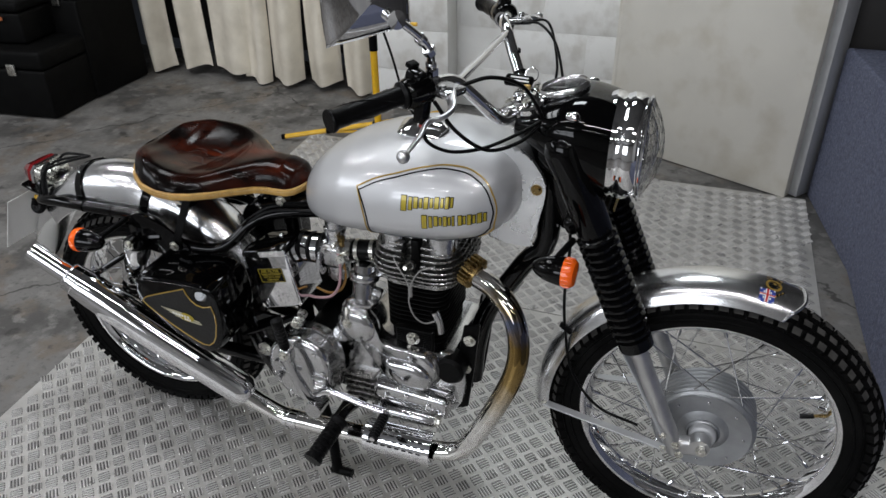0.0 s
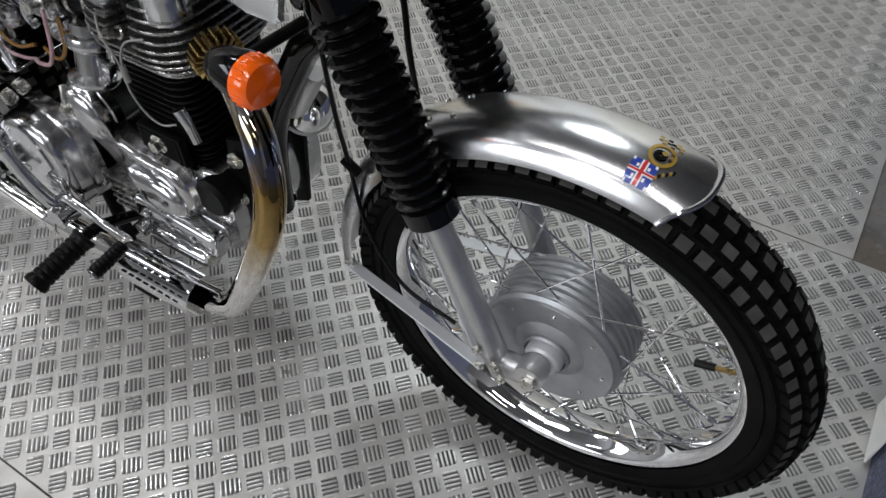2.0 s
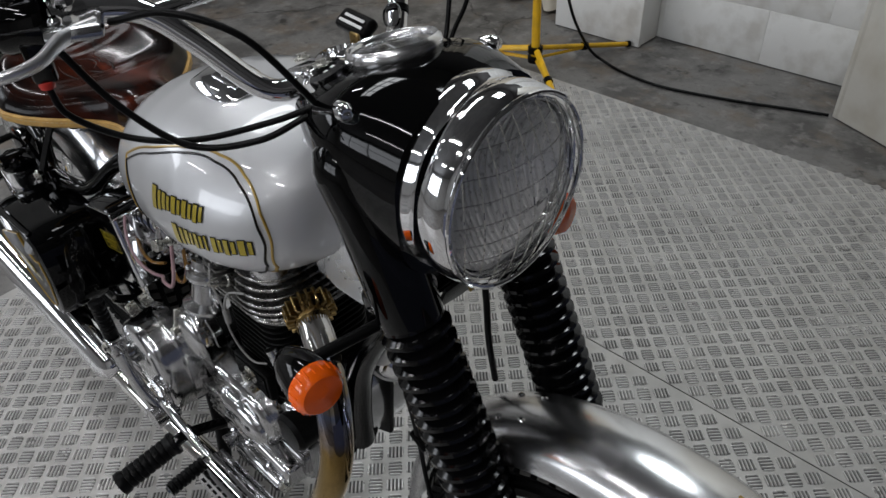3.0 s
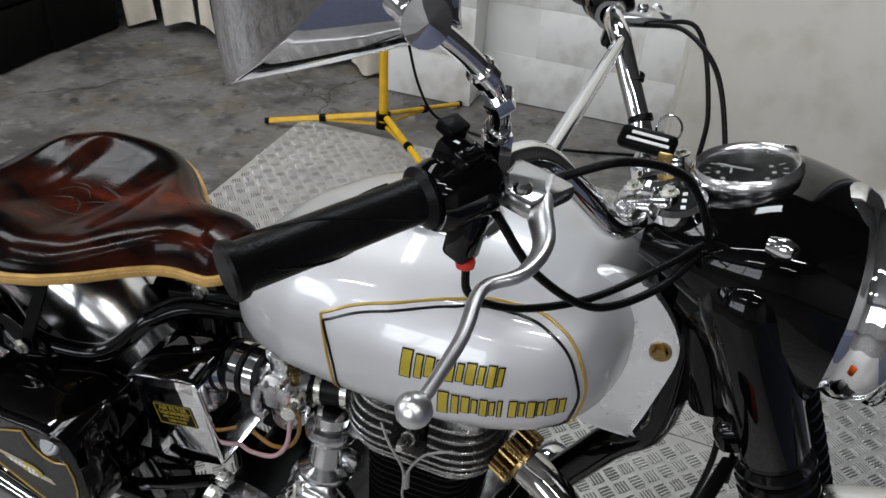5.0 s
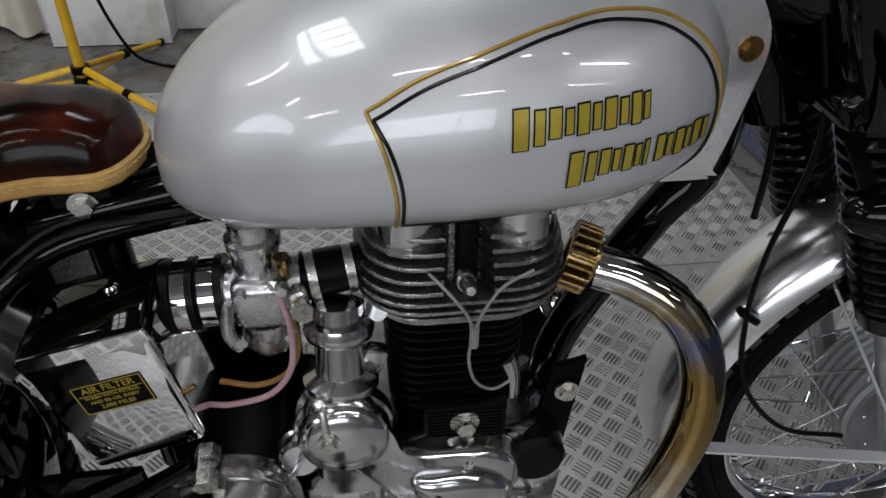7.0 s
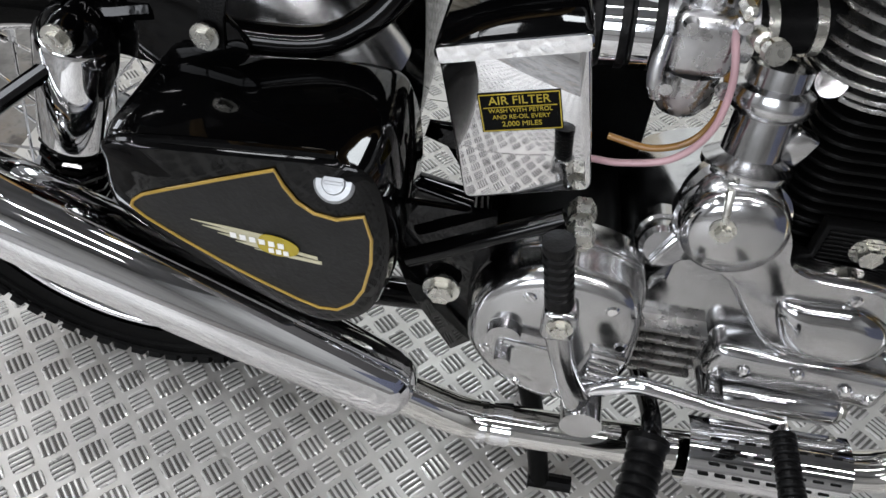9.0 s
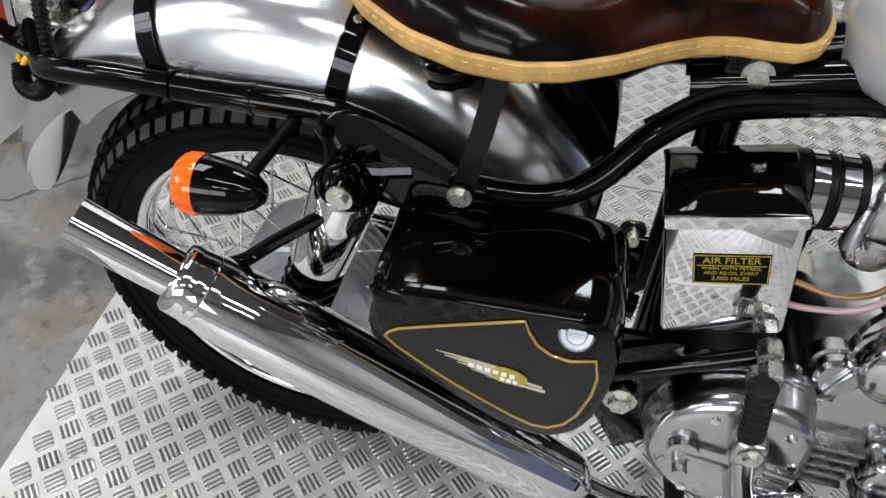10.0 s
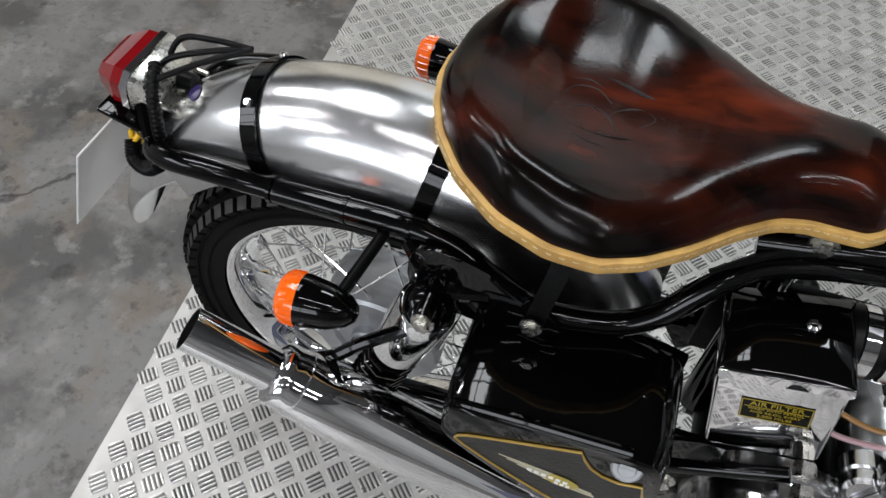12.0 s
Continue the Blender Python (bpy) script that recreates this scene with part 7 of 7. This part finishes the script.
lathe(bm, [(0, 0), (0.033, 0), (0.036, 0.004), (0.036, 0.010), (0.030, 0.014), (0.024, 0.018), (0.023, 0.050), (0.031, 0.056), (0.033, 0.064), (0.031, 0.072), (0.024, 0.075), (0.024, 0.090), (0.014, 0.094), (0, 0.094)], axis_pose((0.652, -0.092, 0.532), (0.655, -0.070, 0.62)), 36)
tower = part("distributor_tower", bm, alloy, timing, "polished distributor body", 40)
tower.location = (0, 0, -0.014)
bm = NB()
block(bm, (0.022, 0.016, 0.030), pose(0.684, -0.086, 0.56, 0, 20, 0), 0.004)
tube(bm, [(0.690, -0.080, 0.615), (0.705, -0.06, 0.60)], 0.012, 14, 1)
part("tower_bracket", bm, alloy, tower)
bm = NB()
oc = axis_pose((0.607, -0.100, 0.448), (0.600, -0.22, 0.480))
lathe(bm, [(0, 0.020), (0.017, 0.020), (0.021, 0.015), (0.021, 0.002), (0.024, 0.0), (0.024, -0.020), (0, -0.020)], oc, 28)
block(bm, (0.034, 0.006, 0.008), oc @ pose(0, 0, 0.022, 0, 0, 62), 0.002)
part("oil_filler_cap", bm, alloy, timing, "polished slotted oil filler cap", 35).location = (0, 0, -0.008)
# lower case, ribs and oil pump housing
bm = NB()
block(bm, (0.175, 0.040, 0.052), pose(0.768, -0.115, 0.310, 0, 4, 0), 0.012, 3)
lathe(bm, [(0, 0), (0.018, 0), (0.019, 0.004), (0.019, 0.115), (0.016, 0.12), (0, 0.12)], axis_pose((0.705, -0.122, 0.258), (0.825, -0.122, 0.262)), 24)
lathe(bm, [(0, 0), (0.013, 0), (0.013, 0.035), (0, 0.035)], axis_pose((0.695, -0.112, 0.276), (0.695, -0.16, 0.276)), 18)
lower = part("oil_pump_housing", bm, alloy, bike, "polished oil pump and filter housing", 40)
bolts(lower, [(0.715, -0.137, 0.316), (0.762, -0.138, 0.326), (0.812, -0.137, 0.312), (0.838, -0.134, 0.300)], (0, -1, 0), 1.0, screw_mesh, "screw")
bolts(lower, [(0.826, -0.124, 0.262)], (1, 0, 0.03), 1.2)
bm = NB()
for i in range(5):
    block(bm, (0.075, 0.10, 0.007), pose(0.640, -0.070, 0.270 + 0.016 * i), 0.003)
part("crankcase_ribs", bm, fin_alloy, crank, "cast ribs")
bm = NB()
lathe(bm, [(0, 0), (0.030, 0), (0.033, 0.008), (0.033, 0.045), (0.027, 0.052), (0, 0.052)], axis_pose((0.850, -0.06, 0.395), (0.850, -0.13, 0.395)), 32)
part("dynamo_cover", bm, iron_black, crank, "round alloy end cover")
for s in (-1, 1):
    bm = NB()
    prism(bm, [(0.87, 0.49), (0.905, 0.50), (0.893, 0.38), (0.880, 0.27), (0.850, 0.255), (0.85, 0.36)], 0.008, on_side(s * 0.060), 0.001)
    fp = part("front_engine_plate", bm, satin_black, crank, "black front engine plate")
    bolts(fp, [(0.885, s * 0.070 - 0.004, 0.462), (0.876, s * 0.070 - 0.004, 0.385)], (0, s, 0), 1.1)
bm = NB()
tube(bm, [(0.812, -0.085, 0.530), (0.820, -0.083, 0.505), (0.822, -0.08, 0.475)], 0.0095, 14, 3)
part("vent_pipe", bm, alloy, crank, "short alloy vent pipe")
bm = NB()
lathe(bm, [(0, 0), (0.0165, 0), (0.0165, 0.10), (0.014, 0.104), (0, 0.104)], axis_pose((0.905, 0.035, 0.480), (0.960, 0.035, 0.575)), 22)
part("regulator_canister", bm, dull_alloy, crank, "bare alloy canister beside the down tube")

# horn on the far side of the down tube
HORN = Matrix.Translation((0.918, 0.052, 0.485)) @ Vector((0.75, -0.45, 0.48)).to_track_quat("Z", "Y").to_matrix().to_4x4()
bm = NB()
lathe(bm, [(0, 0.022), (0.012, 0.021), (0.026, 0.016), (0.036, 0.006), (0.040, -0.004), (0.041, -0.012), (0.036, -0.020), (0.020, -0.034), (0, -0.036)], HORN, 40)
horn = part("horn", bm, chrome, bike, "round chromed horn beside the down tube", 50)
bm = NB()
lathe(bm, [(0.0385, -0.003), (0.0430, -0.005), (0.0430, -0.013), (0.0385, -0.015)], HORN, 40)
part("horn_rim", bm, dull_alloy, horn, "dull metal clamp rim")
bm = NB()
tube(bm, [HORN @ Vector((0, 0, -0.030)), (0.945, 0.012, 0.560)], 0.007, 10, 1)
part("horn_bracket", bm, satin_black, horn, "black horn bracket")

# ---- gearbox, kickstart, pegs ----
bm = NB()
gout = smooth_outline([(0.447, 0.345), (0.455, 0.405), (0.485, 0.440), (0.535, 0.455), (0.585, 0.440), (0.605, 0.400), (0.608, 0.330), (0.590, 0.285), (0.545, 0.262), (0.505, 0.272), (0.470, 0.300)], 4)
prism(bm, [(0.527 + (x - 0.527) * 0.86, 0.330 + (z - 0.358) * 0.62) for x, z in gout], 0.18, on_side(0.07), 0.004, 2)
gear = part("gearbox", bm, satin_black, bike, "dark gearbox shell behind a polished cover")
gear.location = (-0.004, 0, 0)
bm = NB()
rings = []
for y, k in ((-0.110, 1.0), (-0.134, 1.0), (-0.137, 0.985), (-0.140, 0.965), (-0.160, 0.955), (-0.168, 0.93), (-0.1735, 0.88), (-0.1760, 0.80), (-0.1765, 0.5), (-0.1765, 0.05)):
    rings.append([(0.527 + (x - 0.527) * k, y, 0.358 + (z - 0.358) * k) for x, z in gout])
loft(bm, rings)
gc = part("gearbox_cover", bm, alloy, gear, "polished gearbox cover", 35)
bolts(gc, [(0.470, -0.1735, 0.340), (0.502, -0.1735, 0.420), (0.572, -0.1735, 0.418), (0.588, -0.1735, 0.372), (0.586, -0.1735, 0.318), (0.545, -0.1735, 0.286), (0.503, -0.1735, 0.294)], (0, -1, 0), 1.1, screw_mesh, "screw")
bm = NB()
lathe(bm, [(0, 0.010), (0.015, 0.010), (0.016, 0.0), (0.022, -0.002), (0, -0.002)], axis_pose((0.485, -0.1765, 0.372), (0.485, -1, 0.372)), 24)
lathe(bm, [(0, 0.022), (0.008, 0.022), (0.008, 0.0)], axis_pose((0.487, -0.1765, 0.350), (0.487, -1, 0.350)), 12)
block(bm, (0.046, 0.005, 0.010), pose(0.508, -0.186, 0.364, 0, 8, 0), 0.002)
part("selector_linkage", bm, alloy, gear, "polished selector linkage")
bm = NB()
block(bm, (0.034, 0.010, 0.042), pose(0.577, -0.178, 0.343, 0, 12, 0), 0.004)
for i in range(4):
    block(bm, (0.028, 0.005, 0.0035), pose(0.578, -0.1835, 0.330 + i * 0.009, 0, 12, 0), 0.001, 1)
part("adjuster_plate", bm, alloy, gear, "ribbed alloy adjuster plate")
bm = NB()
tube(bm, [(0.565, -0.180, 0.288), (0.556, -0.196, 0.310), (0.535, -0.205, 0.375), (0.523, -0.206, 0.420)], [0.017, 0.013, 0.011, 0.013], 14, 5, 0.75)
lathe(bm, [(0, 0.030), (0.020, 0.030), (0.020, -0.012), (0, -0.012)], axis_pose((0.566, -0.178, 0.285), (0.566, -1, 0.285)), 24)
block(bm, (0.028, 0.026, 0.034), pose(0.522, -0.205, 0.434), 0.006, 3)
kick = part("kickstart_lever", bm, alloy, bike, "polished folding kickstart lever", 40)
bolts(kick, [(0.522, -0.219, 0.438)], (0, -1, 0), 0.9)
bm = NB()
prof = [(0, 0), (0.012, 0)]
for i in range(6):
    prof += [(0.0118, 0.006 + i * 0.0085), (0.0118, 0.011 + i * 0.0085), (0.0102, 0.0125 + i * 0.0085)]
prof += [(0.0125, 0.060), (0.0125, 0.067), (0, 0.068)]
lathe(bm, prof, axis_pose((0.519, -0.205, 0.452), (0.494, -0.203, 0.60)), 20)
part("kickstart_rubber", bm, rubber, kick, "ribbed black rubber", 35)
bm = NB()
tube(bm, [(0.560, -0.186, 0.312), (0.600, -0.190, 0.338), (0.625, -0.192, 0.340), (0.680, -0.194, 0.330), (0.738, -0.196, 0.325)], [0.008, 0.009, 0.008, 0.007, 0.008], 12, 5, 0.7)
tube(bm, [(0.738, -0.190, 0.325), (0.740, -0.270, 0.318)], 0.006, 10, 1)
glev = part("gear_lever", bm, chrome, bike, "chromed gear lever")
bm = NB()
prof = [(0, 0)]
for i in range(8):
    prof += [(0.0115, 0.001 + i * 0.0075), (0.0115, 0.005 + i * 0.0075), (0.0098, 0.0065 + i * 0.0075)]
prof += [(0.0115, 0.062), (0, 0.063)]
lathe(bm, prof, axis_pose((0.739, -0.205, 0.322), (0.741, -0.29, 0.316)), 18)
part("lever_rubber", bm, rubber, glev, "black rubber toe piece", 35)
for s in (-1, 1):
    bm = NB()
    tube(bm, [(0.632, s * 0.09, 0.235), (0.634, s * 0.16, 0.272), (0.634, s * 0.19, 0.282), (0.632, s * 0.21, 0.278)], 0.010, 12, 5)
    peg = part("footrest", bm, gloss_black, bike, "black footrest hanger")
    bm = NB()
    prof = [(0, 0), (0.020, 0.0), (0.021, 0.006)]
    for i in range(8):
        prof += [(0.0185, 0.010 + i * 0.0105), (0.0185, 0.016 + i * 0.0105), (0.0165, 0.0175 + i * 0.0105)]
    prof += [(0.0205, 0.098), (0.0205, 0.106), (0, 0.107)]
    lathe(bm, prof, axis_pose((0.632, s * 0.205, 0.279), (0.612, s * 0.31, 0.246)), 22)
    part("footrest_rubber", bm, rubber, peg, "ribbed black footrest rubber", 35)
# centre stand
bm = NB()
for s in (-1, 1):
    tube(bm, [(0.50, s * 0.075, 0.235), (0.535, s * 0.095, 0.12), (0.560, s * 0.125, 0.012)], 0.013, 12, 4)
    tube(bm, [(0.545, s * 0.125, 0.011), (0.60, s * 0.125, 0.011)], 0.011, 10, 1)
tube(bm, [(0.535, -0.095, 0.12), (0.535, 0.095, 0.12)], 0.010, 10, 1)
part("centre_stand", bm, satin_black, bike, "black centre stand")
bm = NB()
tube(bm, [(0.46, -0.04, 0.245), (0.60, -0.04, 0.235), (0.75, -0.04, 0.228), (0.87, -0.02, 0.30)], 0.014, 12, 4)
tube(bm, [(0.46, 0.04, 0.245), (0.60, 0.04, 0.235), (0.75, 0.04, 0.228), (0.87, 0.02, 0.30)], 0.014, 12, 4)
part("cradle_tubes", bm, gloss_black, frame_, "black lower cradle tubes")

# ---- tail lamp, plate ----
TLM = Matrix.Translation((-0.247, 0.004, 0.656)) @ pose(0, 0, 0, 0, 10, 0)
bm = NB()
rings = []
for x, ky, kz in ((0.0, 1.0, 1.0), (-0.016, 0.99, 0.97), (-0.038, 0.72, 0.52), (-0.039, 0.69, 0.48)):
    rings.append([TLM @ Vector((x, y * ky, z * kz)) for y, z in rounded(0.046, 0.026, 0.012, 1)])
loft(bm, rings)
tail = part("tail_lamp", bm, red, bike, "faceted red tail lamp", 20)
bm = NB()
rings = [[TLM @ Vector((x, y * k, z * k)) for y, z in rounded(0.047, 0.027, 0.012, 1)] for x, k in ((-0.003, 1.0), (-0.003, 1.04), (0.005, 1.04), (0.005, 0.9))]
loft(bm, rings)
part("lamp_bezel", bm, chrome, tail, "chromed bezel")
bm = NB()
rings = [[TLM @ Vector((x, y * ky, z * kz - dz)) for y, z in rounded(0.046, 0.024, 0.010, 2)] for x, ky, kz, dz in ((0.004, 1.0, 1.0, 0), (0.010, 0.98, 0.96, 0), (0.032, 0.80, 0.66, 0.004), (0.036, 0.72, 0.55, 0.005))]
loft(bm, rings)
part("lamp_back", bm, zinc, tail, "plated metal lamp back")
bm = NB()
lathe(bm, [(0, 0.022), (0.010, 0.020), (0.011, 0.0), (0, 0.0)], axis_pose(TLM @ Vector((0.034, 0.005, 0.0)), TLM @ Vector((0.2, 0.005, 0.02))), 16)
part("wire_grommet", bm, rubber, tail, "black wire grommet")
for yy in (-0.034, 0.034):
    bm = NB()
    tube(bm, [TLM @ Vector((0.018, yy, -0.008)), TLM @ Vector((0.052, yy, -0.008))], 0.003, 8, 1)
    hexbolt(bm, axis_pose(TLM @ Vector((0.030, yy, -0.008)), TLM @ Vector((0.2, yy, -0.008))), 0.006, 0.006)
    part("lamp_stud", bm, zinc, tail, "plated stud and nut", 30)
bm = NB()
tube(bm, [TLM @ Vector((0.026, -0.02, 0.0)), (-0.235, -0.03, 0.645), (-0.225, -0.05, 0.612)], 0.010, 10, 4)
tube(bm, [TLM @ Vector((0.026, 0.02, 0.0)), (-0.235, 0.03, 0.645), (-0.225, 0.05, 0.612)], 0.010, 10, 4)
block(bm, (0.05, 0.11, 0.006), pose(-0.258, 0, 0.628, 0, 20, 0), 0.002)
part("lamp_bracket", bm, gloss_black, tail, "black lamp bracket")
def conduit(pts, r):
    """A corrugated hose: one tube whose radius ripples."""
    bm = NB()
    line = curve_points(pts, 24)
    tube(bm, line, [r * (1.0 + 0.09 * math.cos(1.6 * k)) for k in range(len(line))], 10, 1)
    return part("wiring_conduit", bm, rubber, tail, "corrugated black wiring conduit", 60)


conduit([(-0.205, -0.060, 0.610), (-0.206, -0.052, 0.645), (-0.210, -0.040, 0.672), (-0.222, -0.010, 0.682)], 0.0068)
conduit([(-0.250, -0.052, 0.600), (-0.243, -0.066, 0.586), (-0.222, -0.074, 0.586), (-0.200, -0.078, 0.603)], 0.0092)
cable("yellow_wire", [(-0.255, -0.045, 0.606), (-0.247, -0.055, 0.602), (-0.240, -0.05, 0.61)], 0.0035, yellow, "yellow wire end", tail)
for k in range(3):
    cable("loom_wire", [(-0.235, -0.03 + 0.02 * k, 0.65), (-0.215, -0.03 + 0.03 * k, 0.675 + 0.006 * k), (-0.170, 0.0 + 0.015 * k, 0.690 + 0.004 * k), (-0.125, 0.03, 0.698)], 0.0035, rubber, "black loom wire", tail)
PLM = Matrix.Translation((-0.305, 0.0, 0.553)) @ pose(0, 0, 0, 0, 23, 0)
bm = NB()
block(bm, (0.0025, 0.212, 0.150), PLM @ pose(0, 0, -0.01), 0.001, 1)
plate = part("number_plate", bm, white_plastic, bike, "plain white rear plate", 20)
bm = NB()
for i, (yy, w) in enumerate(((-0.07, 0.035), (-0.025, 0.035), (0.03, 0.035), (0.075, 0.035))):
    block(bm, (0.0008, w, 0.05), PLM @ pose(-0.0018, yy, -0.01), 0, 1)
part("plate_bars", bm, case_black, plate, "plain black bars", 0)
